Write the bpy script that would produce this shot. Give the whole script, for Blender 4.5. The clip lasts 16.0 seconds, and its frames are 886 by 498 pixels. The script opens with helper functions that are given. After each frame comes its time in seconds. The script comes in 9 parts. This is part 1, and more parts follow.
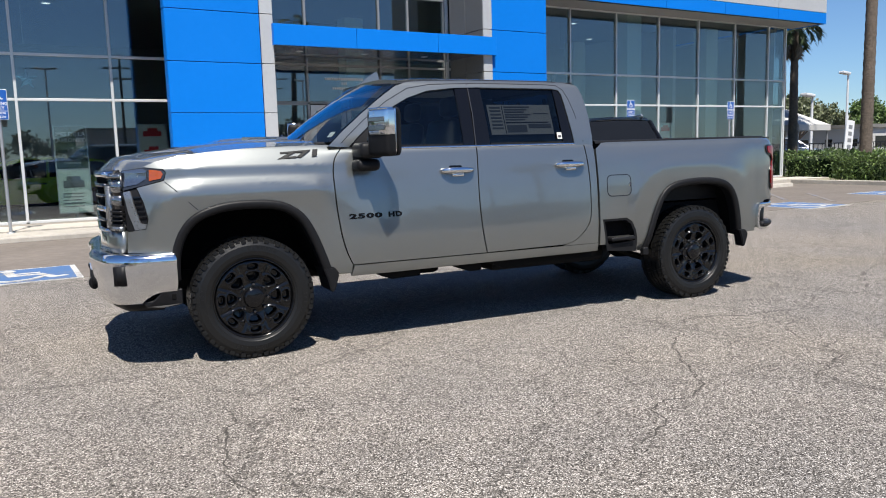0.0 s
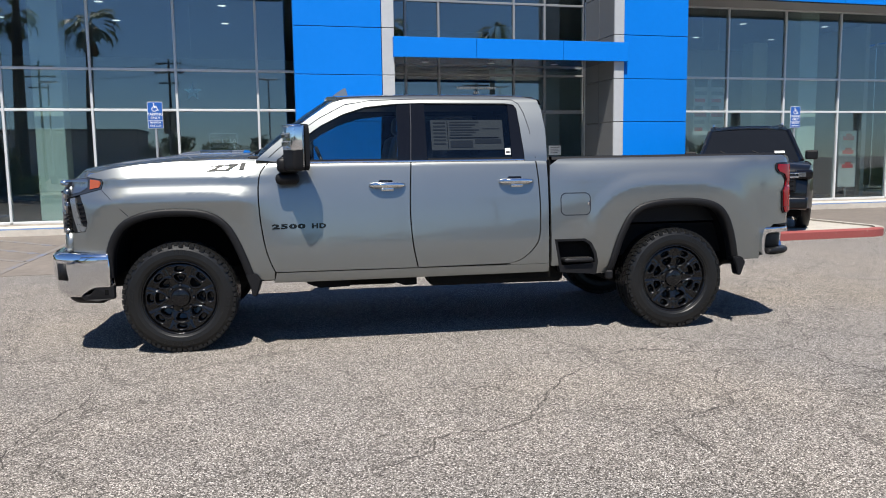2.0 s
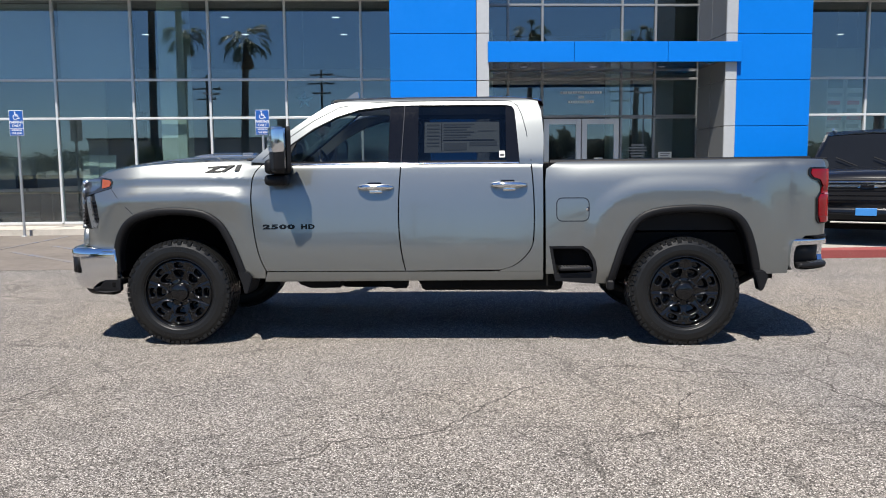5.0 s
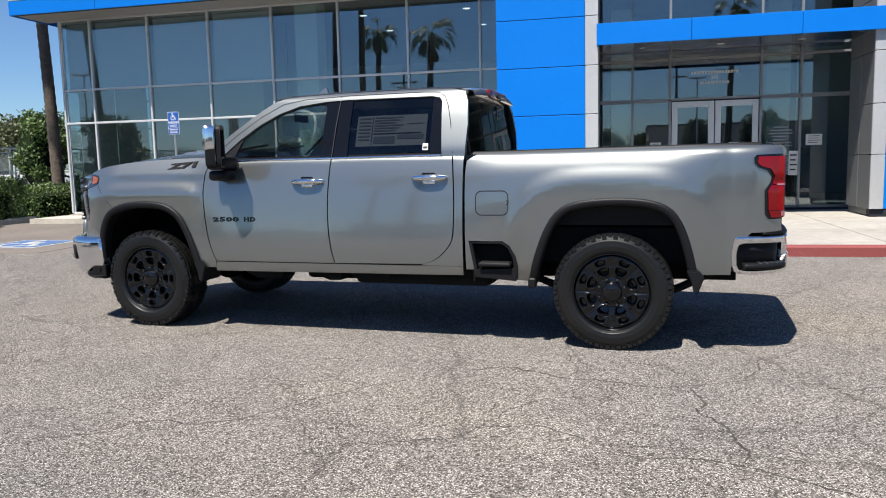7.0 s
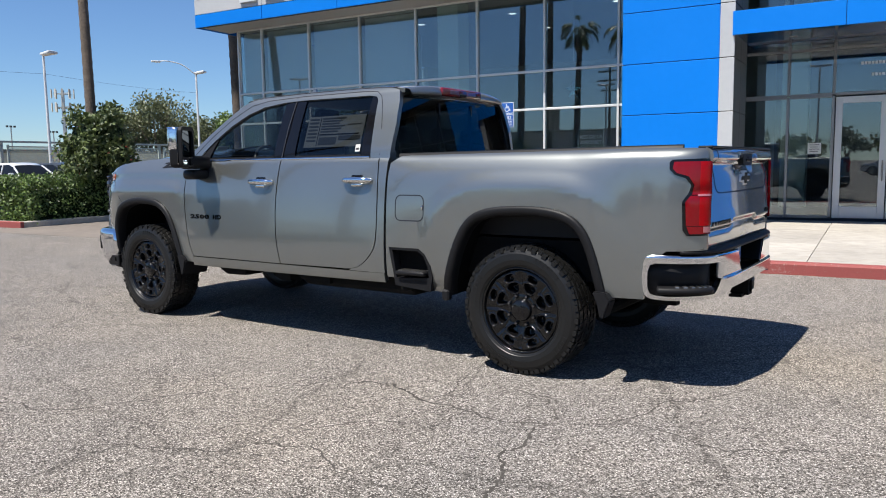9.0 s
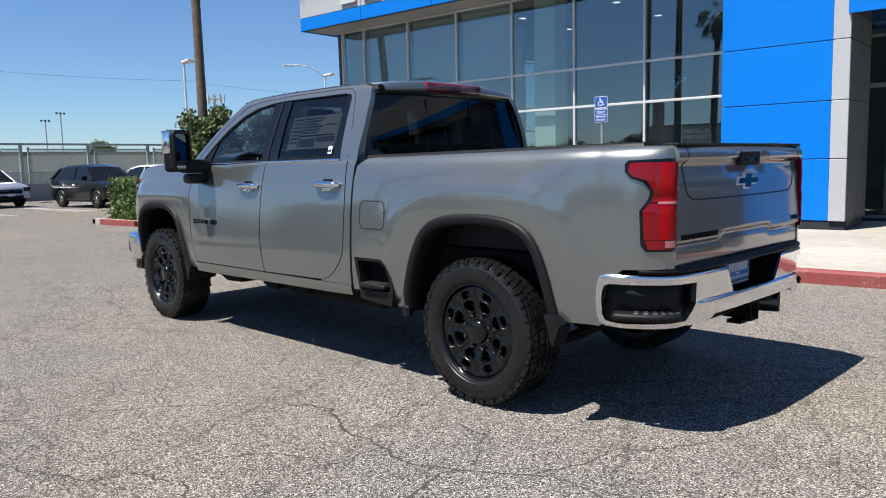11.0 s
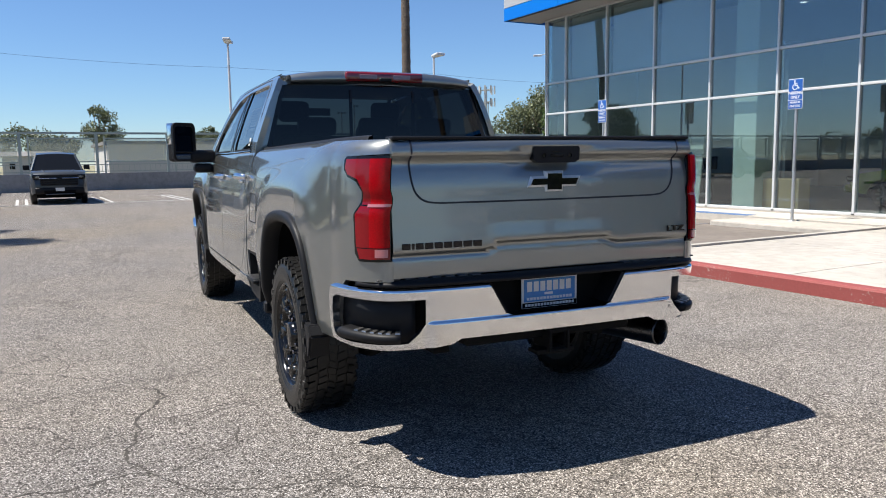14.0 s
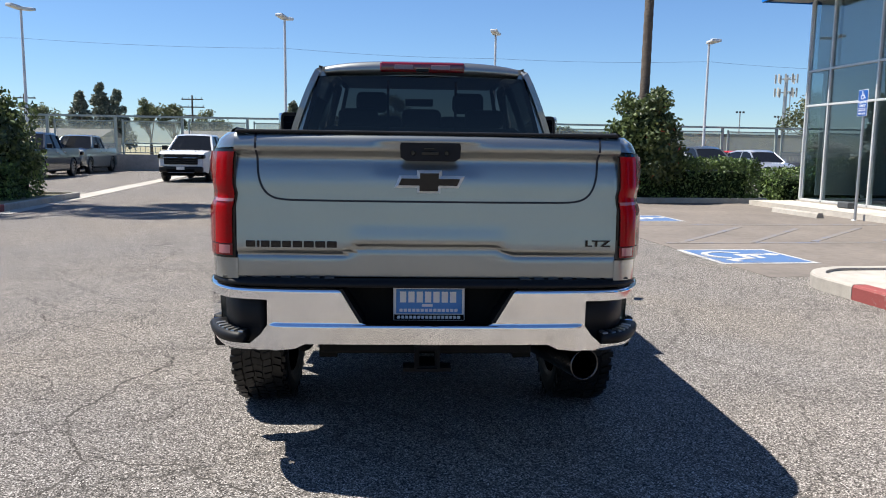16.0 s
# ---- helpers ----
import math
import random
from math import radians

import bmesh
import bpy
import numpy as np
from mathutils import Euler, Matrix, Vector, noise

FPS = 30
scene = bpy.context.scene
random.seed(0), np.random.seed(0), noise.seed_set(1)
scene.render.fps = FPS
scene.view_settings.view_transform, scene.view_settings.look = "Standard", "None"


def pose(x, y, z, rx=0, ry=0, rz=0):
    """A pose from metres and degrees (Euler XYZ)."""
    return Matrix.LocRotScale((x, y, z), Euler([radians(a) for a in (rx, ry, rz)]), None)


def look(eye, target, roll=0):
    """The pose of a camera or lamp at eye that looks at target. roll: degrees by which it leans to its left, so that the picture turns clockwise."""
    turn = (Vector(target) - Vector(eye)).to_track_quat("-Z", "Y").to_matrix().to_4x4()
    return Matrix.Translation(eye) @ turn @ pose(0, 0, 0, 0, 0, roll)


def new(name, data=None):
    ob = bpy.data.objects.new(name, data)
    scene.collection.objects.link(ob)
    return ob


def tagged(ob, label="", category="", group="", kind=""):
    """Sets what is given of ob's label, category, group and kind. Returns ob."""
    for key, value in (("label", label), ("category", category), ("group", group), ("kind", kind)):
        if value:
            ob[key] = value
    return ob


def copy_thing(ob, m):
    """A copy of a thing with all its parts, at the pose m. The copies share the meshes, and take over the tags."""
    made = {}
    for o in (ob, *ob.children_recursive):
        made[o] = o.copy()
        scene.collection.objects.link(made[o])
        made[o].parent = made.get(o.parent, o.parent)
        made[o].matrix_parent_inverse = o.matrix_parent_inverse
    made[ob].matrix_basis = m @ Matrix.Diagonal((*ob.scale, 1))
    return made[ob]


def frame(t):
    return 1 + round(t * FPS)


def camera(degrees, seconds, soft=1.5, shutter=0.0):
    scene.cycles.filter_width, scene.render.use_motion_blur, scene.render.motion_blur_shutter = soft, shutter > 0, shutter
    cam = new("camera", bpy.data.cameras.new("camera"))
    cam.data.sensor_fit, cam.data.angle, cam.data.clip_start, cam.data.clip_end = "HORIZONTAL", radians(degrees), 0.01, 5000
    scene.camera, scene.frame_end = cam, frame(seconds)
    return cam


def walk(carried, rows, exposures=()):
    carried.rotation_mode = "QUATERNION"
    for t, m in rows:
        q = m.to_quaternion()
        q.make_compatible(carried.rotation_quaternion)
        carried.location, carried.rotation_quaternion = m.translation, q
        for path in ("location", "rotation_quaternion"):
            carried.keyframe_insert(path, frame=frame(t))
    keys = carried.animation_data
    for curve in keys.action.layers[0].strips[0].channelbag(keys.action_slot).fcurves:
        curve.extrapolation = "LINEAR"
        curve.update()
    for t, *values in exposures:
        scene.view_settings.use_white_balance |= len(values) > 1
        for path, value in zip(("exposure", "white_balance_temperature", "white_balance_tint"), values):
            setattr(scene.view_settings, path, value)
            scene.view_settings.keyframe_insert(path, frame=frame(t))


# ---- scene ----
cam = camera(60.9, 16.0, 1.0)
PATH = [
    (0, (0.375, 0.056, 1.403), (1.371, 1.772, 1.149), -1.6),
    (0.5, (0.926, -0.195, 1.422), (1.788, 1.592, 1.175), -1.5),
    (1, (1.431, -0.468, 1.447), (2.16, 1.38, 1.207), -1.3),
    (1.5, (1.942, -0.674, 1.446), (2.542, 1.22, 1.213), -0.9),
    (2, (2.415, -0.817, 1.44), (2.896, 1.11, 1.21), -0.8),
    (2.5, (2.806, -0.868, 1.434), (3.188, 1.083, 1.209), -0.9),
    (3, (3.05, -0.951, 1.437), (3.358, 1.013, 1.22), -0.8),
    (3.5, (3.119, -0.964, 1.433), (3.38, 1.008, 1.224), -0.7),
    (3.7, (3.139, -0.979, 1.424), (3.383, 0.996, 1.22), -0.7),
    (5.8, (4.449, -0.789, 1.386), (4.357, 1.198, 1.17), -0.8),
    (6, (4.693, -0.762, 1.413), (4.539, 1.219, 1.181), -1.0),
    (6.5, (5.323, -0.742, 1.412), (5.019, 1.221, 1.181), -1.3),
    (7, (5.902, -0.658, 1.394), (5.449, 1.276, 1.165), -1.4),
    (7.5, (6.484, -0.497, 1.378), (5.889, 1.399, 1.149), -1.4),
    (8, (6.991, -0.233, 1.374), (6.26, 1.615, 1.146), -1.3),
    (8.5, (7.433, 0.082, 1.377), (6.572, 1.874, 1.153), -1.1),
    (9, (7.82, 0.399, 1.378), (6.837, 2.128, 1.157), -0.8),
    (9.5, (8.121, 0.787, 1.385), (7.028, 2.448, 1.166), -0.7),
    (9.7, (8.246, 0.917, 1.396), (7.115, 2.551, 1.174), -0.8),
    (12, (8.744, 1.849, 1.388), (7.374, 3.291, 1.176), -1.6),
    (12.5, (9.106, 2.132, 1.403), (7.67, 3.509, 1.191), -1.7),
    (13, (9.34, 2.59, 1.394), (7.816, 3.868, 1.178), -1.9),
    (13.5, (9.641, 3.099, 1.397), (8.011, 4.237, 1.173), -1.5),
    (14, (9.828, 3.639, 1.371), (8.09, 4.601, 1.136), -0.8),
    (14.5, (9.996, 4.186, 1.374), (8.161, 4.943, 1.13), -0.0),
    (15, (10.035, 4.695, 1.355), (8.129, 5.246, 1.101), 0.6),
    (15.5, (10.104, 5.158, 1.367), (8.159, 5.542, 1.104), 0.9),
    (16, (10.125, 5.387, 1.397), (8.16, 5.65, 1.137), 0.8),
]
walk(cam, [(t, look(eye, target, roll)) for t, eye, target, roll in PATH],
     exposures=((0, 0.78), (6, 0.80), (9, 0.85), (12.5, 0.87), (14.5, 0.97), (16, 1.01)))

# ---- world, sun, exposure ----
SUN_TO = Vector((-0.182, -0.489, 1.0)).normalized()
world = bpy.data.worlds.new("world")
scene.world = world
world.use_nodes = True
wn, wl = world.node_tree.nodes, world.node_tree.links
sky = wn.new("ShaderNodeTexSky")
sky.sky_type, sky.sun_disc = "NISHITA", False
sky.sun_elevation = math.asin(SUN_TO.z)
sky.sun_rotation = math.atan2(SUN_TO.x, SUN_TO.y)
sky.air_density, sky.dust_density, sky.ozone_density = 1.0, 0.0, 3.5
tint = wn.new("ShaderNodeMix")
tint.data_type, tint.blend_type = "RGBA", "MULTIPLY"
tint.inputs[0].default_value, tint.inputs[7].default_value = 1.0, (0.77, 0.96, 1.21, 1)
wl.new(sky.outputs[0], tint.inputs[6])
wl.new(tint.outputs[2], wn["Background"].inputs[0])
wn["Background"].inputs[1].default_value = 0.057
sun = new("sun", bpy.data.lights.new("sun", "SUN"))
sun.data.energy, sun.data.angle, sun.data.color = 5.1, radians(0.53), (1.0, 0.955, 0.88)
sun.matrix_world = look(SUN_TO * 60, (0, 0, 0))


# ---- materials ----
class Nodes:
    """A small wrapper round one material's node tree."""

    def __init__(self, name):
        self.m = bpy.data.materials.new(name)
        self.m.use_nodes = True
        self.t = self.m.node_tree
        self.bsdf = self.t.nodes["Principled BSDF"]
        self.out = self.t.nodes["Material Output"]

    def n(self, kind, **values):
        node = self.t.nodes.new(kind)
        for key, value in values.items():
            node.inputs[key.replace("_", " ")].default_value = value
        return node

    def link(self, a, b):
        self.t.links.new(a, b)

    def coords(self, scale=1.0):
        c = self.n("ShaderNodeTexCoord")
        mp = self.n("ShaderNodeMapping")
        mp.inputs["Scale"].default_value = (scale, scale, scale) if isinstance(scale, (int, float)) else scale
        self.link(c.outputs["Object"], mp.inputs[0])
        return mp.outputs[0]

    def world(self):
        return self.n("ShaderNodeNewGeometry").outputs["Position"]

    def noise(self, vec, scale, detail=4.0, rough=0.55, dist=0.0):
        node = self.n("ShaderNodeTexNoise", Scale=scale, Detail=detail, Roughness=rough, Distortion=dist)
        self.link(vec, node.inputs["Vector"])
        return node.outputs["Fac"]

    def ramp(self, fac, stops):
        node = self.n("ShaderNodeValToRGB")
        el = node.color_ramp.elements
        while len(el) < len(stops):
            el.new(0.5)
        for e, (p, c) in zip(el, stops):
            e.position, e.color = p, (c, c, c, 1) if isinstance(c, (int, float)) else (*c, 1)
        self.link(fac, node.inputs[0])
        return node.outputs[0]

    def mix(self, fac, a, b, kind="MIX"):
        node = self.n("ShaderNodeMix")
        node.data_type, node.blend_type = "RGBA", kind
        for sock, value in ((0, fac), (6, a), (7, b)):
            if hasattr(value, "is_output"):
                self.link(value, node.inputs[sock])
            elif sock == 0:
                node.inputs[0].default_value = value
            else:
                node.inputs[sock].default_value = (*value, 1) if len(value) == 3 else value
        return node.outputs[2]

    def math(self, op, a, b=0.0):
        node = self.n("ShaderNodeMath")
        node.operation = op
        for i, value in enumerate((a, b)):
            if hasattr(value, "is_output"):
                self.link(value, node.inputs[i])
            else:
                node.inputs[i].default_value = value
        return node.outputs[0]

    def bump(self, height, strength, distance):
        node = self.n("ShaderNodeBump", Strength=strength, Distance=distance)
        self.link(height, node.inputs["Height"])
        self.link(node.outputs[0], self.bsdf.inputs["Normal"])


def surface(name, color, rough=0.5, metal=0.0, vary=0.12, grain=60.0, bump=0.1, depth=0.002, blotch=1.3, coat=0.0, per_object=0.0, spec=0.5):
    """A plain material with grain and blotches in its colour, roughness and relief."""
    s = Nodes(name)
    vec = s.coords()
    fine, broad = s.noise(vec, grain), s.noise(vec, blotch, 5)
    both = s.math("ADD", s.math("MULTIPLY", fine, 0.5), s.math("MULTIPLY", broad, 0.5))
    lo, hi = [c * (1 - vary) for c in color], [min(1, c * (1 + vary)) for c in color]
    col = s.ramp(both, ((0.32, lo), (0.68, hi)))
    if per_object:
        rnd = s.n("ShaderNodeObjectInfo").outputs["Random"]
        col = s.mix(1.0, col, s.ramp(rnd, ((0, 1 - per_object), (1, 1 + per_object))), "MULTIPLY")
    s.link(col, s.bsdf.inputs["Base Color"])
    s.link(s.ramp(both, ((0.3, max(0, rough - 0.06)), (0.7, min(1, rough + 0.06)))), s.bsdf.inputs["Roughness"])
    s.bsdf.inputs["Metallic"].default_value = metal
    s.bsdf.inputs["Specular IOR Level"].default_value = spec
    if coat:
        s.bsdf.inputs["Coat Weight"].default_value = coat
        s.bsdf.inputs["Coat Roughness"].default_value = 0.03
    if bump:
        s.bump(fine, bump, depth)
    return s.m


def car_paint(name, color, metal=0.75, rough=0.34, coat_ior=1.5, glow=0.0):
    s = Nodes(name)
    vec = s.coords()
    flake = s.n("ShaderNodeTexVoronoi", Scale=900.0)
    s.link(vec, flake.inputs["Vector"])
    dust = s.noise(vec, 2.2, 6)
    col = s.mix(1.0, color, s.ramp(flake.outputs["Color"], ((0.0, 0.93), (1.0, 1.07))), "MULTIPLY")
    s.link(col, s.bsdf.inputs["Base Color"])
    s.link(s.ramp(dust, ((0.3, rough - 0.03), (0.7, rough + 0.04))), s.bsdf.inputs["Roughness"])
    s.bsdf.inputs["Metallic"].default_value = metal
    s.bsdf.inputs["Specular IOR Level"].default_value = 0.2
    s.bsdf.inputs["Coat Weight"].default_value = 1.0
    s.bsdf.inputs["Coat IOR"].default_value = coat_ior
    s.link(s.ramp(dust, ((0.35, 0.015), (0.75, 0.05))), s.bsdf.inputs["Coat Roughness"])
    if glow:
        # the coarser flakes spread the light wider than the fine ones
        wide = s.n("ShaderNodeBsdfPrincipled", Metallic=metal, Roughness=glow)
        s.link(s.mix(1.0, col, (1.80, 1.80, 1.80), "MULTIPLY"), wide.inputs["Base Color"])
        wide.inputs["Specular IOR Level"].default_value = 0.2
        wide.inputs["Coat Weight"].default_value = 1.0
        wide.inputs["Coat IOR"].default_value = coat_ior
        wide.inputs["Coat Roughness"].default_value = 0.03
        both = s.n("ShaderNodeMixShader", Fac=0.47)
        s.link(s.bsdf.outputs[0], both.inputs[1])
        s.link(wide.outputs[0], both.inputs[2])
        s.link(both.outputs[0], s.out.inputs[0])
    return s.m


def glass(name, tint, gloss_tint=(1, 1, 1), ior=1.5, haze=0.0):
    """See-through sheet glass: tinted transmission, with a mirror-like gloss by Fresnel."""
    s = Nodes(name)
    clear = s.n("ShaderNodeBsdfTransparent")
    clear.inputs[0].default_value = (*tint, 1)
    shine = s.n("ShaderNodeBsdfGlossy")
    shine.inputs["Color"].default_value = (*gloss_tint, 1)
    shine.inputs["Roughness"].default_value = haze
    edge = s.n("ShaderNodeLayerWeight", Blend=0.5)
    base = ((ior - 1) / (ior + 1)) ** 2
    rise = s.math("MULTIPLY", s.math("POWER", edge.outputs["Facing"], 5.0), 1 - base)
    gloss = s.math("ADD", rise, base)
    m = s.n("ShaderNodeMixShader")
    s.link(gloss, m.inputs[0])
    s.link(clear.outputs[0], m.inputs[1])
    s.link(shine.outputs[0], m.inputs[2])
    s.link(m.outputs[0], s.out.inputs[0])
    return s.m


def asphalt_material():
    s = Nodes("asphalt")
    pos = s.world()
    stone = s.n("ShaderNodeTexVoronoi", Scale=152.0, Randomness=1.0)
    s.link(pos, stone.inputs["Vector"])
    stone2 = s.n("ShaderNodeTexVoronoi", Scale=74.0, Randomness=1.0)
    s.link(pos, stone2.inputs["Vector"])
    sep = s.n("ShaderNodeSeparateColor")
    s.link(stone.outputs["Color"], sep.inputs[0])
    chips = s.ramp(sep.outputs[0], ((0.0, (0.038, 0.034, 0.031)), (0.32, (0.170, 0.156, 0.143)), (0.7, (0.345, 0.318, 0.291)), (1.0, (0.70, 0.66, 0.62))))
    gap = s.ramp(stone.outputs["Distance"], ((0.25, 1.0), (0.62, 0.42)))
    col = s.mix(1.0, chips, gap, "MULTIPLY")
    sep2 = s.n("ShaderNodeSeparateColor")
    s.link(stone2.outputs["Color"], sep2.inputs[0])
    col = s.mix(1.0, col, s.ramp(sep2.outputs[1], ((0.0, 0.90), (1.0, 1.12))), "MULTIPLY")
    # broad fading, oil and a sandy tint
    broad = s.noise(pos, 0.22, 6, 0.6)
    mid = s.noise(pos, 1.7, 5, 0.6)
    col = s.mix(1.0, col, s.ramp(broad, ((0.3, (0.86, 0.87, 0.90)), (0.7, (1.10, 1.05, 0.98)))), "MULTIPLY")
    col = s.mix(1.0, col, s.ramp(mid, ((0.25, 0.86), (0.7, 1.08))), "MULTIPLY")
    sandy = s.ramp(s.noise(pos, 0.13, 3), ((0.55, 0.0), (0.68, 1.0)))
    col = s.mix(s.math("MULTIPLY", sandy, 0.5), col, s.mix(1.0, col, (1.12, 1.02, 0.80), "MULTIPLY"))
    # cracks: wavering cell borders, only in places
    warp = s.n("ShaderNodeTexNoise", Scale=2.2, Detail=9.0, Roughness=0.68)
    s.link(pos, warp.inputs["Vector"])
    shift = s.n("ShaderNodeVectorMath")
    shift.operation = "SCALE"
    s.link(warp.outputs["Color"], shift.inputs[0])
    shift.inputs["Scale"].default_value = 0.55
    add = s.n("ShaderNodeVectorMath")
    add.operation = "ADD"
    s.link(pos, add.inputs[0])
    s.link(shift.outputs[0], add.inputs[1])
    flat = s.n("ShaderNodeMapping")
    flat.inputs["Scale"].default_value = (1, 1, 0)
    s.link(add.outputs[0], flat.inputs[0])
    crack = None
    for scale, edge, lo, hi, freq in ((0.50, 0.0050, 0.28, 0.42, 0.35), (1.25, 0.0070, 0.45, 0.54, 0.23)):
        cell = s.n("ShaderNodeTexVoronoi", Scale=scale)
        cell.feature = "DISTANCE_TO_EDGE"
        s.link(flat.outputs[0], cell.inputs["Vector"])
        line = s.ramp(cell.outputs["Distance"], ((0.0, 1.0), (edge * 0.5, 0.8), (edge, 0.0)))
        gated = s.math("MULTIPLY", line, s.ramp(s.noise(pos, freq, 3), ((lo, 0.0), (hi, 1.0))))
        crack = gated if crack is None else s.math("MAXIMUM", crack, gated)
    col = s.mix(s.math("MULTIPLY", crack, 0.54), col, (0.05, 0.046, 0.042))
    s.link(col, s.bsdf.inputs["Base Color"])
    s.bsdf.inputs["Roughness"].default_value = 0.88
    s.bsdf.inputs["Diffuse Roughness"].default_value = 0.35
    s.bsdf.inputs["Specular IOR Level"].default_value = 0.15
    high = s.math("SUBTRACT", s.math("MULTIPLY", stone.outputs["Distance"], -1.0), s.math("MULTIPLY", crack, 2.0))
    s.bump(high, 0.55, 0.006)
    return s.m


def concrete_material(name, color, stain=0.18):
    s = Nodes(name)
    pos = s.world()
    fine, mid, broad = s.noise(pos, 140, 3), s.noise(pos, 6, 6, 0.65), s.noise(pos, 0.6, 5)
    col = s.ramp(fine, ((0.3, [c * 0.9 for c in color]), (0.7, [min(1, c * 1.08) for c in color])))
    col = s.mix(1.0, col, s.ramp(mid, ((0.3, 1 - stain), (0.62, 1.05))), "MULTIPLY")
    col = s.mix(1.0, col, s.ramp(broad, ((0.3, 1 - stain), (0.7, 1.06))), "MULTIPLY")
    rnd = s.n("ShaderNodeObjectInfo").outputs["Random"]
    col = s.mix(1.0, col, s.ramp(rnd, ((0, 0.95), (1, 1.05))), "MULTIPLY")
    s.link(col, s.bsdf.inputs["Base Color"])
    s.bsdf.inputs["Roughness"].default_value = 0.85
    s.bump(s.math("ADD", fine, mid), 0.25, 0.003)
    return s.m


def worn_paint(name, color, under, amount=0.42):
    """Paint worn off in flecks down to what lies under it."""
    s = Nodes(name)
    pos = s.world()
    speck = s.noise(pos, 55, 4, 0.7)
    patch = s.noise(pos, 2.4, 4)
    wear = s.ramp(s.math("ADD", s.math("MULTIPLY", speck, 0.6), s.math("MULTIPLY", patch, 0.4)), ((amount - 0.03, 1.0), (amount + 0.04, 0.0)))
    col = s.mix(wear, color, under)
    s.link(s.mix(1.0, col, s.ramp(speck, ((0.3, 0.85), (0.7, 1.08))), "MULTIPLY"), s.bsdf.inputs["Base Color"])
    s.bsdf.inputs["Roughness"].default_value = 0.75
    s.bump(speck, 0.3, 0.003)
    return s.m


def leaf_material(name, low, high):
    s = Nodes(name)
    rnd = s.n("ShaderNodeNewGeometry").outputs["Random Per Island"]
    col = s.ramp(rnd, ((0.0, low), (0.75, high), (1.0, [min(1, h * 1.7) for h in high])))
    broad = s.noise(s.coords(), 1.4, 3)
    col = s.mix(1.0, col, s.ramp(broad, ((0.3, 0.75), (0.7, 1.2))), "MULTIPLY")
    s.link(col, s.bsdf.inputs["Base Color"])
    s.bsdf.inputs["Roughness"].default_value = 0.5
    thin = s.n("ShaderNodeBsdfTranslucent")
    s.link(col, thin.inputs[0])
    m = s.n("ShaderNodeMixShader", Fac=0.22)
    s.link(s.bsdf.outputs[0], m.inputs[1])
    s.link(thin.outputs[0], m.inputs[2])
    s.link(m.outputs[0], s.out.inputs[0])
    return s.m


def emitter(name, color, power):
    s = Nodes(name)
    s.bsdf.inputs["Emission Color"].default_value = (*color, 1)
    s.bsdf.inputs["Emission Strength"].default_value = power
    return s.m


M = {}
M["asphalt"] = asphalt_material()
M["paint"] = car_paint("silver_grey_paint", (0.189, 0.197, 0.190), 0.86, 0.14, 1.5, 0.38)
M["paint_black"] = car_paint("black_paint", (0.004, 0.004, 0.005), 0.0, 0.3, 1.38)
M["paint_white"] = car_paint("white_paint", (0.548, 0.555, 0.562), 0.0, 0.35)
M["paint_silver"] = car_paint("silver_paint", (0.52, 0.53, 0.55), 0.7, 0.35)
M["paint_grey"] = car_paint("grey_paint", (0.045, 0.050, 0.055), 0.3, 0.35, 1.38)
M["paint_navy"] = car_paint("navy_paint", (0.012, 0.016, 0.026), 0.2, 0.32, 1.38)
M["paint_red"] = car_paint("red_paint", (0.45, 0.02, 0.02), 0.2, 0.3)
M["paint_lime"] = car_paint("lime_paint", (0.36, 0.52, 0.02), 0.1, 0.3)
M["chrome"] = surface("chrome", (0.80, 0.81, 0.83), 0.09, 1.0, 0.03, 40, 0.0)
M["black_chrome"] = surface("dark_chrome", (0.16, 0.16, 0.17), 0.12, 1.0, 0.05, 40, 0.0)
M["plastic"] = surface("black_plastic", (0.008, 0.008, 0.009), 0.5, 0, 0.15, 420, 0.2, 0.0008, spec=0.2)
M["trim_gloss"] = surface("gloss_black", (0.005, 0.005, 0.006), 0.1, 0, 0.1, 50, 0.0, coat=0.15, spec=0.3)
M["rubber"] = surface("tyre_rubber", (0.0072, 0.0071, 0.0070), 0.40, 0, 0.45, 90, 0.3, 0.002, spec=0.36)
M["rim"] = surface("satin_black_wheel", (0.0035, 0.0035, 0.004), 0.14, 0.0, 0.15, 60, 0.0, coat=0.2, spec=0.35)
M["under"] = surface("underbody_black", (0.006, 0.0058, 0.0055), 0.8, 0, 0.3, 30, 0.3, 0.003, spec=0.15)
M["liner"] = surface("wheel_liner", (0.0045, 0.0045, 0.0045), 0.95, 0, 0.3, 30, 0.3, 0.003, spec=0.1)
M["steel"] = surface("dull_steel", (0.32, 0.31, 0.30), 0.38, 1.0, 0.15, 50, 0.1)
M["worn_tread"] = surface("worn_grey_tread", (0.075, 0.073, 0.070), 0.8, 0, 0.35, 60, 0.3, 0.002, spec=0.2)
M["exhaust"] = surface("dark_exhaust", (0.10, 0.10, 0.105), 0.3, 1.0, 0.15, 50, 0.05)
M["car_glass"] = glass("tinted_car_glass", (0.46, 0.51, 0.51))
M["car_glass_dark"] = glass("privacy_glass", (0.19, 0.205, 0.215))
M["back_glass"] = glass("dark_back_glass", (0.062, 0.069, 0.072), ior=1.42)
M["windscreen"] = glass("windscreen_glass", (0.60, 0.65, 0.64))
M["mirror"] = surface("mirror_silver", (0.08, 0.10, 0.125), 0.02, 1.0, 0.01, 40, 0.0)
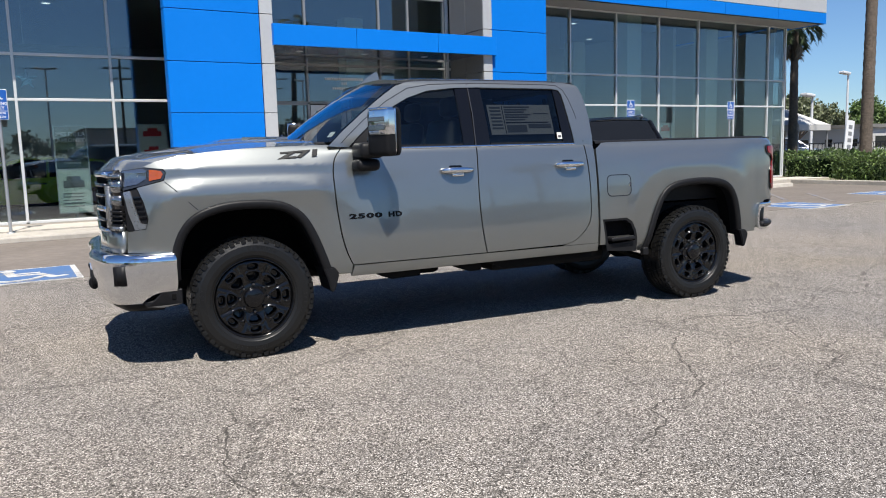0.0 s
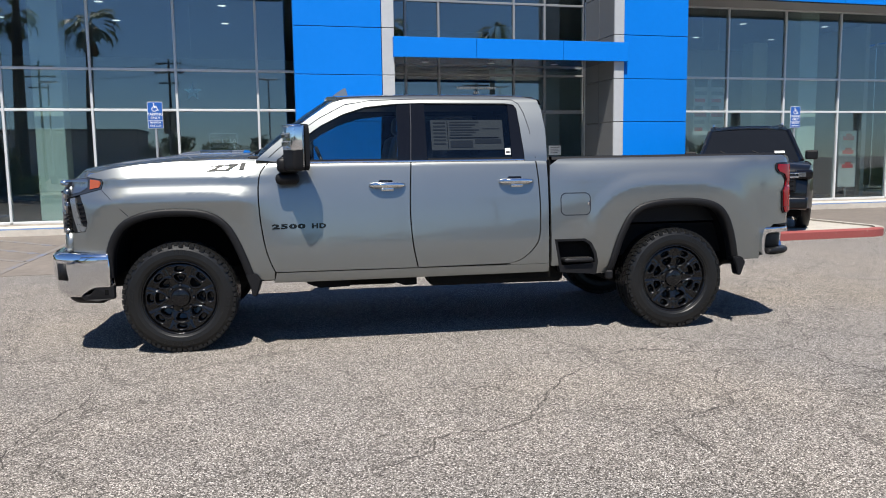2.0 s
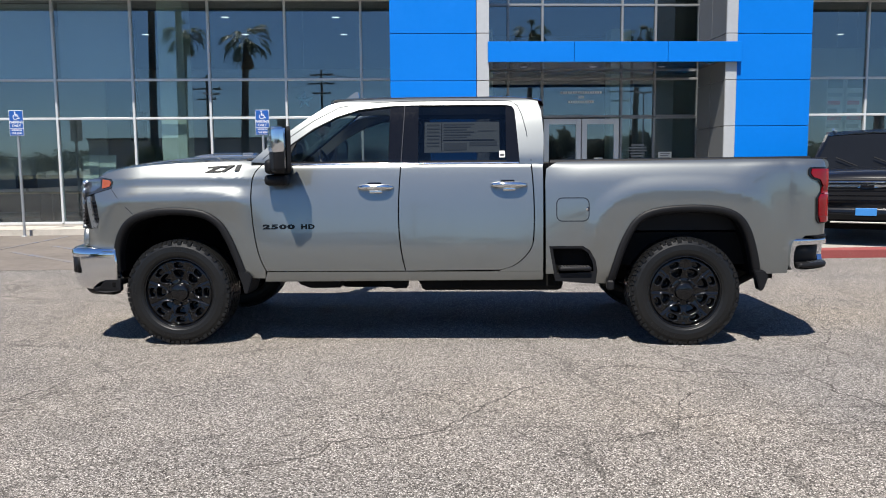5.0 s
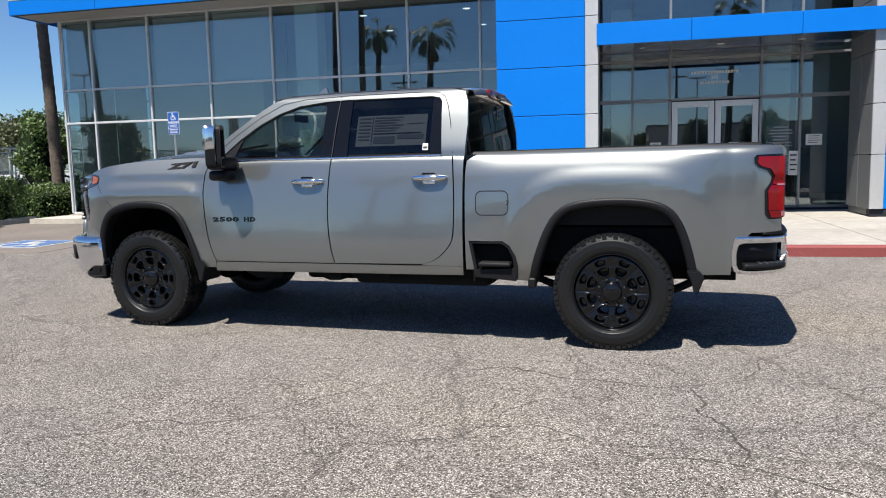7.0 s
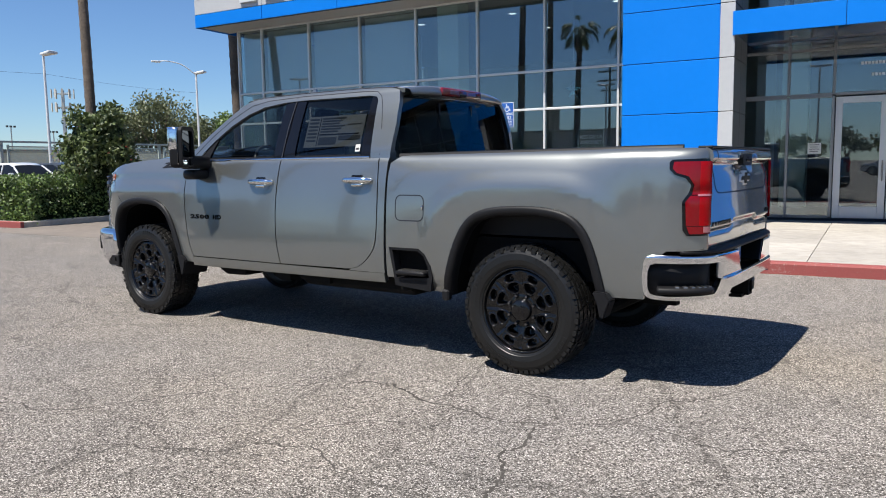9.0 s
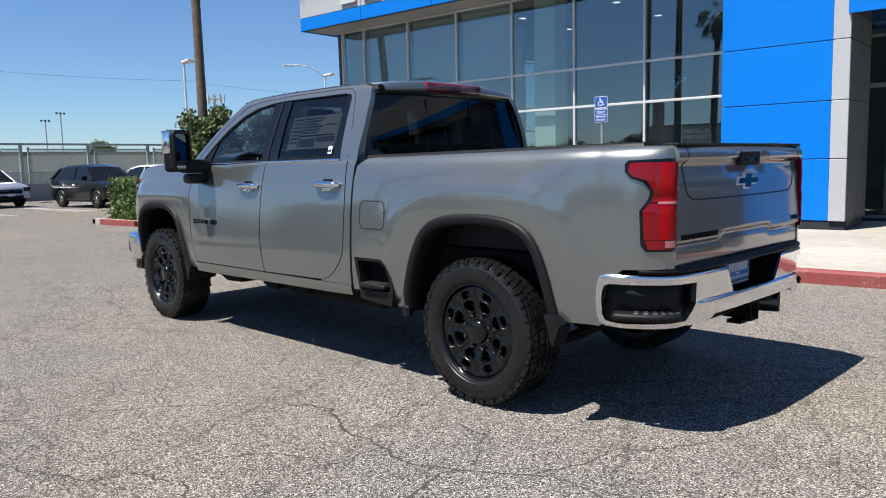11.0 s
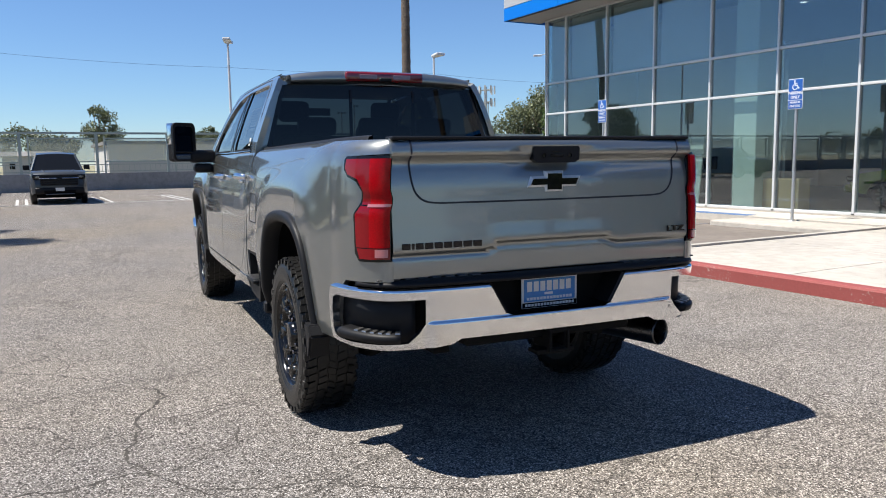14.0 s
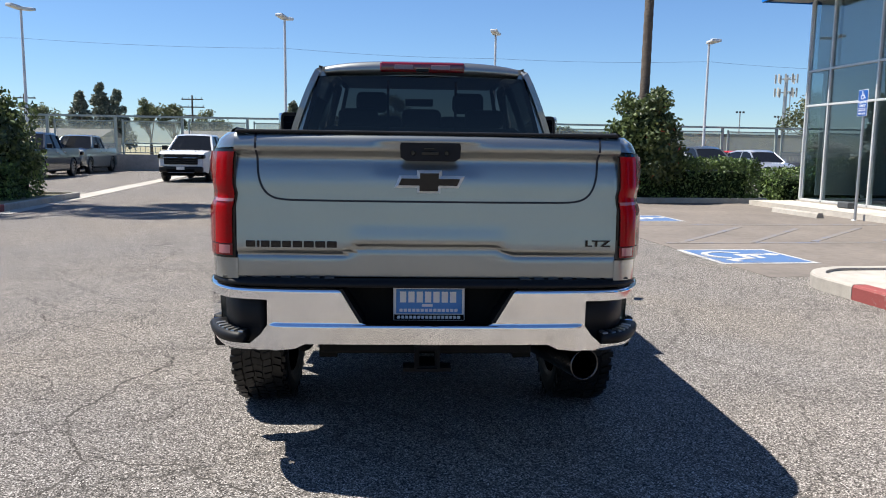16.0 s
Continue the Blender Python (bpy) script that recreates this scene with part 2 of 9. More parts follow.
M["lens_red"] = surface("red_lamp_lens", (0.17, 0.002, 0.005), 0.12, 0, 0.2, 130, 0.08, 0.002, coat=0.35, spec=0.25)
M["lens_bright"] = surface("bright_red_lamp_lens", (0.31, 0.0012, 0.004), 0.10, 0, 0.35, 160, 0.14, 0.002, coat=0.06, spec=0.15)
M["lens_dark"] = surface("dark_red_lens", (0.16, 0.004, 0.008), 0.1, 0, 0.15, 130, 0.1, 0.002, coat=1.0)
M["lens_rev"] = surface("rosy_reverse_lens", (0.42, 0.14, 0.15), 0.15, 0, 0.15, 120, 0.12, coat=1.0)
M["lens_dim"] = surface("dim_cargo_lens", (0.20, 0.07, 0.085), 0.12, 0, 0.2, 120, 0.1, coat=1.0)
M["lamp_dark"] = surface("smoked_lamp_lens", (0.035, 0.037, 0.04), 0.08, 0.4, 0.3, 60, 0.1, 0.003, coat=0.8)
M["satin_silver"] = surface("satin_silver_bracket", (0.30, 0.305, 0.31), 0.3, 0.8, 0.08, 60, 0.05)
M["lens_clear"] = surface("headlamp_reflector", (0.22, 0.235, 0.25), 0.12, 0.85, 0.2, 90, 0.2, 0.003, coat=1.0)
M["lens_amber"] = surface("amber_lamp", (0.30, 0.055, 0.008), 0.15, 0, 0.15, 120, 0.15, coat=1.0)
M["vehicle_glass"] = surface("dark_vehicle_glass", (0.008, 0.009, 0.011), 0.05, 0, 0.1, 40, 0.0, spec=0.18)
M["seat"] = surface("black_leather", (0.016, 0.016, 0.017), 0.5, 0, 0.2, 120, 0.2, 0.001)
M["paper"] = surface("paper", (0.624, 0.624, 0.592), 0.8, 0, 0.05, 30, 0.05)
M["ink"] = surface("ink", (0.03, 0.03, 0.035), 0.7, 0, 0.1, 40, 0.0)
M["ink_white"] = surface("white_ink", (0.656, 0.656, 0.656), 0.6, 0, 0.05, 40, 0.0)
M["red_ink"] = surface("red_ink", (0.62, 0.02, 0.03), 0.6, 0, 0.1, 40, 0.0)
M["blue_panel"] = surface("blue_panel", (0.0, 0.150, 0.56), 0.42, 0, 0.035, 8, 0.03, 0.002, 0.7, per_object=0.02, spec=0.22)
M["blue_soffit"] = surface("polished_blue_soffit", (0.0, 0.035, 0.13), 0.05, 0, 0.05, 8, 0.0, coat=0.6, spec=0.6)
M["silver_panel"] = surface("silver_panel", (0.407, 0.414, 0.422), 0.42, 0.15, 0.05, 12, 0.04, 0.002, 0.8, per_object=0.03)
M["grey_panel"] = surface("grey_panel", (0.125, 0.128, 0.13), 0.45, 0.1, 0.06, 12, 0.04, 0.002, 0.8, per_object=0.04)
M["joint"] = surface("dark_joint", (0.01, 0.012, 0.02), 0.8, 0, 0.1, 40, 0.0)
M["alu"] = surface("white_aluminium", (0.562, 0.570, 0.570), 0.38, 0.25, 0.05, 60, 0.05)
M["alu_grey"] = surface("grey_aluminium", (0.255, 0.259, 0.262), 0.4, 0.4, 0.06, 60, 0.05)
M["facade_glass"] = glass("facade_glass", (0.70, 0.765, 0.77), (0.93, 0.97, 1.0), 2.1)
M["kerb"] = concrete_material("kerb_concrete", (0.385, 0.355, 0.311))
M["walk"] = concrete_material("sidewalk_concrete", (0.444, 0.407, 0.355), 0.14)
M["wall"] = concrete_material("wall_concrete", (0.264, 0.256, 0.248))
M["red_kerb"] = worn_paint("red_kerb_paint", (0.235, 0.052, 0.047), (0.38, 0.27, 0.23), 0.37)
M["blue_mark"] = worn_paint("blue_road_paint", (0.055, 0.122, 0.262), (0.2, 0.19, 0.18), 0.40)
M["blue_faded"] = worn_paint("faded_blue_road_paint", (0.10, 0.13, 0.205), (0.165, 0.145, 0.128), 0.55)
M["white_mark"] = worn_paint("white_road_paint", (0.46, 0.455, 0.44), (0.23, 0.22, 0.21), 0.46)
M["pave"] = concrete_material("brown_asphalt", (0.159, 0.135, 0.115), 0.22)
M["sign_blue"] = surface("blue_sign_face", (0.011, 0.083, 0.338), 0.35, 0, 0.05, 40, 0.0)
M["plate_blue"] = surface("bright_blue_plate", (0.040, 0.20, 0.50), 0.4, 0, 0.05, 40, 0.0)
M["post"] = surface("galvanised_post", (0.42, 0.43, 0.44), 0.45, 0.7, 0.12, 40, 0.1)
M["pole"] = surface("white_pole_paint", (0.546, 0.554, 0.562), 0.45, 0, 0.08, 30, 0.05)
M["floor_in"] = surface("showroom_tile", (0.42, 0.41, 0.39), 0.22, 0, 0.08, 3, 0.02)
M["wall_in"] = surface("showroom_wall", (0.46, 0.475, 0.47), 0.7, 0, 0.04, 20, 0.03)
M["blind"] = surface("blind_fabric", (0.66, 0.68, 0.67), 0.85, 0, 0.04, 40, 0.05)
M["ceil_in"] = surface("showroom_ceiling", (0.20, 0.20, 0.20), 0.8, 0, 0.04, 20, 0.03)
M["column_in"] = surface("pale_green_column", (0.66, 0.73, 0.64), 0.6, 0, 0.03, 20, 0.03)
M["board_in"] = surface("pale_board", (0.62, 0.69, 0.62), 0.55, 0, 0.04, 20, 0.03)
M["wood_in"] = surface("plywood", (0.50, 0.36, 0.20), 0.6, 0, 0.15, 25, 0.1)
M["dark_in"] = surface("dark_furnishing", (0.05, 0.055, 0.06), 0.6, 0, 0.2, 30, 0.1)
M["soffit"] = surface("soffit_panel", (0.27, 0.265, 0.255), 0.6, 0, 0.06, 20, 0.05)
M["bark"] = surface("palm_bark", (0.10, 0.078, 0.060), 0.95, 0, 0.4, 14, 0.9, 0.03, 4.0)
M["wood"] = surface("branch_bark", (0.16, 0.12, 0.09), 0.95, 0, 0.35, 20, 0.7, 0.02)
M["leaf"] = leaf_material("hedge_leaf", (0.026, 0.050, 0.013), (0.115, 0.175, 0.045))
M["leaf_shrub"] = leaf_material("shrub_leaf", (0.024, 0.044, 0.014), (0.105, 0.135, 0.045))
# dusty leaves of the next two, lightened to put distance haze into the colour
M["leaf_far"] = leaf_material("hazy_far_tree_leaf", (0.055, 0.070, 0.032), (0.135, 0.150, 0.075))
M["leaf_hazy"] = leaf_material("hazy_conifer_leaf", (0.085, 0.105, 0.080), (0.175, 0.195, 0.150))
M["frond"] = leaf_material("palm_frond", (0.03, 0.055, 0.015), (0.10, 0.13, 0.045))
M["dead_frond"] = leaf_material("dead_palm_frond", (0.12, 0.09, 0.05), (0.26, 0.20, 0.12))
M["flower"] = surface("pink_blossom", (0.75, 0.12, 0.10), 0.6, 0, 0.2, 30, 0.0)
M["fence"] = surface("green_grey_fence_paint", (0.30, 0.34, 0.31), 0.5, 0, 0.1, 30, 0.05)
M["dry"] = surface("dry_grass", (0.192, 0.176, 0.104), 0.95, 0, 0.3, 4, 0.5, 0.03, 0.1)
M["stucco"] = surface("white_stucco", (0.43, 0.42, 0.40), 0.85, 0, 0.08, 12, 0.2, 0.005, 0.3)
M["roof_far"] = surface("grey_roof", (0.15, 0.145, 0.135), 0.8, 0, 0.15, 5, 0.2, 0.01, 0.3)
M["orange"] = surface("orange_cone_plastic", (0.50, 0.065, 0.035), 0.5, 0, 0.08, 40, 0.05)
M["lamp_glow"] = emitter("ceiling_lamp_glow", (1.0, 0.95, 0.86), 1.4)
# the body paint again, darkened a little to paint the handle cup's shade
M["paint_cup_shade"] = car_paint("silver_grey_paint_shaded", (0.181, 0.188, 0.182), 0.86, 0.14, 1.5, 0.38)


# ---- mesh helpers ----
def mesh_of(bm, name, material, smooth=False):
    me = bpy.data.meshes.new(name)
    bm.normal_update()
    bm.to_mesh(me)
    bm.free()
    me.materials.append(material)
    if smooth:
        for p in me.polygons:
            p.use_smooth = True
    return me


def part(name, bm, material, parent=None, label="", smooth=False):
    """One mesh object under a thing or a part."""
    me = bm if isinstance(bm, bpy.types.Mesh) else mesh_of(bm, name, material, smooth)
    ob = new(name, me)
    if parent:
        ob.parent = parent
    if label:
        ob["label"] = label
    return ob


def empty(name, m=None):
    ob = new(name)
    ob.empty_display_size = 0.2
    if m is not None:
        ob.matrix_world = m
    return ob


def box(bm, x0, x1, y0, y1, z0, z1, bevel=0.0, seg=2):
    vs = [bm.verts.new(p) for p in ((x0, y0, z0), (x1, y0, z0), (x1, y1, z0), (x0, y1, z0), (x0, y0, z1), (x1, y0, z1), (x1, y1, z1), (x0, y1, z1))]
    fs = [bm.faces.new([vs[i] for i in q]) for q in ((3, 2, 1, 0), (4, 5, 6, 7), (0, 1, 5, 4), (1, 2, 6, 5), (2, 3, 7, 6), (3, 0, 4, 7))]
    if bevel:
        edges = list({e for f in fs for e in f.edges})
        bmesh.ops.bevel(bm, geom=edges, offset=bevel, segments=seg, profile=0.5, affect="EDGES")
    return bm


def boxes(*items):
    bm = bmesh.new()
    for it in items:
        box(bm, *it)
    return bm


def smooth_path(points, n=6, closed=False):
    """Catmull-Rom through the points, as tuples."""
    pts = [Vector(p) for p in points]
    out = []
    count = len(pts)
    for i in range(count if closed else count - 1):
        if closed:
            p0, p1, p2, p3 = pts[i - 1], pts[i], pts[(i + 1) % count], pts[(i + 2) % count]
        else:
            p0, p1, p2, p3 = pts[max(i - 1, 0)], pts[i], pts[i + 1], pts[min(i + 2, count - 1)]
        for k in range(n):
            t = k / n
            out.append(0.5 * (2 * p1 + (p2 - p0) * t + (2 * p0 - 5 * p1 + 4 * p2 - p3) * t * t + (3 * p1 - p0 - 3 * p2 + p3) * t ** 3))
    if not closed:
        out.append(pts[-1])
    return out


def tube(bm, points, radius, sides=10, caps=True):
    pts = [Vector(p) for p in points]
    rad = radius if isinstance(radius, (list, tuple)) else [radius] * len(pts)
    rings = []
    side = None
    for i, p in enumerate(pts):
        d = (pts[min(i + 1, len(pts) - 1)] - pts[max(i - 1, 0)]).normalized()
        if side is None:
            side = d.cross(Vector((0, 0, 1)))
            if side.length < 0.05:
                side = d.cross(Vector((1, 0, 0)))
        side = (side - d * side.dot(d)).normalized()
        up = d.cross(side)
        rings.append([bm.verts.new(p + rad[i] * (math.cos(a) * side + math.sin(a) * up)) for a in (2 * math.pi * k / sides for k in range(sides))])
    for a, b in zip(rings, rings[1:]):
        for k in range(sides):
            bm.faces.new((a[k], a[(k + 1) % sides], b[(k + 1) % sides], b[k]))
    if caps:
        bm.faces.new(rings[0][::-1])
        bm.faces.new(rings[-1])
    return bm


def lathe(bm, profile, n=48, axis="y", close=False):
    """Turns (radius, along) pairs round an axis."""
    rings = []
    for r, h in profile:
        ring = []
        for k in range(n):
            a = 2 * math.pi * k / n
            c, s = r * math.cos(a), r * math.sin(a)
            ring.append(bm.verts.new((c, h, s) if axis == "y" else (c, s, h)))
        rings.append(ring)
    pairs = list(zip(rings, rings[1:])) + ([(rings[-1], rings[0])] if close else [])
    for a, b in pairs:
        for k in range(n):
            q = (a[k], a[(k + 1) % n], b[(k + 1) % n], b[k])
            bm.faces.new(q[::-1] if axis == "y" else q)
    return bm


def sweep(bm, path, section, up=Vector((0, 0, 1)), close_section=False, caps=True):
    """Sweeps a section of (outward, upward) pairs along a level path; outward is to the right of the way."""
    pts = [Vector(p) for p in path]
    rows = []
    for i, p in enumerate(pts):
        d = pts[min(i + 1, len(pts) - 1)] - pts[max(i - 1, 0)]
        d.normalize()
        right = d.cross(up).normalized()
        sec = section(i / (len(pts) - 1)) if callable(section) else section
        rows.append([bm.verts.new(p + right * a + up * b) for a, b in sec])
    k = len(rows[0])
    for a, b in zip(rows, rows[1:]):
        for j in range(k if close_section else k - 1):
            bm.faces.new((a[j], b[j], b[(j + 1) % k], a[(j + 1) % k]))
    if caps and close_section:
        bm.faces.new(rows[0])
        bm.faces.new(rows[-1][::-1])
    return bm


def extrude_outline(bm, outline, place, depth):
    """A plate from a 2D outline: place(u, v, w) gives its points, w from 0 to depth."""
    a = [bm.verts.new(place(u, v, 0)) for u, v in outline]
    b = [bm.verts.new(place(u, v, depth)) for u, v in outline]
    n = len(outline)
    bm.faces.new(a[::-1])
    bm.faces.new(b)
    for i in range(n):
        bm.faces.new((a[i], a[(i + 1) % n], b[(i + 1) % n], b[i]))
    bmesh.ops.recalc_face_normals(bm, faces=bm.faces)
    return bm


def shell(name, outline, surf, du, dv, inward=0.03, flip=False):
    """A curved sheet cut to a 2D outline: surf(u, v) gives its points. The rim turns in by inward metres. Returns a mesh with the surface's own normals."""
    bm = bmesh.new()
    bm.faces.new([bm.verts.new((u, v, 0)) for u, v in outline])
    bm.normal_update()
    bmesh.ops.triangulate(bm, faces=bm.faces[:], ngon_method="EAR_CLIP")
    us, vs = [p[0] for p in outline], [p[1] for p in outline]
    for lo, hi, step, ax in ((min(us), max(us), du, 0), (min(vs), max(vs), dv, 1)):
        count = max(1, round((hi - lo) / step))
        for k in range(1, count):
            co, no = [0, 0, 0], [0, 0, 0]
            co[ax], no[ax] = lo + (hi - lo) * k / count, 1
            bmesh.ops.bisect_plane(bm, geom=bm.verts[:] + bm.edges[:] + bm.faces[:], dist=1e-6, plane_co=co, plane_no=no)
    bmesh.ops.remove_doubles(bm, verts=bm.verts[:], dist=1e-5)
    bm.verts.index_update()
    e = 0.002
    verts, normals, faces = [], [], []

    def newell(q):
        total = Vector()
        for i in range(len(q)):
            total += verts[q[i]].cross(verts[q[(i + 1) % len(q)]])
        return total

    def normal(u, v):
        a = Vector(surf(u + e, v)) - Vector(surf(u - e, v))
        b = Vector(surf(u, v + e)) - Vector(surf(u, v - e))
        n = a.cross(b)
        n = n.normalized() if n.length > 1e-12 else Vector((0, -1, 0))
        return -n if flip else n

    for v in bm.verts:
        verts.append(Vector(surf(v.co.x, v.co.y)))
        normals.append(normal(v.co.x, v.co.y))
    for f in bm.faces:
        q = [v.index for v in f.verts]
        pl, mean = newell(q), sum((normals[i] for i in q), Vector())
        faces.append(q if pl.dot(mean) >= 0 else q[::-1])
    for edge in bm.edges:
        if edge.is_boundary:
            a, b = edge.verts
            k = len(verts)
            for v in (a, b):
                verts.append(verts[v.index].copy())
            for v in (a, b):
                verts.append(verts[v.index] - normals[v.index] * inward)
            rim = (verts[k + 1] - verts[k]).cross(normals[a.index]).normalized()
            mid_f = edge.link_faces[0].calc_center_median()
            toward = Vector(surf(mid_f.x, mid_f.y)) - (verts[k] + verts[k + 1]) / 2
            q = (k, k + 1, k + 3, k + 2)
            if rim.dot(toward) > 0:
                rim = -rim
            pl = (verts[q[1]] - verts[q[0]]).cross(verts[q[2]] - verts[q[0]])
            faces.append(q if pl.dot(rim) >= 0 else q[::-1])
            normals += [rim] * 4
    bm.free()
    me = bpy.data.meshes.new(name)
    me.from_pydata(verts, [], faces)
    for p in me.polygons:
        p.use_smooth = True
    me.normals_split_custom_set_from_vertices(normals)
    return me


def sheet(name, outline, surf, du, dv, material, parent, label="", inward=0.03, flip=False):
    me = shell(name, outline, surf, du, dv, inward, flip)
    me.materials.append(material)
    return part(name, me, material, parent, label)


def ribbon(bm, path, surf, width, lift=0.002):
    """A narrow dark seam lying along a 2D path on a surface."""
    pts = [Vector((p[0], p[1])) for p in path]
    rows = []
    e = 0.002
    for i, p in enumerate(pts):
        d = (pts[min(i + 1, len(pts) - 1)] - pts[max(i - 1, 0)]).normalized()
        side = Vector((-d.y, d.x)) * width / 2
        n = (Vector(surf(p.x + e, p.y)) - Vector(surf(p.x - e, p.y))).cross(Vector(surf(p.x, p.y + e)) - Vector(surf(p.x, p.y - e))).normalized()
        row = []
        for q in (p - side, p + side):
            row.append(Vector(surf(q.x, q.y)))
        rows.append((row, n))
    return rows, lift


def seam(name, path, surf, width, material, parent, sign=1, lift=0.002):
    rows, lift = ribbon(None, path, surf, width, lift)
    bm = bmesh.new()
    vs = [[bm.verts.new(p + n * sign * lift) for p in row] + [bm.verts.new(p - n * sign * 0.004) for p in row] for row, n in rows]
    for a, b in zip(vs, vs[1:]):
        bm.faces.new((a[0], a[1], b[1], b[0]))
        bm.faces.new((a[0], b[0], b[2], a[2]))
        bm.faces.new((a[1], a[3], b[3], b[1]))
    bmesh.ops.recalc_face_normals(bm, faces=bm.faces)
    return part(name, bm, material, parent)


def letters(text, size, depth=0.003, bold=0.0, space=1.0):
    """The mesh of a text in the built-in font, upright in x and z, its middle at the origin, its face to -y."""
    cu = bpy.data.curves.new("letters", "FONT")
    cu.body, cu.size, cu.extrude, cu.offset, cu.space_character = text, size, depth / 2, bold, space
    cu.align_x, cu.align_y, cu.resolution_u = "CENTER", "CENTER", 2
    ob = new("letters", cu)
    me = bpy.data.meshes.new_from_object(ob.evaluated_get(bpy.context.evaluated_depsgraph_get()))
    bpy.data.objects.remove(ob)
    bpy.data.curves.remove(cu)
    me.transform(Matrix.Rotation(radians(90), 4, "X"))
    return me


def lettering(name, text, size, m, material, parent, depth=0.003, bold=0.0, sx=1.0, space=1.0, fill=None):
    """fill: the width and height in metres that the letters take up."""
    me = letters(text, size, depth, bold, space)
    if fill:
        xs, zs = [v.co.x for v in me.vertices], [v.co.z for v in me.vertices]
        me.transform(Matrix.Translation((-(min(xs) + max(xs)) / 2, 0, -(min(zs) + max(zs)) / 2)))
        me.transform(Matrix.Diagonal((fill[0] / (max(xs) - min(xs)), 1, fill[1] / (max(zs) - min(zs)), 1)))
    me.transform(m @ Matrix.Diagonal((sx, 1, 1, 1)))
    me.materials.clear()
    me.materials.append(material)
    return part(name, me, material, parent)


# ---- ground, kerbs and markings ----
def rect(name, x0, x1, y0, y1, z0, z1, material, label="", category="", kind="structure", bevel=0.0):
    ob = part(name, boxes((x0, x1, y0, y1, z0, z1, bevel)), material)
    return tagged(ob, label, category, "", kind)


bm = bmesh.new()
grid_x = [-1500, -300, -80, -34.3, 40, 300, 1500]
grid_y = [-1500, -300, -60, 40, 80, 300, 1500]
vs = [[bm.verts.new((x, y, 0)) for y in grid_y] for x in grid_x]
for i in range(len(grid_x) - 1):
    for j in range(len(grid_y) - 1):
        bm.faces.new((vs[i][j], vs[i + 1][j], vs[i + 1][j + 1], vs[i][j + 1]))
ground = tagged(part("ground", bm, M["asphalt"]), "weathered grey asphalt lot with cracks and pale aggregate", "ground", "", "structure")


def crack(seed, points, width=0.010):
    """A wandering open crack: the way between the given turns is broken up at random."""
    rng = random.Random(seed)
    way = [Vector((x, y, 0)) for x, y in points]
    for level in range(5):
        out = []
        for a, b in zip(way, way[1:]):
            d = b - a
            out += [a, (a + b) / 2 + Vector((-d.y, d.x, 0)) * rng.gauss(0, 0.10)]
        way = out + [way[-1]]
    verts, faces = [], []
    n = len(way)
    for i, p in enumerate(way):
        d = (way[min(i + 1, n - 1)] - way[max(i - 1, 0)]).normalized()
        w = width * rng.uniform(0.2, 0.8) * min(1.0, 0.3 + 4 * min(i, n - 1 - i) / n)
        verts += [p + Vector((-d.y * w, d.x * w, 0.0012)), p + Vector((d.y * w, -d.x * w, 0.0012))]
    for i in range(n - 1):
        faces.append((2 * i, 2 * i + 1, 2 * i + 3, 2 * i + 2))
    me = bpy.data.meshes.new("asphalt_crack")
    me.from_pydata(verts, [], faces)
    me.materials.append(M["crack"])
    part("asphalt_crack", me, M["crack"], ground)


M["crack"] = surface("open_crack", (0.062, 0.057, 0.052), 0.95, 0, 0.5, 35, 0.6, 0.01, 3.0, spec=0.1)
crack(1, [(2.7, 2.45), (3.03, 2.61), (3.87, 3.03), (4.36, 3.73), (4.85, 4.18)])
crack(2, [(4.85, 4.18), (5.57, 4.09), (6.38, 4.05)], 0.017)
crack(3, [(6.38, 4.05), (6.67, 4.20), (7.0, 4.20), (7.3, 4.08), (8.4, 4.3)])
crack(4, [(6.67, 4.22), (6.80, 4.45), (6.87, 4.74), (7.3, 5.3)])
crack(5, [(6.39, 4.06), (6.39, 3.70), (6.45, 3.25), (6.46, 2.85)], 0.015)
crack(6, [(4.42, 2.69), (4.81, 2.86), (5.19, 3.12), (5.45, 3.20), (5.70, 3.07), (5.95, 2.84)])
crack(7, [(5.95, 2.84), (6.22, 2.87), (6.45, 2.81), (6.73, 2.66), (7.3, 2.2)], 0.012)
crack(8, [(4.16, 3.06), (4.42, 2.69), (4.5, 2.2)], 0.007)
crack(9, [(5.19, 3.13), (5.30, 3.43), (5.53, 3.67), (5.9, 3.72)], 0.008)
crack(10, [(3.99, 3.99), (4.33, 3.73)], 0.008)
crack(11, [(5.89, 4.06), (5.91, 3.73)], 0.008)
crack(12, [(5.57, 4.09), (5.62, 4.40), (5.55, 4.80)], 0.008)
crack(13, [(3.24, 3.79), (4.06, 3.84), (4.38, 3.69)], 0.007)
crack(14, [(1.1, 2.6), (1.19, 3.08), (1.26, 3.87), (1.33, 4.36)], 0.010)
crack(15, [(6.42, 4.12), (6.17, 4.48), (5.92, 4.55)], 0.008)
crack(16, [(6.46, 2.85), (6.7, 2.2), (6.6, 1.4)], 0.008)

WALK_Z = 0.14
FACE_Y = 17.93
MID_X = 8.03


def plate_outline(name, outline, z0, z1, material, label, kind="structure"):
    bm = bmesh.new()
    extrude_outline(bm, outline, lambda u, v, w: (u, v, z0 + w), z1 - z0)
    return tagged(part(name, bm, material), label, "pavement", "", kind)


def arc(cx, cy, r, a0, a1, n=10):
    return [(cx + r * math.cos(radians(a0 + (a1 - a0) * k / n)), cy + r * math.sin(radians(a0 + (a1 - a0) * k / n))) for k in range(n + 1)]


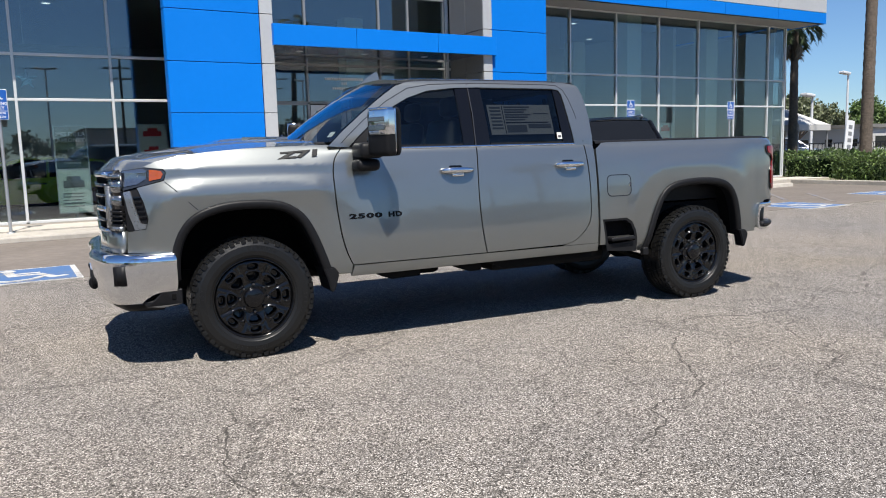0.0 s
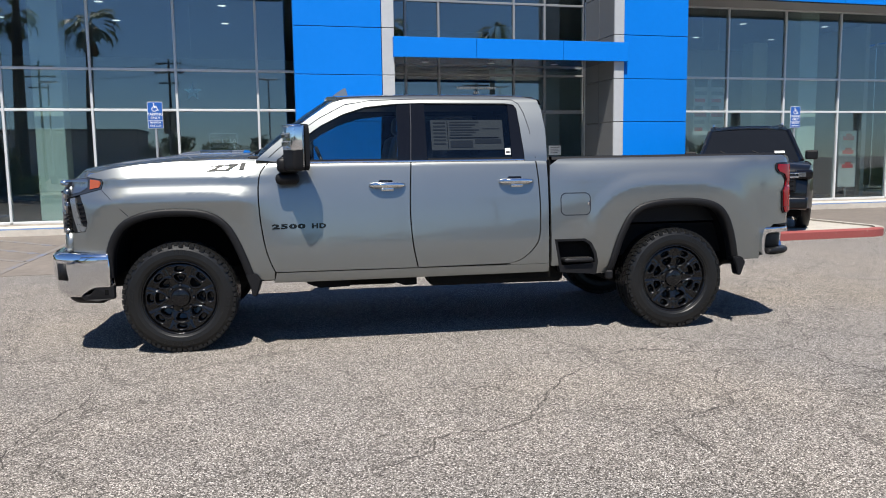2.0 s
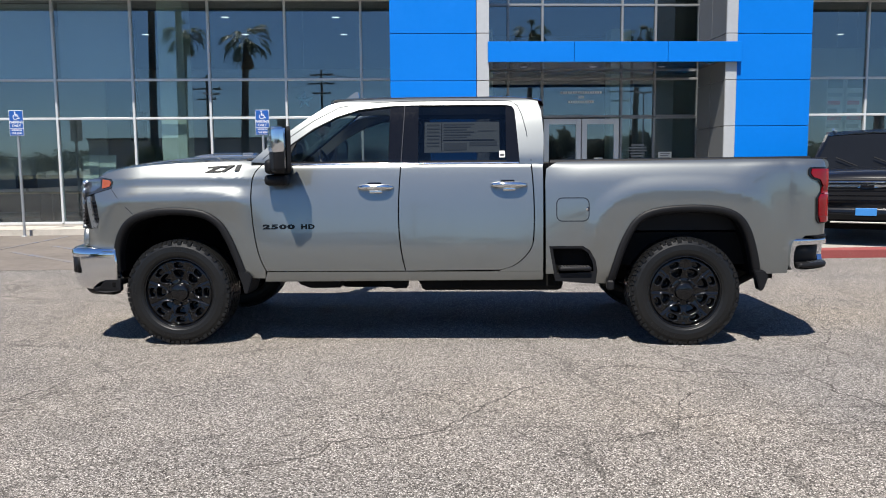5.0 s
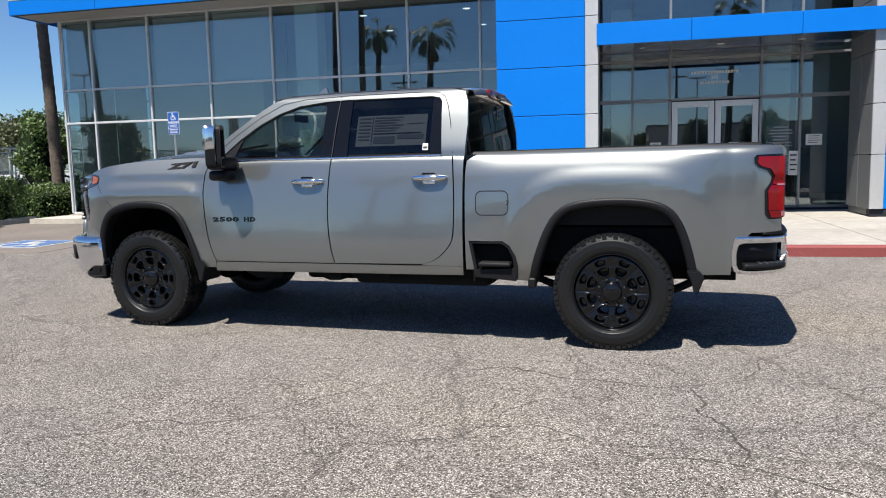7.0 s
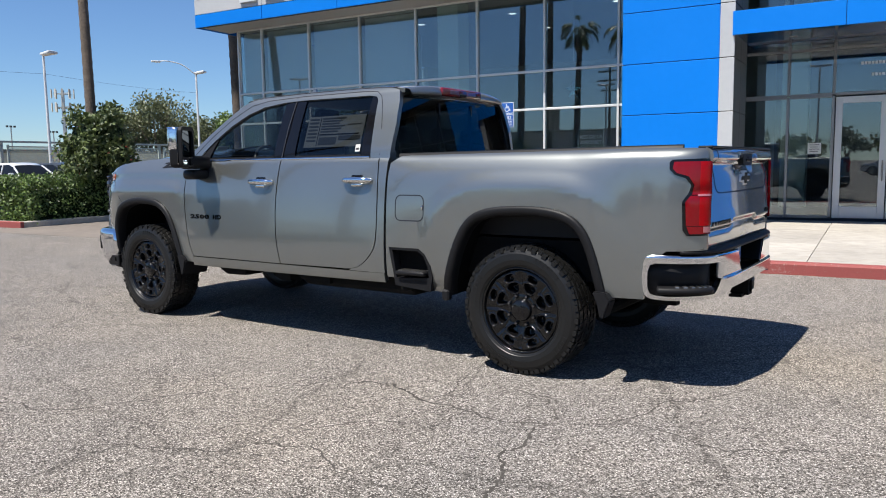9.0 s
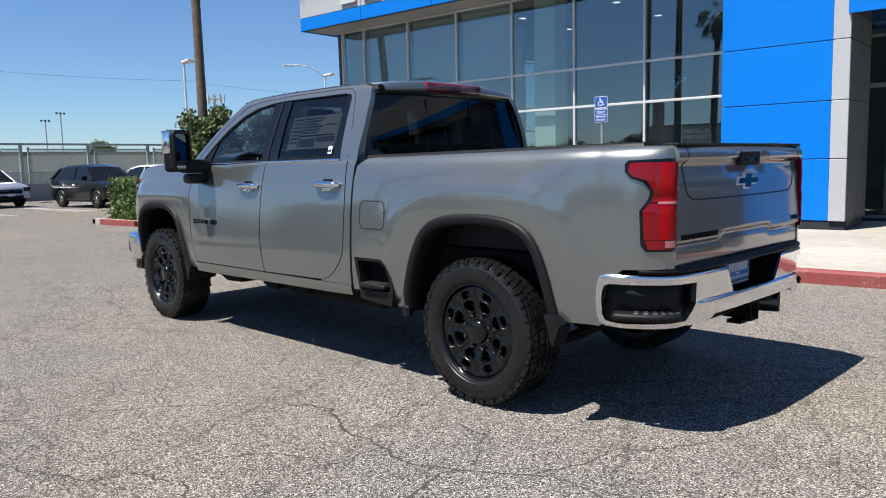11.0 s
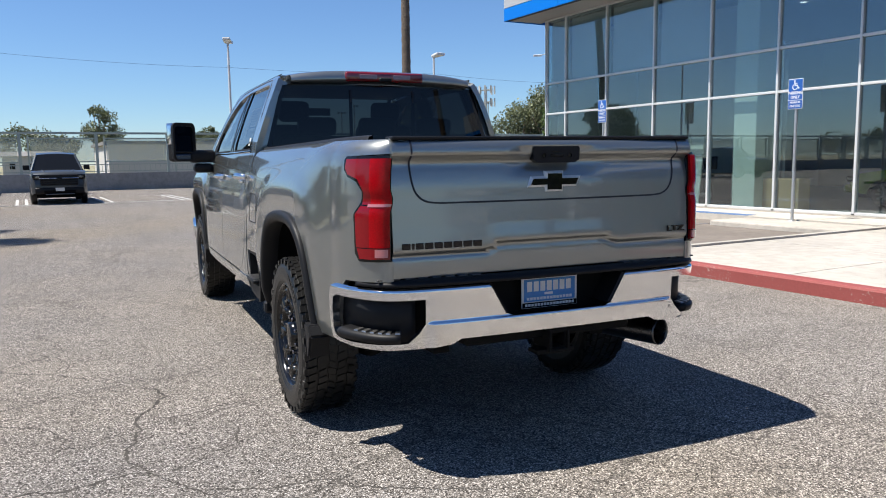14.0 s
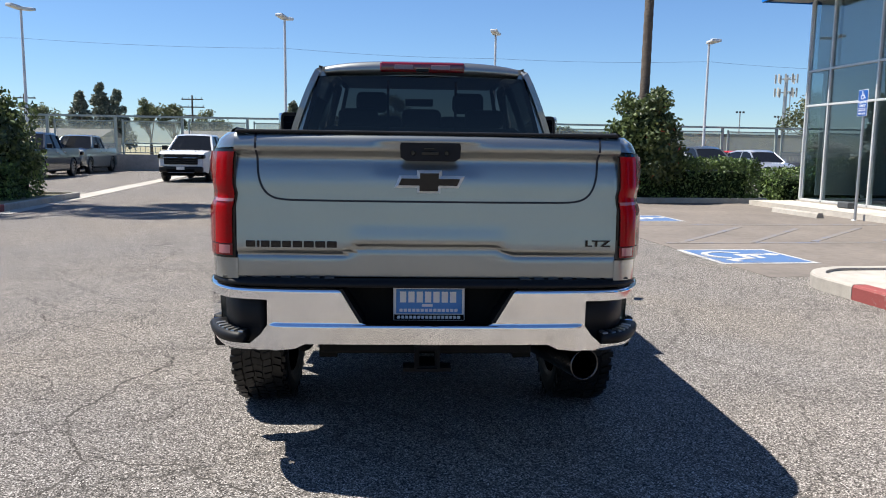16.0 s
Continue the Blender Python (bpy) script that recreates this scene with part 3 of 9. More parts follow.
# brownish paving of the accessible bays on both sides of the entrance apron
for x0, x1 in ((-10.3, 2.15), (13.9, 26.0)):
    rect("pavement_bays", x0, x1, 10.25, 16.75, -0.02, 0.004, M["pave"], "brownish worn asphalt of the accessible parking bays", "pavement")

# entrance apron: a slab with rounded front corners, in front of the doors, scored into flags
apron = arc(3.0, 11.07, 0.72, 180, 270) + arc(13.06, 11.07, 0.72, 270, 360) + [(13.78, 17.9), (2.28, 17.9)]
apron_ob = plate_outline("pavement_apron", apron, -0.02, 0.106, M["kerb"], "pale concrete apron before the showroom entrance")


def paving(parent, outline, z0, z1, xs, ys, material, gap=0.007):
    """Cuts an outline into slabs with open joints, each a part of its pavement."""
    for xa, xb in zip(xs, xs[1:]):
        for ya, yb in zip(ys, ys[1:]):
            bm = extrude_outline(bmesh.new(), outline, lambda u, v, w: (u, v, z0 + w), z1 - z0)
            for co, no in (((xa + gap, 0, 0), (-1, 0, 0)), ((xb - gap, 0, 0), (1, 0, 0)), ((0, ya + gap, 0), (0, -1, 0)), ((0, yb - gap, 0), (0, 1, 0))):
                cut = bmesh.ops.bisect_plane(bm, geom=bm.verts[:] + bm.edges[:] + bm.faces[:], plane_co=co, plane_no=no, clear_outer=True)
                edges = [g for g in cut["geom_cut"] if isinstance(g, bmesh.types.BMEdge)]
                if edges:
                    bmesh.ops.edgeloop_fill(bm, edges=edges)
            if bm.faces:
                part("paving_slab", bm, material, parent)
            else:
                bm.free()


paving(apron_ob, apron, 0.108, 0.119, [2.27, 4.72, 7.16, 9.60, 12.04, 13.79], [10.33, 13.1, 15.5, 17.91], M["kerb"])
for x0, x1 in ((-9.6, 2.27), (13.79, 26.2)):
    walk_ob = rect("pavement_walk", x0, x1, 16.62, 17.9, -0.02, WALK_Z - 0.014, M["walk"], "pale concrete walk along the showroom windows", "pavement")
    n = 8
    paving(walk_ob, [(x0, 16.62), (x1, 16.62), (x1, 17.9), (x0, 17.9)], WALK_Z - 0.012, WALK_Z - 0.003, [x0 - 0.007 + (x1 - x0 + 0.014) * k / n for k in range(n + 1)], [16.61, 17.91], M["walk"])


def kerb(name, path, material, label, width=0.15, height=0.15):
    bm = bmesh.new()
    sec = [(0, -0.02), (0, height - 0.025), (-0.012, height - 0.006), (-0.03, height), (-width, height), (-width, -0.02)]
    sweep(bm, [(x, y, 0) for x, y in path], sec, close_section=True)
    bmesh.ops.recalc_face_normals(bm, faces=bm.faces)
    return tagged(part(name, bm, material), label, "kerb", "", "structure")


front = [(3.46, 10.32), (8.0, 10.32)] + arc(13.06, 11.04, 0.72, 270, 305, 6)
kerb("kerb_red", front, M["red_kerb"], "red-painted concrete kerb of the entrance apron, worn pale")
kerb("kerb_end", [(2.28, 16.6)] + arc(3.0, 11.04, 0.72, 180, 270, 10) + [(3.45, 10.32)], M["kerb"], "bare pale concrete kerb end of the apron")
kerb("kerb_end", arc(13.06, 11.04, 0.72, 305.5, 360, 6) + [(13.78, 16.6)], M["kerb"], "bare pale concrete kerb end of the apron")


def wheel_stop(x, y, rz=0.0):
    bm = bmesh.new()
    sec = [(-0.09, 0), (-0.07, 0.09), (-0.05, 0.115), (0.05, 0.115), (0.07, 0.09), (0.09, 0)]
    sweep(bm, [(-0.9, 0, 0), (-0.88, 0, 0), (0.88, 0, 0), (0.9, 0, 0)], sec, close_section=True)
    bmesh.ops.recalc_face_normals(bm, faces=bm.faces)
    ob = part("wheel_stop", bm, M["kerb"])
    ob.matrix_world = pose(x, y, 0.004, 0, 0, rz)
    return tagged(ob, "pale concrete wheel stop on the asphalt", "wheel stop", "wheel stops", "")


wheel_stop(-6.3, 15.95)
wheel_stop(21.6, 15.55)


def wheelchair(bm, size, z0, z1, place):
    """The wheelchair symbol as flat bars, in a square of that size."""
    k = size / 10.0
    lift = [0.0]

    def plate(poly):
        top = z1 + lift[0]
        lift[0] += 0.0003
        lo = [bm.verts.new(place(u * k, v * k, z0)) for u, v in poly]
        hi = [bm.verts.new(place(u * k, v * k, top)) for u, v in poly]
        bm.faces.new(hi)
        for i in range(len(poly)):
            bm.faces.new((lo[i], lo[(i + 1) % len(poly)], hi[(i + 1) % len(poly)], hi[i]))

    def bar(ax, ay, bx, by, w):
        d = Vector((bx - ax, by - ay)).normalized() * w / 2
        n = Vector((-d.y, d.x))
        plate([(ax - d.x - n.x, ay - d.y - n.y), (bx + d.x - n.x, by + d.y - n.y), (bx + d.x + n.x, by + d.y + n.y), (ax - d.x + n.x, ay - d.y + n.y)])

    plate([(-1.0 + 0.78 * math.cos(a), 3.7 + 0.78 * math.sin(a)) for a in [2 * math.pi * i / 14 for i in range(14)]])
    bar(-0.95, 2.2, -0.6, -0.3, 0.95)
    bar(-0.6, 1.1, 1.5, 1.1, 0.75)
    bar(-0.6, -0.3, 1.7, -0.3, 0.85)
    bar(1.9, -0.5, 2.9, -3.1, 0.85)
    bar(3.1, -3.2, 3.8, -2.9, 0.75)
    arc_at = [(math.cos(a), math.sin(a)) for a in [radians(125 + 215 * i / 18) for i in range(19)]]
    for (c0, s0), (c1, s1) in zip(arc_at, arc_at[1:]):
        plate([(-0.5 + r * c, -1.7 + r * q) for r, c, q in ((2.15, c0, s0), (2.85, c0, s0), (2.85, c1, s1), (2.15, c1, s1))])
    bmesh.ops.recalc_face_normals(bm, faces=bm.faces)
    return bm


def bay_symbol(x, y, size=1.3, rz=0):
    m = pose(x, y, 0.008, 0, 0, rz)
    mark = empty("accessible_marking", m)
    h = size / 2
    part("white_border", boxes((-h, h, -h, h, -0.02, 0.0)), M["white_mark"], mark)
    part("blue_field", boxes((-h + 0.07, h - 0.07, -h + 0.07, h - 0.07, -0.01, 0.003)), M["blue_mark"], mark)
    part("white_symbol", wheelchair(bmesh.new(), size * 0.92, 0.002, 0.006, lambda u, v, w: (u, v, w)), M["white_mark"], mark)
    tagged(mark, "worn blue and white wheelchair marking painted on asphalt", "road marking", "accessible bay markings", "structure")


bay_symbol(0.47, 10.88, 1.36)
bay_symbol(-5.3, 11.75, 1.36)
bay_symbol(15.8, 10.65, 1.5)
bay_symbol(20.6, 11.4, 1.4)


def stripe(ax, ay, bx, by, width, material, label):
    d = Vector((bx - ax, by - ay))
    bm = boxes((0, d.length, -width / 2, width / 2, -0.02, 0.0))
    ob = part("stripe", bm, material)
    ob.matrix_world = pose(ax, ay, 0.009, 0, 0, math.degrees(math.atan2(d.y, d.x)))
    return tagged(ob, label, "road marking", "painted stripes", "structure")


for ax, ay, bx, by in ((-1.06, 10.66, -3.5, 13.0), (-1.03, 11.83, -3.17, 13.97), (-1.15, 12.98, -3.27, 15.33), (-1.2, 14.3, -2.9, 16.2)):
    stripe(ax, ay, bx, by, 0.11, M["blue_faded"], "faded blue painted hatching on asphalt")
stripe(-1.0, 10.4, -1.0, 16.4, 0.1, M["blue_faded"], "faded blue painted line on asphalt")
stripe(-3.9, 10.4, -3.9, 16.4, 0.1, M["blue_faded"], "faded blue painted line on asphalt")
for ax, ay, bx, by in ((17.2, 10.7, 19.6, 13.0), (17.1, 11.9, 19.3, 14.1), (17.2, 13.1, 19.3, 15.3)):
    stripe(ax, ay, bx, by, 0.11, M["blue_faded"], "faded blue painted hatching on asphalt")
# blue access aisle on the walk by the posts
rect("pavement_ramp", -0.7, 2.25, 15.55, 16.6, -0.02, 0.11, M["kerb"], "pale concrete ramp beside the accessible bay", "pavement", bevel=0.03)
rect("ramp_marking", -3.6, -0.75, 16.66, 17.0, 0.1, WALK_Z + 0.002, M["blue_mark"], "blue painted band on the concrete walk", "road marking")
rect("ramp_marking", 17.2, 20.2, 16.66, 17.0, 0.1, WALK_Z + 0.002, M["blue_mark"], "blue painted band on the concrete walk", "road marking")
# pale concrete swale and bay lines towards the fence
stripe(-5.9, -1.5, -34.0, -2.45, 0.55, M["kerb"], "pale concrete drainage strip across the asphalt")
stripe(-19.9, 0.6, -19.9, 40.0, 0.10, M["white_mark"], "white painted line on asphalt")
for k in range(14):
    yy = 3.4 + 2.75 * k
    stripe(-25.2, yy, -20.0, yy, 0.10, M["white_mark"], "white painted bay line on asphalt")
    stripe(-25.2, yy + 0.3, -20.0, yy + 0.3, 0.10, M["white_mark"], "white painted bay line on asphalt")


# ---- showroom building ----
LEFT_MULLIONS = [-8.29, -6.50, -4.70, -2.875, -1.046, 0.782, 2.61]
CORNER_X = -9.24
ROWS_Z = [0.20, 2.715, 3.63, 5.52]
TOWER = (3.36, 5.22, 5.49)  # blue from, to, silver to
TOWER_EAST = (3.44, 5.12, 5.37)  # the same, mirrored about MID_X
TOWER_Y = 15.62
FLANK = lambda x: 2 * MID_X - x


def window_wall(name, xs, y, zs, material, label, bar=0.055, deep=0.12, pane_depth=0.012, sill=None):
    """A curtain wall: uprights, cross bars and one pane a field."""
    w = empty(name)
    for i, x in enumerate(xs):
        part("mullion", boxes((x - bar / 2, x + bar / 2, y - deep / 2, y + deep / 2, zs[0], zs[-1], 0.006, 1)), material, w)
    for z in zs:
        for a, b in zip(xs, xs[1:]):
            part("transom", boxes((a + bar / 2, b - bar / 2, y - deep / 2 + 0.004, y + deep / 2 - 0.004, z - bar / 2, z + bar / 2, 0.006, 1)), material, w)
    for a, b in zip(xs, xs[1:]):
        for z0, z1 in zip(zs, zs[1:]):
            part("pane", boxes((a + bar / 2, b - bar / 2, y - pane_depth / 2, y + pane_depth / 2, z0 + bar / 2, z1 - bar / 2)), M["facade_glass"], w)
    return tagged(w, label, "window", "", "structure")


left_xs = [CORNER_X] + LEFT_MULLIONS + [4.44, 5.02]
window_wall("window_1", left_xs, FACE_Y, ROWS_Z, M["alu"], "tall showroom glazing with white aluminium mullions")
right_xs = sorted(FLANK(x) for x in left_xs)
window_wall("window_2", right_xs, FACE_Y, ROWS_Z, M["alu"], "tall showroom glazing with white aluminium mullions")
# glazing of the two end walls
for k, x in ((3, CORNER_X), (4, FLANK(CORNER_X))):
    ys = [FACE_Y + 0.02 + 1.83 * i for i in range(7)]
    w = empty("window_%d" % k)
    for y in ys:
        part("mullion", boxes((x - 0.06, x + 0.06, y - 0.028, y + 0.028, 0.2, 5.52, 0.006, 1)), M["alu"], w)
    for a, b in zip(ys, ys[1:]):
        for z in ROWS_Z:
            part("transom", boxes((x - 0.055, x + 0.055, a + 0.028, b - 0.028, z - 0.028, z + 0.028, 0.006, 1)), M["alu"], w)
        for z0, z1 in zip(ROWS_Z, ROWS_Z[1:]):
            part("pane", boxes((x - 0.006, x + 0.006, a + 0.028, b - 0.028, z0 + 0.028, z1 - 0.028)), M["facade_glass"], w)
    tagged(w, "tall showroom glazing on the building's end wall", "window", "", "structure")

for x in (CORNER_X + 0.22, FLANK(CORNER_X) - 0.25):
    bl = empty("window_blind")
    for k in range(6 if x > 0 else 2):
        y0 = FACE_Y + 0.25 + 1.62 * k
        part("fabric", boxes((x, x + 0.012, y0, y0 + 1.58, 0.35, 5.40)), M["wall_in"], bl, "pale blind fabric")
        part("roller", tube(bmesh.new(), [(x + 0.006, y0, 5.44), (x + 0.006, y0 + 1.58, 5.44)], 0.035, 10), M["alu"], bl)
        for yb in (y0, y0 + 1.58):
            part("bracket", boxes((x - 0.03, x + 0.042, yb - 0.02, yb + 0.02, 5.40, 5.598)), M["alu"], bl)
        part("bottom_rail", boxes((x - 0.008, x + 0.02, y0, y0 + 1.58, 0.32, 0.348)), M["alu"], bl)
    tagged(bl, "pale roller blind drawn down inside the end glazing", "blind", "roller blinds", "")

# blinds drawn over the top row of panes in the corner office
bl = empty("window_blind")
for xa, xb in zip(left_xs[:4], left_xs[1:5]):
    part("fabric", boxes((xa + 0.06, xb - 0.06, FACE_Y + 0.16, FACE_Y + 0.172, 3.70, 5.44)), M["blind"], bl, "pale blind fabric")
    part("roller", tube(bmesh.new(), [(xa + 0.05, FACE_Y + 0.166, 5.50), (xb - 0.05, FACE_Y + 0.166, 5.50)], 0.035, 10), M["alu"], bl)
    part("bottom_rail", boxes((xa + 0.06, xb - 0.06, FACE_Y + 0.155, FACE_Y + 0.177, 3.672, 3.70)), M["alu"], bl)
    for xe in (xa + 0.045, xb - 0.045):
        part("bracket", boxes((xe - 0.012, xe + 0.012, FACE_Y + 0.142, FACE_Y + 0.19, 5.47, 5.599)), M["alu"], bl)
tagged(bl, "pale roller blinds drawn half down behind the front glazing", "blind", "roller blinds", "")

# plinth, back walls, roof slab, showroom floor and ceiling
BACK_Y = 31.0
rect("trim_plinth", CORNER_X - 0.08, 5.06, FACE_Y - 0.09, FACE_Y + 0.1, WALK_Z - 0.05, 0.172, M["kerb"], "pale concrete plinth under the glazing", "plinth")
rect("trim_plinth", FLANK(5.04), FLANK(CORNER_X) + 0.08, FACE_Y - 0.09, FACE_Y + 0.1, WALK_Z - 0.05, 0.172, M["kerb"], "pale concrete plinth under the glazing", "plinth")
rect("floor", CORNER_X + 0.07, FLANK(CORNER_X) - 0.07, FACE_Y + 0.11, BACK_Y, -0.02, 0.16, M["floor_in"], "grey tiled showroom floor", "floor")
rect("wall_back", CORNER_X, FLANK(CORNER_X), BACK_Y, BACK_Y + 0.25, 0.0, 7.4, M["wall_in"], "plain pale back wall of the showroom", "wall")
for x in (CORNER_X, FLANK(CORNER_X) - 0.2):
    rect("wall_side", x, x + 0.2, FACE_Y + 11.05, BACK_Y - 0.002, 0.0, 5.6, M["wall_in"], "plain pale end wall of the showroom", "wall")
rect("wall_partition", CORNER_X + 0.3, -4.9, 21.4, 21.55, 0.163, 5.55, M["wall_in"], "plain pale partition inside the showroom", "wall")
rect("wall_partition", 10.9, FLANK(CORNER_X) - 3.0, 25.4, 25.55, 0.163, 5.55, M["wall_in"], "plain pale partition inside the showroom", "wall")
rect("wall_office", 21.4, 21.55, 19.6, 25.39, 0.163, 5.55, M["wall_in"], "plain pale office wall inside the showroom", "wall")
rect("wall_reception", 5.45, 10.85, 23.0, 23.15, 0.163, 5.55, M["dark_in"], "dark grey reception wall behind the entrance", "wall")
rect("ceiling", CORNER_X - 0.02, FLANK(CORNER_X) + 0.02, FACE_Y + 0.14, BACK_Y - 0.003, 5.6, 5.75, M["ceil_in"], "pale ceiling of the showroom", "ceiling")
rect("roof", CORNER_X, FLANK(CORNER_X), FACE_Y + 0.2, BACK_Y + 0.2, 7.2, 7.4, M["roof_far"], "flat grey roof of the showroom", "roof")


def fascia(name, x0, x1, end):
    f = empty(name)
    y0 = 16.72
    part("soffit", boxes((x0, x1, y0 + 0.03, FACE_Y + 0.13, 5.53, 5.60)), M["soffit"], f, "pale soffit boards")
    step = 2.44
    n = round((x1 - x0) / step)
    for i in range(n):
        a, b = x0 + (x1 - x0) * i / n, x0 + (x1 - x0) * (i + 1) / n
        part("blue_panel", boxes((a + 0.006, b - 0.006, y0 - 0.03, y0, 5.50, 5.86, 0.004, 1)), M["blue_panel"], f, "glossy blue metal panel")
        part("silver_panel", boxes((a + 0.006, b - 0.006, y0 - 0.03, y0, 5.872, 7.45, 0.004, 1)), M["silver_panel"], f, "silver metal panel")
    part("backing", boxes((x0 + 0.01, x1 - 0.01, y0 + 0.002, y0 + 0.2, 5.52, 7.4)), M["joint"], f)
    for z0, z1, mm, nm in ((5.50, 5.86, M["blue_panel"], "blue_panel"), (5.872, 7.45, M["silver_panel"], "silver_panel")):
        for k in range(5):
            ya, yb = y0 + 2.4 * k, y0 + 2.4 * (k + 1)
            xe = x0 if end < 0 else x1
            part(nm, boxes((min(xe, xe + end * 0.03), max(xe, xe + end * 0.03), ya + 0.006, yb - 0.006, z0, z1, 0.004, 1)), mm, f)
    return tagged(f, "overhanging roof edge with blue band under silver panels", "roof edge", "", "structure")


fascia("trim_fascia_west", -9.75, 3.3, -1)
fascia("trim_fascia_east", FLANK(3.3), FLANK(-9.75), 1)
# tall dark sign letters on the silver band: plain blocks
for i, w in enumerate((0.62, 0.66, 0.58, 0.74, 0.3, 0.58, 0.66)):
    x = -7.9 + 0.92 * i
    bm = boxes((x, x + w, 16.62, 16.685, 5.99, 6.75, 0.012, 1))
    tagged(part("sign_letter", bm, M["alu"]), "raised white sign block on the silver roof edge", "sign letter", "roof sign letters", "")


def tower(name, flip):
    """One of the two blue towers beside the entrance, with its silver inner strip."""
    fx = (lambda x: 2 * MID_X - x) if flip else (lambda x: x)
    t = empty(name)

    def slab(nm, x0, x1, y0, y1, z0, z1, mm, lab=""):
        a, b = sorted((fx(x0), fx(x1)))
        part(nm, boxes((a, b, y0, y1, z0, z1, 0.005, 1)), mm, t, lab)

    a, b, c = TOWER_EAST if flip else TOWER
    joints = [0.27, 1.34, 2.32, 3.32, 4.32, 5.32, 6.32, 7.32, 8.32, 9.32]
    for z0, z1 in zip(joints, joints[1:]):
        slab("blue_panel", a, b - 0.004, TOWER_Y + 0.02, TOWER_Y + 0.06, z0 + 0.007, z1 - 0.007, M["blue_panel"])
        slab("blue_panel", a - 0.004, a + 0.036, TOWER_Y + 0.065, TOWER_Y + 0.30, z0 + 0.007, z1 - 0.007, M["blue_panel"])
        slab("silver_panel", b + 0.004, c, TOWER_Y - 0.02, TOWER_Y + 0.02, z0 + 0.007, z1 - 0.007, M["silver_panel"])
        for y0 in (TOWER_Y + 0.03, TOWER_Y + 0.80):
            slab("grey_panel", c - 0.036, c + 0.002, y0, y0 + 0.755, z0 + 0.007, z1 - 0.007, M["grey_panel"])
    slab("core", a + 0.04, c - 0.04, TOWER_Y + 0.065, TOWER_Y + 0.30, 0.14, 9.3, M["joint"])
    slab("return_wall", c - 0.30, c - 0.04, TOWER_Y + 0.305, 17.14, 0.14, 9.3, M["grey_panel"])
    slab("base", a + 0.02, c - 0.01, TOWER_Y + 0.035, TOWER_Y + 0.06, 0.12, 0.265, M["joint"], "dark recessed base strip")
    slab("cap", a - 0.02, c + 0.02, TOWER_Y - 0.03, FACE_Y + 0.5, 9.33, 9.42, M["silver_panel"])
    return tagged(t, "blue panelled tower with a silver edge beside the entrance", "tower", "entrance towers", "structure")


tower("wall_tower_west", False)
tower("wall_tower_east", True)
# entrance glazing between the towers
portal_xs = [5.08, 6.22, 7.07, 9.06, 9.90, 11.0]
window_wall("window_5", portal_xs, 18.02, [2.715, 3.63, 4.15, 5.42, 6.5, 7.6], M["alu_grey"], "entrance glazing with grey aluminium frames")
window_wall("window_6", portal_xs[:3], 18.02, [0.2, 2.68], M["alu_grey"], "entrance side lights with grey aluminium frames")
window_wall("window_7", portal_xs[3:], 18.02, [0.2, 2.68], M["alu_grey"], "entrance side lights with grey aluminium frames")
rect("wall_lintel", 5.08, 11.0, 18.0, 21.0, 7.63, 9.3, M["grey_panel"], "grey panelled wall over the entrance glazing", "wall")
rect("trim_sill", 5.08, 11.0, 17.9, 18.1, 0.1, 0.17, M["joint"], "dark threshold under the entrance glazing", "sill")


def door_leaf(name, x0, x1, handle_at):
    d = empty(name)
    y, fr = 18.0, 0.13
    part("door_frame", boxes((x0, x0 + fr, y - 0.03, y + 0.03, 0.18, 2.655, 0.006, 1), (x1 - fr, x1, y - 0.03, y + 0.03, 0.18, 2.655, 0.006, 1),
                             (x0 + fr, x1 - fr, y - 0.03, y + 0.03, 2.52, 2.655, 0.006, 1), (x0 + fr, x1 - fr, y - 0.03, y + 0.03, 0.18, 0.42, 0.006, 1)), M["alu"], d)
    part("pane", boxes((x0 + fr, x1 - fr, y - 0.006, y + 0.006, 0.42, 2.52)), M["facade_glass"], d)
    bm = tube(bmesh.new(), [(handle_at, y - 0.03, 0.95), (handle_at, y - 0.09, 0.97), (handle_at, y - 0.09, 1.33), (handle_at, y - 0.03, 1.35)], 0.014, 8)
    part("door_handle", bm, M["steel"], d)
    tagged(d, "closed glazed entrance door with a pale metal frame", "door", "entrance doors", "structure")


door_leaf("door_1", 7.115, 8.055, 7.99)
door_leaf("door_2", 8.075, 9.015, 8.14)

# canopy over the entrance
can = empty("trim_canopy")
cx0, cx1 = 5.46, 11.0
for a, b in ((cx0, 7.32), (7.32, 9.37), (9.37, cx1)):
    part("blue_panel", boxes((a + 0.005, b - 0.005, 15.50, 15.53, 3.70, 4.13, 0.004, 1)), M["blue_panel"], can, "glossy blue metal panel")
part("blue_panel", boxes((cx0 - 0.002, cx0 + 0.03, 15.535, 15.6, 3.70, 4.13)), M["blue_panel"], can)
part("blue_panel", boxes((cx1 - 0.03, cx1 + 0.002, 15.535, 15.6, 3.70, 4.13)), M["blue_panel"], can)
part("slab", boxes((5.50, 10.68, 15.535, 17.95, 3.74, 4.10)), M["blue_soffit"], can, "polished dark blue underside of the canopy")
part("slab_lip", boxes((cx0 + 0.035, 5.495, 15.535, 15.598, 3.74, 4.1), (10.685, cx1 - 0.035, 15.535, 15.598, 3.74, 4.1)), M["joint"], can)
for x in (6.4, 8.0, 9.6):
    part("downlight", lathe(bmesh.new(), [(0.0, 3.735), (0.07, 3.735), (0.085, 3.739)], 20, "z"), M["alu"], can).location = (x, 16.6, 0)
tagged(can, "flat blue canopy over the entrance doors", "canopy", "", "structure")

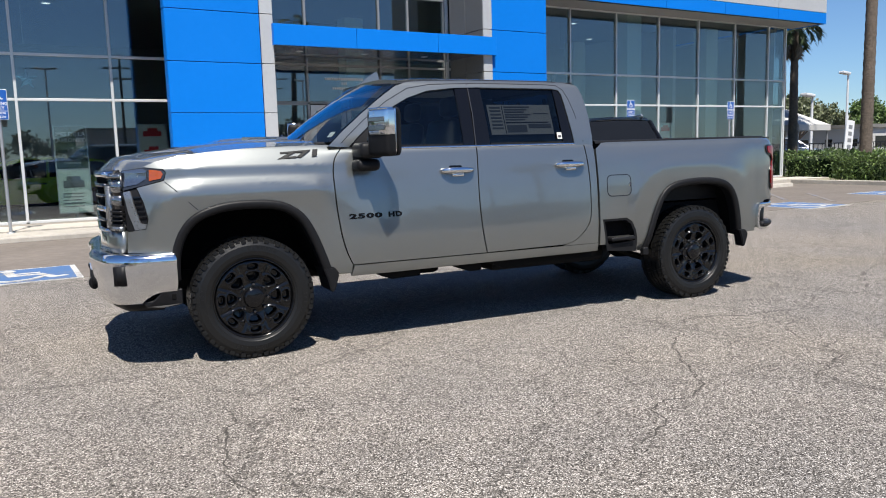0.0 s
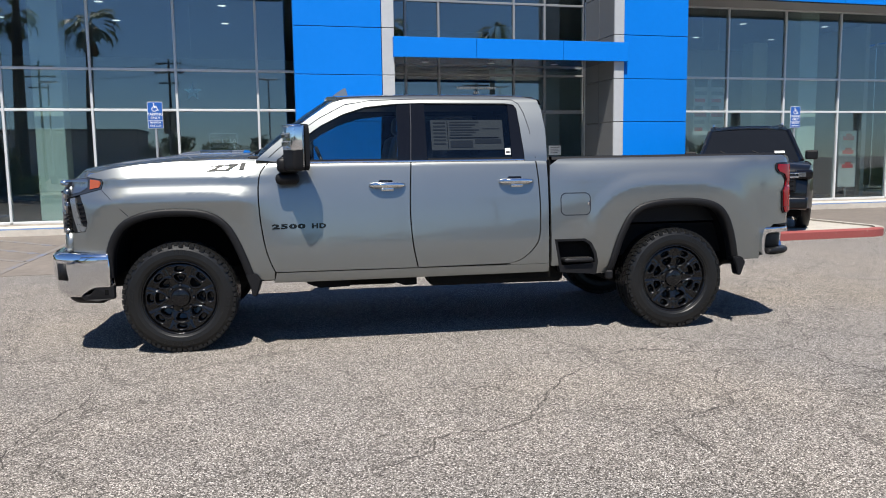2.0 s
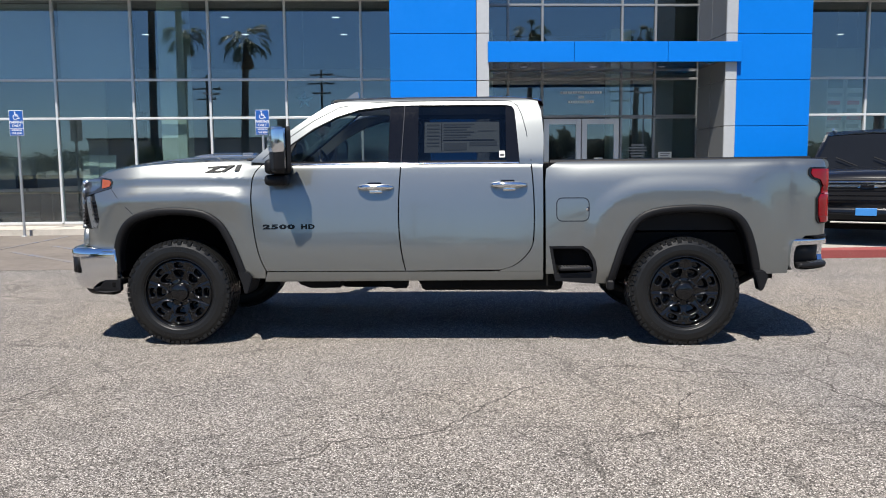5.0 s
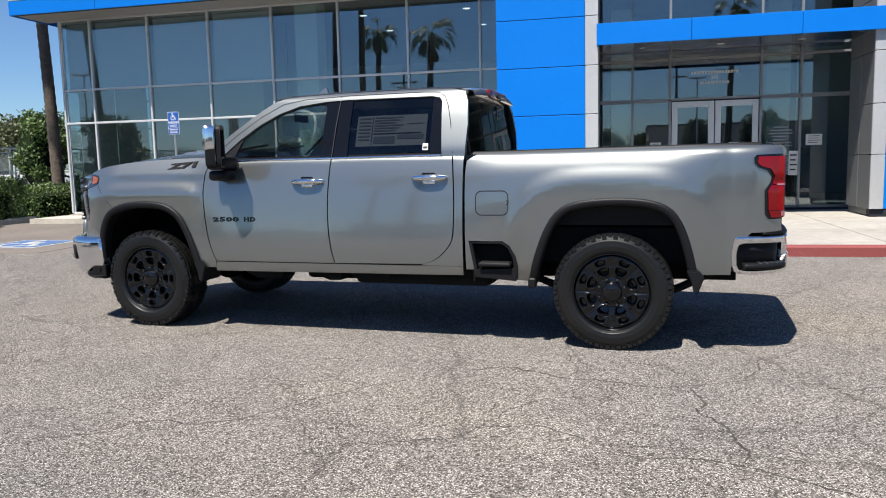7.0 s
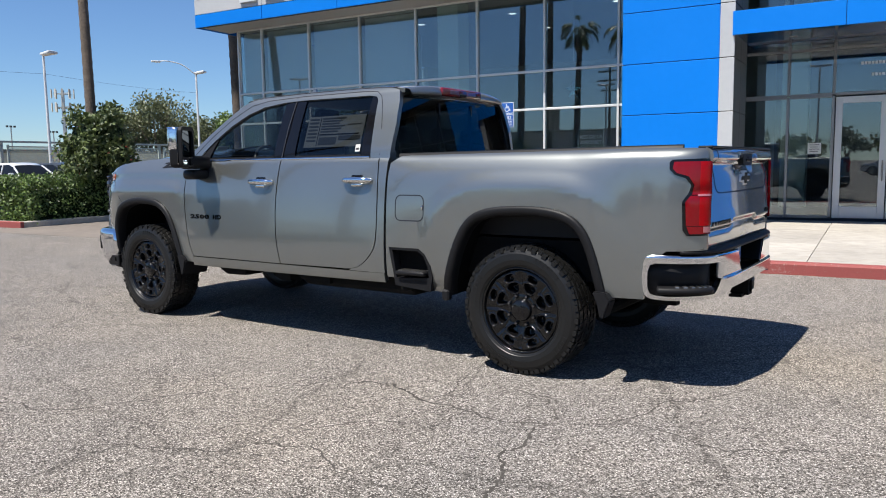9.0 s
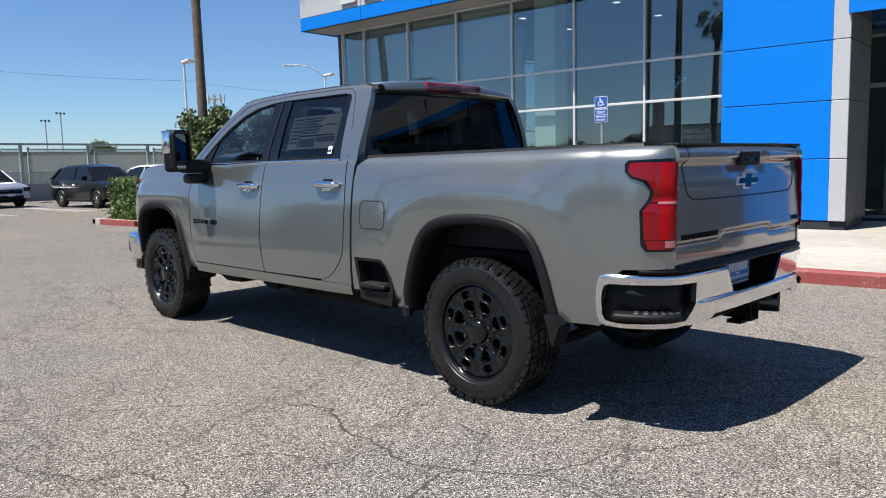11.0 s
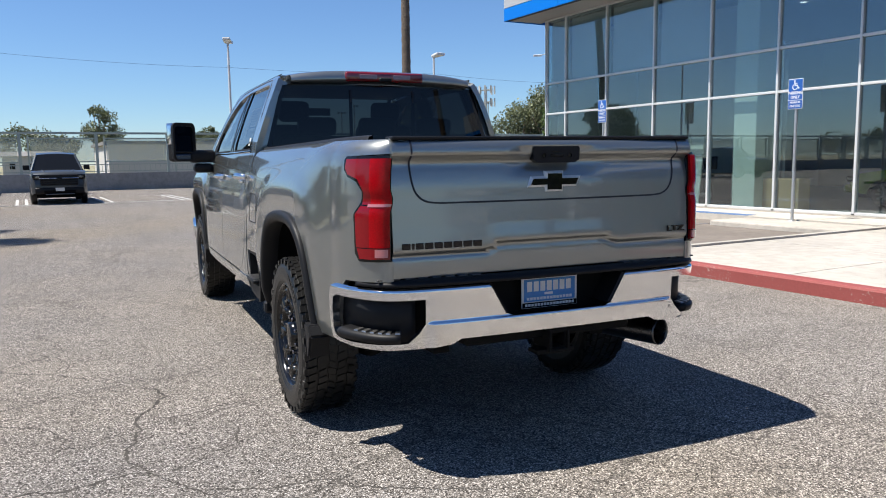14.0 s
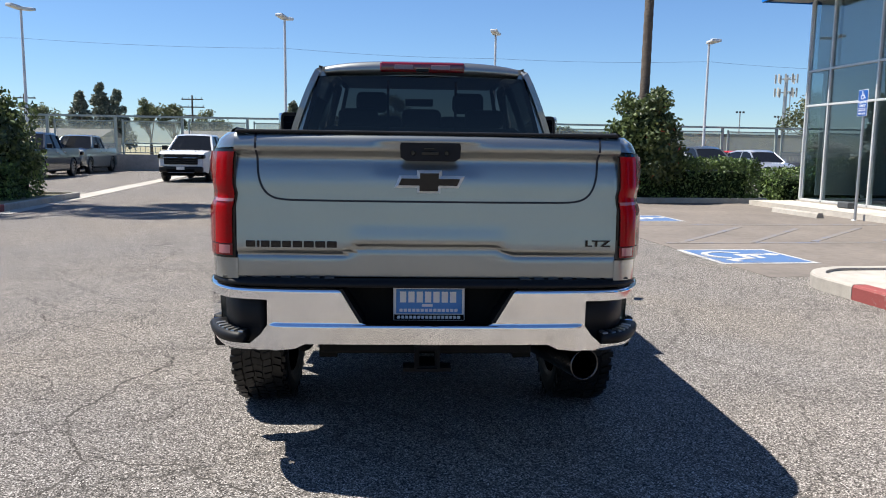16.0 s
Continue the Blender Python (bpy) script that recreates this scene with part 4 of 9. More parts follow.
# white lettering on the entrance glass, as plain bars, and door notices
for i, (z, w) in enumerate(((3.30, 1.05), (3.19, 0.16), (3.07, 0.66))):
    bm = bmesh.new()
    n = max(1, round(w / 0.062))
    for k in range(n):
        x = 8.06 - w / 2 + w * k / n
        box(bm, x, x + w / n - 0.018, 18.004, 18.009, z - 0.030, z + 0.030)
    tagged(part("window_lettering", bm, M["ink_white"]), "white lettering bars on the entrance glass", "lettering", "entrance lettering", "")
bm = bmesh.new()
for k in range(16):
    w = (0.32, 0.46, 0.5, 0.38)[k % 4]
    box(bm, 9.5 - w / 2, 9.5 + w / 2, 18.004, 18.009, 1.98 - 0.07 * k, 2.015 - 0.07 * k)
tagged(part("opening_hours_lettering", bm, M["alu_grey"]), "white opening hours as plain bars on the glass", "lettering", "", "")
for x, z, w, h in ((6.75, 1.62, 0.25, 0.22), (10.2, 1.70, 0.34, 0.24), (9.78, 1.18, 0.2, 0.55), (8.5, 1.55, 0.22, 0.28), (15.0, 1.5, 0.3, 0.3), (17.0, 1.55, 0.3, 0.22)):
    y = 17.985 if x < 11 else 17.9
    ob = empty("paper_notice")
    part("sheet", boxes((x - w / 2, x + w / 2, y, y + 0.004, z - h / 2, z + h / 2)), M["paper"], ob)
    for i in range(4):
        part("text_line", boxes((x - w * 0.36, x + w * (0.36 - 0.1 * (i % 2)), y - 0.003, y - 0.0005, z + h * (0.3 - 0.2 * i), z + h * (0.36 - 0.2 * i))), M["ink"], ob)
    tagged(ob, "white paper notice taped to the glass", "notice", "paper notices", "")

# inside: columns, posters on stands, boards, ceiling lamps
for x, y in ((-1.99, 18.36), (-7.4, 23.0), (6.0, 22.4), (10.2, 22.4), (18.03, 18.36), (23.2, 19.7), (20.6, 24.0)):
    tagged(part("column", boxes((x - 0.31, x + 0.31, y - 0.3, y + 0.3, 0.16, 5.6, 0.015, 1)), M["column_in"]), "pale green square column in the showroom", "column", "showroom columns", "structure")


def poster(x, y, w, z0, z1, kind):
    p = empty("poster_stand")
    part("frame", boxes((x - w / 2, x + w / 2, y, y + 0.03, z0, z1, 0.008, 1)), M["alu"], p, "thin white frame")
    part("base", boxes((x - w / 2 - 0.05, x + w / 2 + 0.05, y - 0.15, y + 0.2, 0.16, 0.19, 0.008, 1)), M["alu_grey"], p)
    part("post", boxes((x - 0.03, x + 0.03, y + 0.032, y + 0.07, 0.19, z1 - 0.05)), M["alu_grey"], p)
    zm = (z0 + z1) / 2
    if kind == "months":
        part("upper_print", boxes((x - w / 2 + 0.03, x + w / 2 - 0.03, y - 0.004, y - 0.001, zm + 0.02, z1 - 0.03)), M["print_green"], p, "dark green printed poster")
        part("lower_print", boxes((x - w / 2 + 0.03, x + w / 2 - 0.03, y - 0.004, y - 0.001, z0 + 0.03, zm - 0.02)), M["board_in"], p, "pale green printed poster")
        part("printed_truck", boxes((x - 0.2, x + 0.22, y - 0.008, y - 0.005, zm + 0.28, zm + 0.36), (x - 0.08, x + 0.14, y - 0.008, y - 0.005, zm + 0.36, zm + 0.44)), M["alu_grey"], p)
        part("printed_truck", boxes((x - 0.22, x + 0.2, y - 0.008, y - 0.005, zm - 0.40, zm - 0.24), (x - 0.15, x + 0.13, y - 0.008, y - 0.005, zm - 0.24, zm - 0.15)), M["alu_grey"], p)
        for i in range(5):
            part("text_line", boxes((x - 0.24, x + 0.2 - 0.04 * (i % 3), y - 0.008, y - 0.005, zm - 0.54 - 0.07 * i, zm - 0.515 - 0.07 * i)), M["alu_grey"], p)
        for k, line in enumerate(("MES DE LA", "CAMIONETA")):
            lettering("title", line, 0.125, pose(x, y - 0.008, z1 - 0.2 - 0.13 * k), M["ink_white"], p, 0.004, 0.004)
        lettering("title", "HASTA $6000", 0.055, pose(x, y - 0.008, zm + 0.14), M["ink_white"], p, 0.004)
    else:
        part("print", boxes((x - w / 2 + 0.03, x + w / 2 - 0.03, y - 0.004, y - 0.001, z0 + 0.03, z1 - 0.03)), M["paper"], p)
        for k in range(3):
            zc = z1 - 0.28 - 0.42 * k
            part("printed_car", boxes((x - 0.2, x + 0.2, y - 0.008, y - 0.005, zc, zc + 0.12), (x - 0.1, x + 0.12, y - 0.008, y - 0.005, zc + 0.12, zc + 0.19)), M["red_ink"], p)
    return tagged(p, "printed poster in a white frame on a stand" if kind == "months" else "poster with red printed cars on a stand", "poster", "poster stands", "")


M["print_green"] = surface("printed_dark_green", (0.07, 0.10, 0.085), 0.35, 0, 0.3, 9, 0.0)
poster(1.76, 18.5, 0.68, 0.3, 2.22, "months")
poster(3.5, 18.75, 0.64, 0.5, 2.24, "cars")
poster(20.0, 18.6, 0.64, 0.5, 2.2, "cars")

# hanging sale posters in the far wing
for x in (14.72, 15.24):
    p = empty("hanging_poster")
    part("sheet", boxes((x - 0.23, x + 0.23, 18.3, 18.306, 2.05, 3.7)), M["paper"], p, "white printed sheet")
    part("rail", boxes((x - 0.24, x + 0.24, 18.295, 18.311, 3.702, 3.73)), M["alu"], p)
    part("string", tube(bmesh.new(), [(x, 18.303, 3.73), (x, 18.303, 5.6)], 0.004, 5), M["alu"], p)
    part("green_print", boxes((x - 0.2, x + 0.2, 18.294, 18.298, 3.42, 3.66)), M["print_green"], p, "green printed block")
    for k in range(6):
        part("text_line", boxes((x - 0.19, x + 0.19 - 0.06 * (k % 3), 18.294, 18.298, 3.2 - 0.2 * k, 3.3 - 0.2 * k)), M["red_ink"] if k % 2 else M["alu_grey"], p)
    tagged(p, "white sale poster with printed blocks hung in the window", "poster", "hanging posters", "")


def leaning_board(x, y, w, h, tilt):
    ob = part("leaning_board", boxes((-w / 2, w / 2, -0.02, 0.02, 0, h, 0.004, 1)), M["board_in"])
    ob.matrix_world = pose(x, y, 0.165, tilt)
    tagged(ob, "pale green panel leaning inside the window", "board", "leaning boards", "")


leaning_board(-4.24, 18.42, 0.40, 1.70, -6)
leaning_board(-3.83, 18.44, 0.40, 1.69, -6)
for x, w in ((-1.6, 0.55), (-1.02, 0.5)):
    tagged(part("plywood_box", boxes((x - w / 2, x + w / 2, 18.35, 18.75, 0.16, 0.85, 0.01, 1)), M["wood_in"]), "plain plywood display box on the showroom floor", "box", "plywood boxes", "")


def desk(x, y):
    d = empty("office_desk", pose(x, y, 0.16))
    part("desktop", boxes((-0.8, 0.8, -0.38, 0.38, 0.71, 0.75, 0.008, 1)), M["wood_in"], d)
    for sx in (-0.74, 0.74):
        part("side_panel", boxes((sx - 0.02, sx + 0.02, -0.34, 0.34, 0, 0.71)), M["dark_in"], d)
    part("front_panel", boxes((-0.72, 0.72, 0.28, 0.3, 0.2, 0.7)), M["dark_in"], d)
    tagged(d, "dark office desk with a wooden top", "desk", "office desks", "")
    mo = empty("computer_screen", pose(x + 0.2, y + 0.1, 0.91))
    part("screen", boxes((-0.28, 0.28, -0.02, 0.02, 0.1, 0.45, 0.008, 1)), M["trim_gloss"], mo)
    part("stand", boxes((-0.03, 0.03, -0.015, 0.015, 0.01, 0.1), (-0.12, 0.12, -0.08, 0.08, 0, 0.012)), M["dark_in"], mo)
    tagged(mo, "black flat computer screen on a desk", "screen", "computer screens", "")


for x, y in ((-6.9, 20.2), (-5.0, 20.0), (0.0, 23.0), (9.6, 21.0), (16.4, 22.0), (21.8, 22.2)):
    desk(x, y)
tagged(part("hanging_loudspeaker", boxes((-3.95, -3.6, 20.6, 20.95, 2.3, 3.1, 0.02, 1), (-3.8, -3.75, 20.75, 20.8, 3.1, 5.6))  , M["dark_in"]), "black box hung from the showroom ceiling", "loudspeaker", "", "")


def star(x, y, z, r):
    bm = bmesh.new()
    c0, c1 = bm.verts.new((x, y - 0.06, z)), bm.verts.new((x, y + 0.06, z))
    rim = [bm.verts.new((x + (r if k % 2 == 0 else r * 0.4) * math.sin(math.pi * k / 5), y, z + (r if k % 2 == 0 else r * 0.4) * math.cos(math.pi * k / 5))) for k in range(10)]
    for k in range(10):
        bm.faces.new((rim[k], rim[(k + 1) % 10], c0))
        bm.faces.new((rim[(k + 1) % 10], rim[k], c1))
    bmesh.ops.recalc_face_normals(bm, faces=bm.faces)
    s = empty("foil_star")
    part("star", bm, M["foil"], s)
    part("string", tube(bmesh.new(), [(x, y, z + r), (x, y, 5.6)], 0.004, 5), M["alu"], s)
    tagged(s, "blue foil star balloon hung in the window", "star balloon", "", "")


M["foil"] = surface("blue_foil", (0.10, 0.32, 0.50), 0.15, 0.8, 0.1, 30, 0.05)
star(1.05, 19.2, 3.25, 0.24)
for x in [v for v in (-7.2, -4.2, -1.2, 1.8, 14.5, 17.5, 20.5, 23.5)]:
    for y in (20.4, 23.0):
        lamp = empty("ceiling_lamp", pose(x, y, 0))
        part("ring", lathe(bmesh.new(), [(0.10, 5.60), (0.125, 5.588), (0.125, 5.60)], 20, "z", True), M["alu"], lamp)
        part("lens", lathe(bmesh.new(), [(0.0, 5.594), (0.098, 5.594), (0.098, 5.599)], 20, "z"), M["lamp_glow"], lamp, "lit lamp lens")
        tagged(lamp, "round recessed lamp lit in the ceiling", "ceiling lamp", "ceiling lamps", "")


# ---- the pickup truck: x rearward from the front axle, y across, z up ----
truck = empty("pickup_truck", pose(1.9226, 6.193, 0, 0, 0, -5.1))
tagged(truck, "silver-grey heavy-duty crew-cab pickup with black wheels, parked on asphalt", "pickup truck")
WHEELBASE = 4.036


def fine_table(pairs, soft=5):
    """A smoothed lookup over (z, value) pairs."""
    zs = np.linspace(pairs[0][0], pairs[-1][0], 500)
    path = smooth_path([(z, v, 0) for z, v in pairs], 24)
    vals = np.interp(zs, [p.x for p in path], [p.y for p in path])
    k = np.exp(-np.linspace(-2, 2, 2 * soft + 1) ** 2)
    pad = np.concatenate((np.full(soft, vals[0]) - (zs[1] - zs[0]) * np.arange(soft, 0, -1) * (vals[1] - vals[0]) / (zs[1] - zs[0]), vals,
                          np.full(soft, vals[-1]) + np.arange(1, soft + 1) * (vals[-1] - vals[-2])))
    vals = np.convolve(pad, k / k.sum(), "valid")
    return lambda z: float(np.interp(z, zs, vals))


DOOR_W = fine_table([(0.46, 0.955), (0.52, 0.990), (0.57, 1.002), (0.63, 1.008), (0.71, 1.0115), (0.81, 1.0105), (0.95, 1.001), (1.08, 0.989), (1.18, 0.977), (1.27, 0.963), (1.34, 0.950), (1.39, 0.939), (1.42, 0.931), (1.44, 0.920), (1.47, 0.885), (1.50, 0.845)], 8)
WING_W = fine_table([(0.46, 0.930), (0.52, 0.960), (0.58, 0.984), (0.66, 0.995), (0.80, 1.000), (0.92, 1.000), (1.01, 0.998), (1.09, 0.9945), (1.16, 0.989), (1.23, 0.981), (1.29, 0.971), (1.335, 0.959), (1.375, 0.944), (1.405, 0.930), (1.427, 0.917), (1.445, 0.899), (1.462, 0.87), (1.478, 0.835), (1.50, 0.78)], 9)

FENDER_W = fine_table([(0.46, 0.930), (0.52, 0.960), (0.58, 0.978), (0.66, 0.986), (0.80, 0.991), (1.00, 0.994), (1.10, 0.995), (1.17, 0.993), (1.225, 0.977), (1.275, 0.959), (1.30, 0.9545), (1.33, 0.953), (1.345, 0.949), (1.39, 0.925), (1.43, 0.901), (1.47, 0.875), (1.50, 0.845)], 4)

REAR_W = fine_table([(0.46, 0.93), (0.52, 0.957), (0.58, 0.972), (0.80, 0.982), (1.00, 0.982), (1.20, 0.979), (1.34, 0.972), (1.39, 0.965), (1.42, 0.955), (1.445, 0.935), (1.465, 0.90), (1.50, 0.83)], 4)


def ease(a, b, x):
    t = max(0.0, min(1.0, (x - a) / (b - a)))
    return t * t * (3 - 2 * t)


def width(x, z):
    fender, bed_k = 1 - ease(0.40, 0.85, x), ease(2.75, 3.25, x)
    w = DOOR_W(z) * (1 - fender - bed_k) + FENDER_W(z) * fender + WING_W(z) * bed_k
    for xc in (0.02, WHEELBASE - 0.01):
        e = (abs((x - xc) / 0.72) ** 3.5 + abs((z - 0.45) / 0.78) ** 3.5) ** (1 / 3.5)
        crest = max(0.0, (e - 0.80) / 0.20) if e < 1.0 else 1 - ease(1.0, 1.15, e)
        w += 0.013 * crest * ease(0.62, 0.92, z) * (1 - ease(0.48, 0.60, x) * (1 - ease(2.9, 3.0, x)))
    if x > 4.35:
        w += (REAR_W(z) - w) * ease(4.35, 4.80, x)
        w -= 0.22 * (x - 4.35) ** 2
    if x < -0.30:
        w -= 0.62 * (-0.30 - x) ** 2
    return w


CORNER_U, CORNER_L = 4.80, 0.43


def side(s):
    """The skin of one flank; past CORNER_U it turns round the rear corner."""
    def point(u, z):
        if u <= CORNER_U:
            return (u, s * width(u, z), z)
        a = (u - CORNER_U) / CORNER_L * math.pi / 2
        return (CORNER_U + 0.375 * math.sin(a), s * (width(CORNER_U, z) - 0.158 * (1 - math.cos(a))), z)
    return point


ARCH_F = [(-0.535, 0.60), (-0.525, 0.77), (-0.475, 0.92), (-0.375, 1.035), (-0.20, 1.100), (0.02, 1.115), (0.23, 1.090), (0.37, 1.005), (0.455, 0.87), (0.52, 0.71), (0.575, 0.545)]
ARCH_R = [(3.425, 0.49), (3.475, 0.68), (3.54, 0.86), (3.63, 1.005), (3.76, 1.080), (3.99, 1.110), (4.24, 1.103), (4.41, 1.055), (4.51, 0.95), (4.575, 0.78), (4.625, 0.565)]
arch_f = [(p.x, p.y) for p in smooth_path([(x, z, 0) for x, z in ARCH_F], 3)]
arch_r = [(p.x, p.y) for p in smooth_path([(x, z, 0) for x, z in ARCH_R], 3)]
DOOR_FRONT = [(0.725, 0.605), (0.69, 0.68), (0.655, 0.80), (0.628, 0.98), (0.616, 1.15), (0.617, 1.29), (0.640, 1.385), (0.700, 1.455)]
DOOR_SPLIT = [(1.842, 0.605), (1.812, 0.75), (1.794, 0.92), (1.790, 1.10), (1.797, 1.28), (1.808, 1.436)]
DOOR_BACK = [(2.60, 0.612), (2.69, 0.640), (2.77, 0.700), (2.832, 0.780), (2.852, 0.88), (2.856, 1.08), (2.848, 1.28), (2.835, 1.436)]
door_front = [(p.x, p.y) for p in smooth_path([(x, z, 0) for x, z in DOOR_FRONT], 3)]
door_split = [(p.x, p.y) for p in smooth_path([(x, z, 0) for x, z in DOOR_SPLIT], 3)]
door_back = [(p.x, p.y) for p in smooth_path([(x, z, 0) for x, z in DOOR_BACK], 3)]
GAP = 0.005


def shift(path, d):
    return [(x + d, z) for x, z in path]


CAB_W = fine_table([(1.40, 0.912), (1.435, 0.905), (1.52, 0.888), (1.75, 0.806), (1.90, 0.742), (1.94, 0.722), (1.97, 0.692), (2.00, 0.64)], 6)


def cab(s, out=0.0):
    return lambda x, z: (x, s * (CAB_W(z) + out), z)


TAIL = [(4.950, 1.392), (5.243, 1.392), (5.243, 0.952), (5.035, 0.952), (5.010, 0.985), (5.004, 1.150), (5.035, 1.200), (5.052, 1.245), (5.020, 1.285), (4.965, 1.305), (4.940, 1.335), (4.938, 1.375)]


def inset(outline, d):
    """An outline drawn in by d, for simple shapes."""
    n = len(outline)
    area = sum(outline[i][0] * outline[(i + 1) % n][1] - outline[(i + 1) % n][0] * outline[i][1] for i in range(n))
    sg = 1 if area > 0 else -1
    out = []
    for i in range(n):
        p, a, b = Vector(outline[i]), Vector(outline[i - 1]), Vector(outline[(i + 1) % n])
        e0, e1 = (p - a).normalized(), (b - p).normalized()
        n0, n1 = Vector((-e0.y, e0.x)) * sg, Vector((-e1.y, e1.x)) * sg
        m = (n0 + n1)
        m = m / max(0.4, m.length_squared / 2) if m.length else n0
        out.append((p.x + m.x * d, p.y + m.y * d))
    return out


def round_rect(cx, cz, hw, hh, r):
    """A rectangle with round corners, as an outline."""
    out = []
    for sx, sz, a0 in ((1, 1, 0), (-1, 1, 90), (-1, -1, 180), (1, -1, 270)):
        out += [(cx + sx * (hw - r) + r * math.cos(radians(a0 + 22.5 * k)), cz + sz * (hh - r) + r * math.sin(radians(a0 + 22.5 * k))) for k in range(5)]
    return out


def clip_at(outline, u, after):
    """The part of an outline that lies after (or before) one length u."""
    out = []
    for (a0, b0), (a1, b1) in zip(outline, outline[1:] + outline[:1]):
        in0, in1 = (a0 >= u) == after, (a1 >= u) == after
        if in0:
            out.append((a0, b0))
        if in0 != in1:
            out.append((u, b0 + (b1 - b0) * (u - a0) / (a1 - a0)))
    return out


def wheel_arch(path, s, name):
    """Black flare round a wheel opening, and the liner behind it."""
    pts = [Vector(p) for p in path]
    n = len(pts)
    bm, bl = bmesh.new(), bmesh.new()
    rows, lin = [], []
    for i, p in enumerate(pts):
        d = (pts[min(i + 1, n - 1)] - pts[max(i - 1, 0)]).normalized()
        into = Vector((d.y, -d.x))
        row = []
        for k, out in ((0.006, -0.012), (-0.002, 0.008), (0.004, 0.020), (0.016, 0.026), (0.040, 0.024), (0.054, 0.016), (0.060, 0.004), (0.060, -0.07)):
            q = p + into * k
            w = width(p.x, p.y) + out
            row.append(bm.verts.new((q.x, s * w, q.y)))
        rows.append(row)
        q = p + into * 0.052
        lin.append([bl.verts.new((q.x, s * yy, q.y)) for yy in (0.95, 0.80, 0.46)])
    for a, b in zip(rows, rows[1:]):
        for j in range(len(a) - 1):
            bm.faces.new((a[j], b[j], b[j + 1], a[j + 1]))
    for a, b in zip(lin, lin[1:]):
        for j in range(2):
            bl.faces.new((a[j], b[j], b[j + 1], a[j + 1]))
    bl.faces.new([r[2] for r in lin])
    for m in (bm, bl):
        bmesh.ops.recalc_face_normals(m, faces=m.faces)
    part("wheel_arch_flare", bm, M["plastic"], truck, "matt black plastic flare", True)
    part("wheel_arch_liner", bl, M["liner"], truck, "dark wheel arch liner")


def dark_line(name, path, s, surf, w=0.007, mat=None, parent=None):
    seam(name, path, surf, w, mat or M["joint"], parent or truck, 1 if s < 0 else -1, 0.0015)


for s in (-1, 1):
    sk, fl = side(s), s > 0
    # front wing
    wing = ([(0.565, 0.545)] + [(0.715, 0.545)] + shift(door_front, -GAP) + [(0.60, 1.482), (0.30, 1.478), (0.0, 1.468), (-0.25, 1.450), (-0.45, 1.425), (-0.58, 1.395), (-0.66, 1.362)]
            + [(-0.535, 1.345), (-0.520, 1.322), (-0.535, 1.268), (-0.705, 1.226), (-0.668, 1.12), (-0.650, 1.02), (-0.668, 0.955), (-0.780, 0.935), (-0.790, 0.795), (-0.538, 0.795)] + arch_f[2:-1])
    sheet("front_wing", wing, sk, 0.05, 0.03, M["paint"], truck, "silver-grey painted front wing", flip=fl)
    dark_line("wing_seam", [(-0.535, 1.262), (-0.47, 1.20), (-0.39, 1.115), (-0.34, 1.065)], s, sk, 0.005)
    # doors
    for nm, front_edge, back_edge in (
            ("front_door", shift(door_front, GAP), shift(door_split, -GAP)),
            ("rear_door", shift(door_split, GAP), shift(door_back, -GAP))):
        if nm == "front_door":
            outline = front_edge + [(0.83, 1.437)] + back_edge[::-1]
        else:
            outline = front_edge + back_edge[::-1]
        door = sheet(nm, outline, sk, 0.06, 0.03, M["paint"], truck, "silver-grey painted door", flip=fl)
        hx = 1.612 if nm == "front_door" else 2.660
        hz, w0 = (1.262 if nm == "front_door" else 1.275), width(hx, 1.27)
        cup = [(hx + 0.125 * math.cos(a), hz - 0.018 + 0.058 * math.sin(a)) for a in [2 * math.pi * k / 20 for k in range(20)]]
        cup_s = lambda u, v, hx=hx, hz=hz: (u, s * (width(u, v) + 0.0015), v)
        # no hollow here: a slightly darker patch gives the cup its shade
        sheet("handle_cup", cup, cup_s, 0.05, 0.03, M["paint_cup_shade"], door, "handle recess, its shade painted as a slightly darker patch", 0.004, fl)
        bm = bmesh.new()
        prof = smooth_path([(hx - 0.135, w0 + 0.004, hz), (hx - 0.115, w0 + 0.028, hz + 0.002), (hx - 0.06, w0 + 0.046, hz + 0.004), (hx + 0.04, w0 + 0.046, hz + 0.004), (hx + 0.10, w0 + 0.034, hz + 0.002), (hx + 0.135, w0 + 0.004, hz)], 4)
        tube(bm, [(p.x, s * p.y, p.z) for p in prof], [0.012 + 0.010 * math.sin(math.pi * i / (len(prof) - 1)) ** 0.4 for i in range(len(prof))], 12)
        part("door_handle", bm, M["chrome"], door, "chrome door handle", True)
        # the scoop's shade is laid on as a flat black patch
        scoop = round_rect(hx - 0.012, hz + 0.026, 0.056, 0.014, 0.012)
        sheet("handle_scoop", scoop, lambda u, v: (u, s * (width(u, v) + 0.004), v), 0.05, 0.03, M["trim_gloss"], door, "flat black patch as shade of the finger recess above the handle", 0.004, fl)
        part("handle_button", boxes((hx - 0.05, hx + 0.05, *sorted((s * (w0 + 0.001), s * (w0 + 0.03))), hz - 0.045, hz - 0.02, 0.006, 2)), M["chrome"], door, "chrome handle base", True)
    # belt moulding, cab corner, sill
    bm = bmesh.new()
    rows = []
    for x in [0.79 + 0.065 * i for i in range(31)]:
        rows.append([bm.verts.new((x, s * (DOOR_W(1.438) + o), z)) for o, z in ((-0.02, 1.455), (-0.006, 1.456), (0.003, 1.450), (0.002, 1.438), (-0.01, 1.434))])
    for a, b in zip(rows, rows[1:]):
        for j in range(4):
            bm.faces.new((a[j], b[j], b[j + 1], a[j + 1]))
    bmesh.ops.recalc_face_normals(bm, faces=bm.faces)
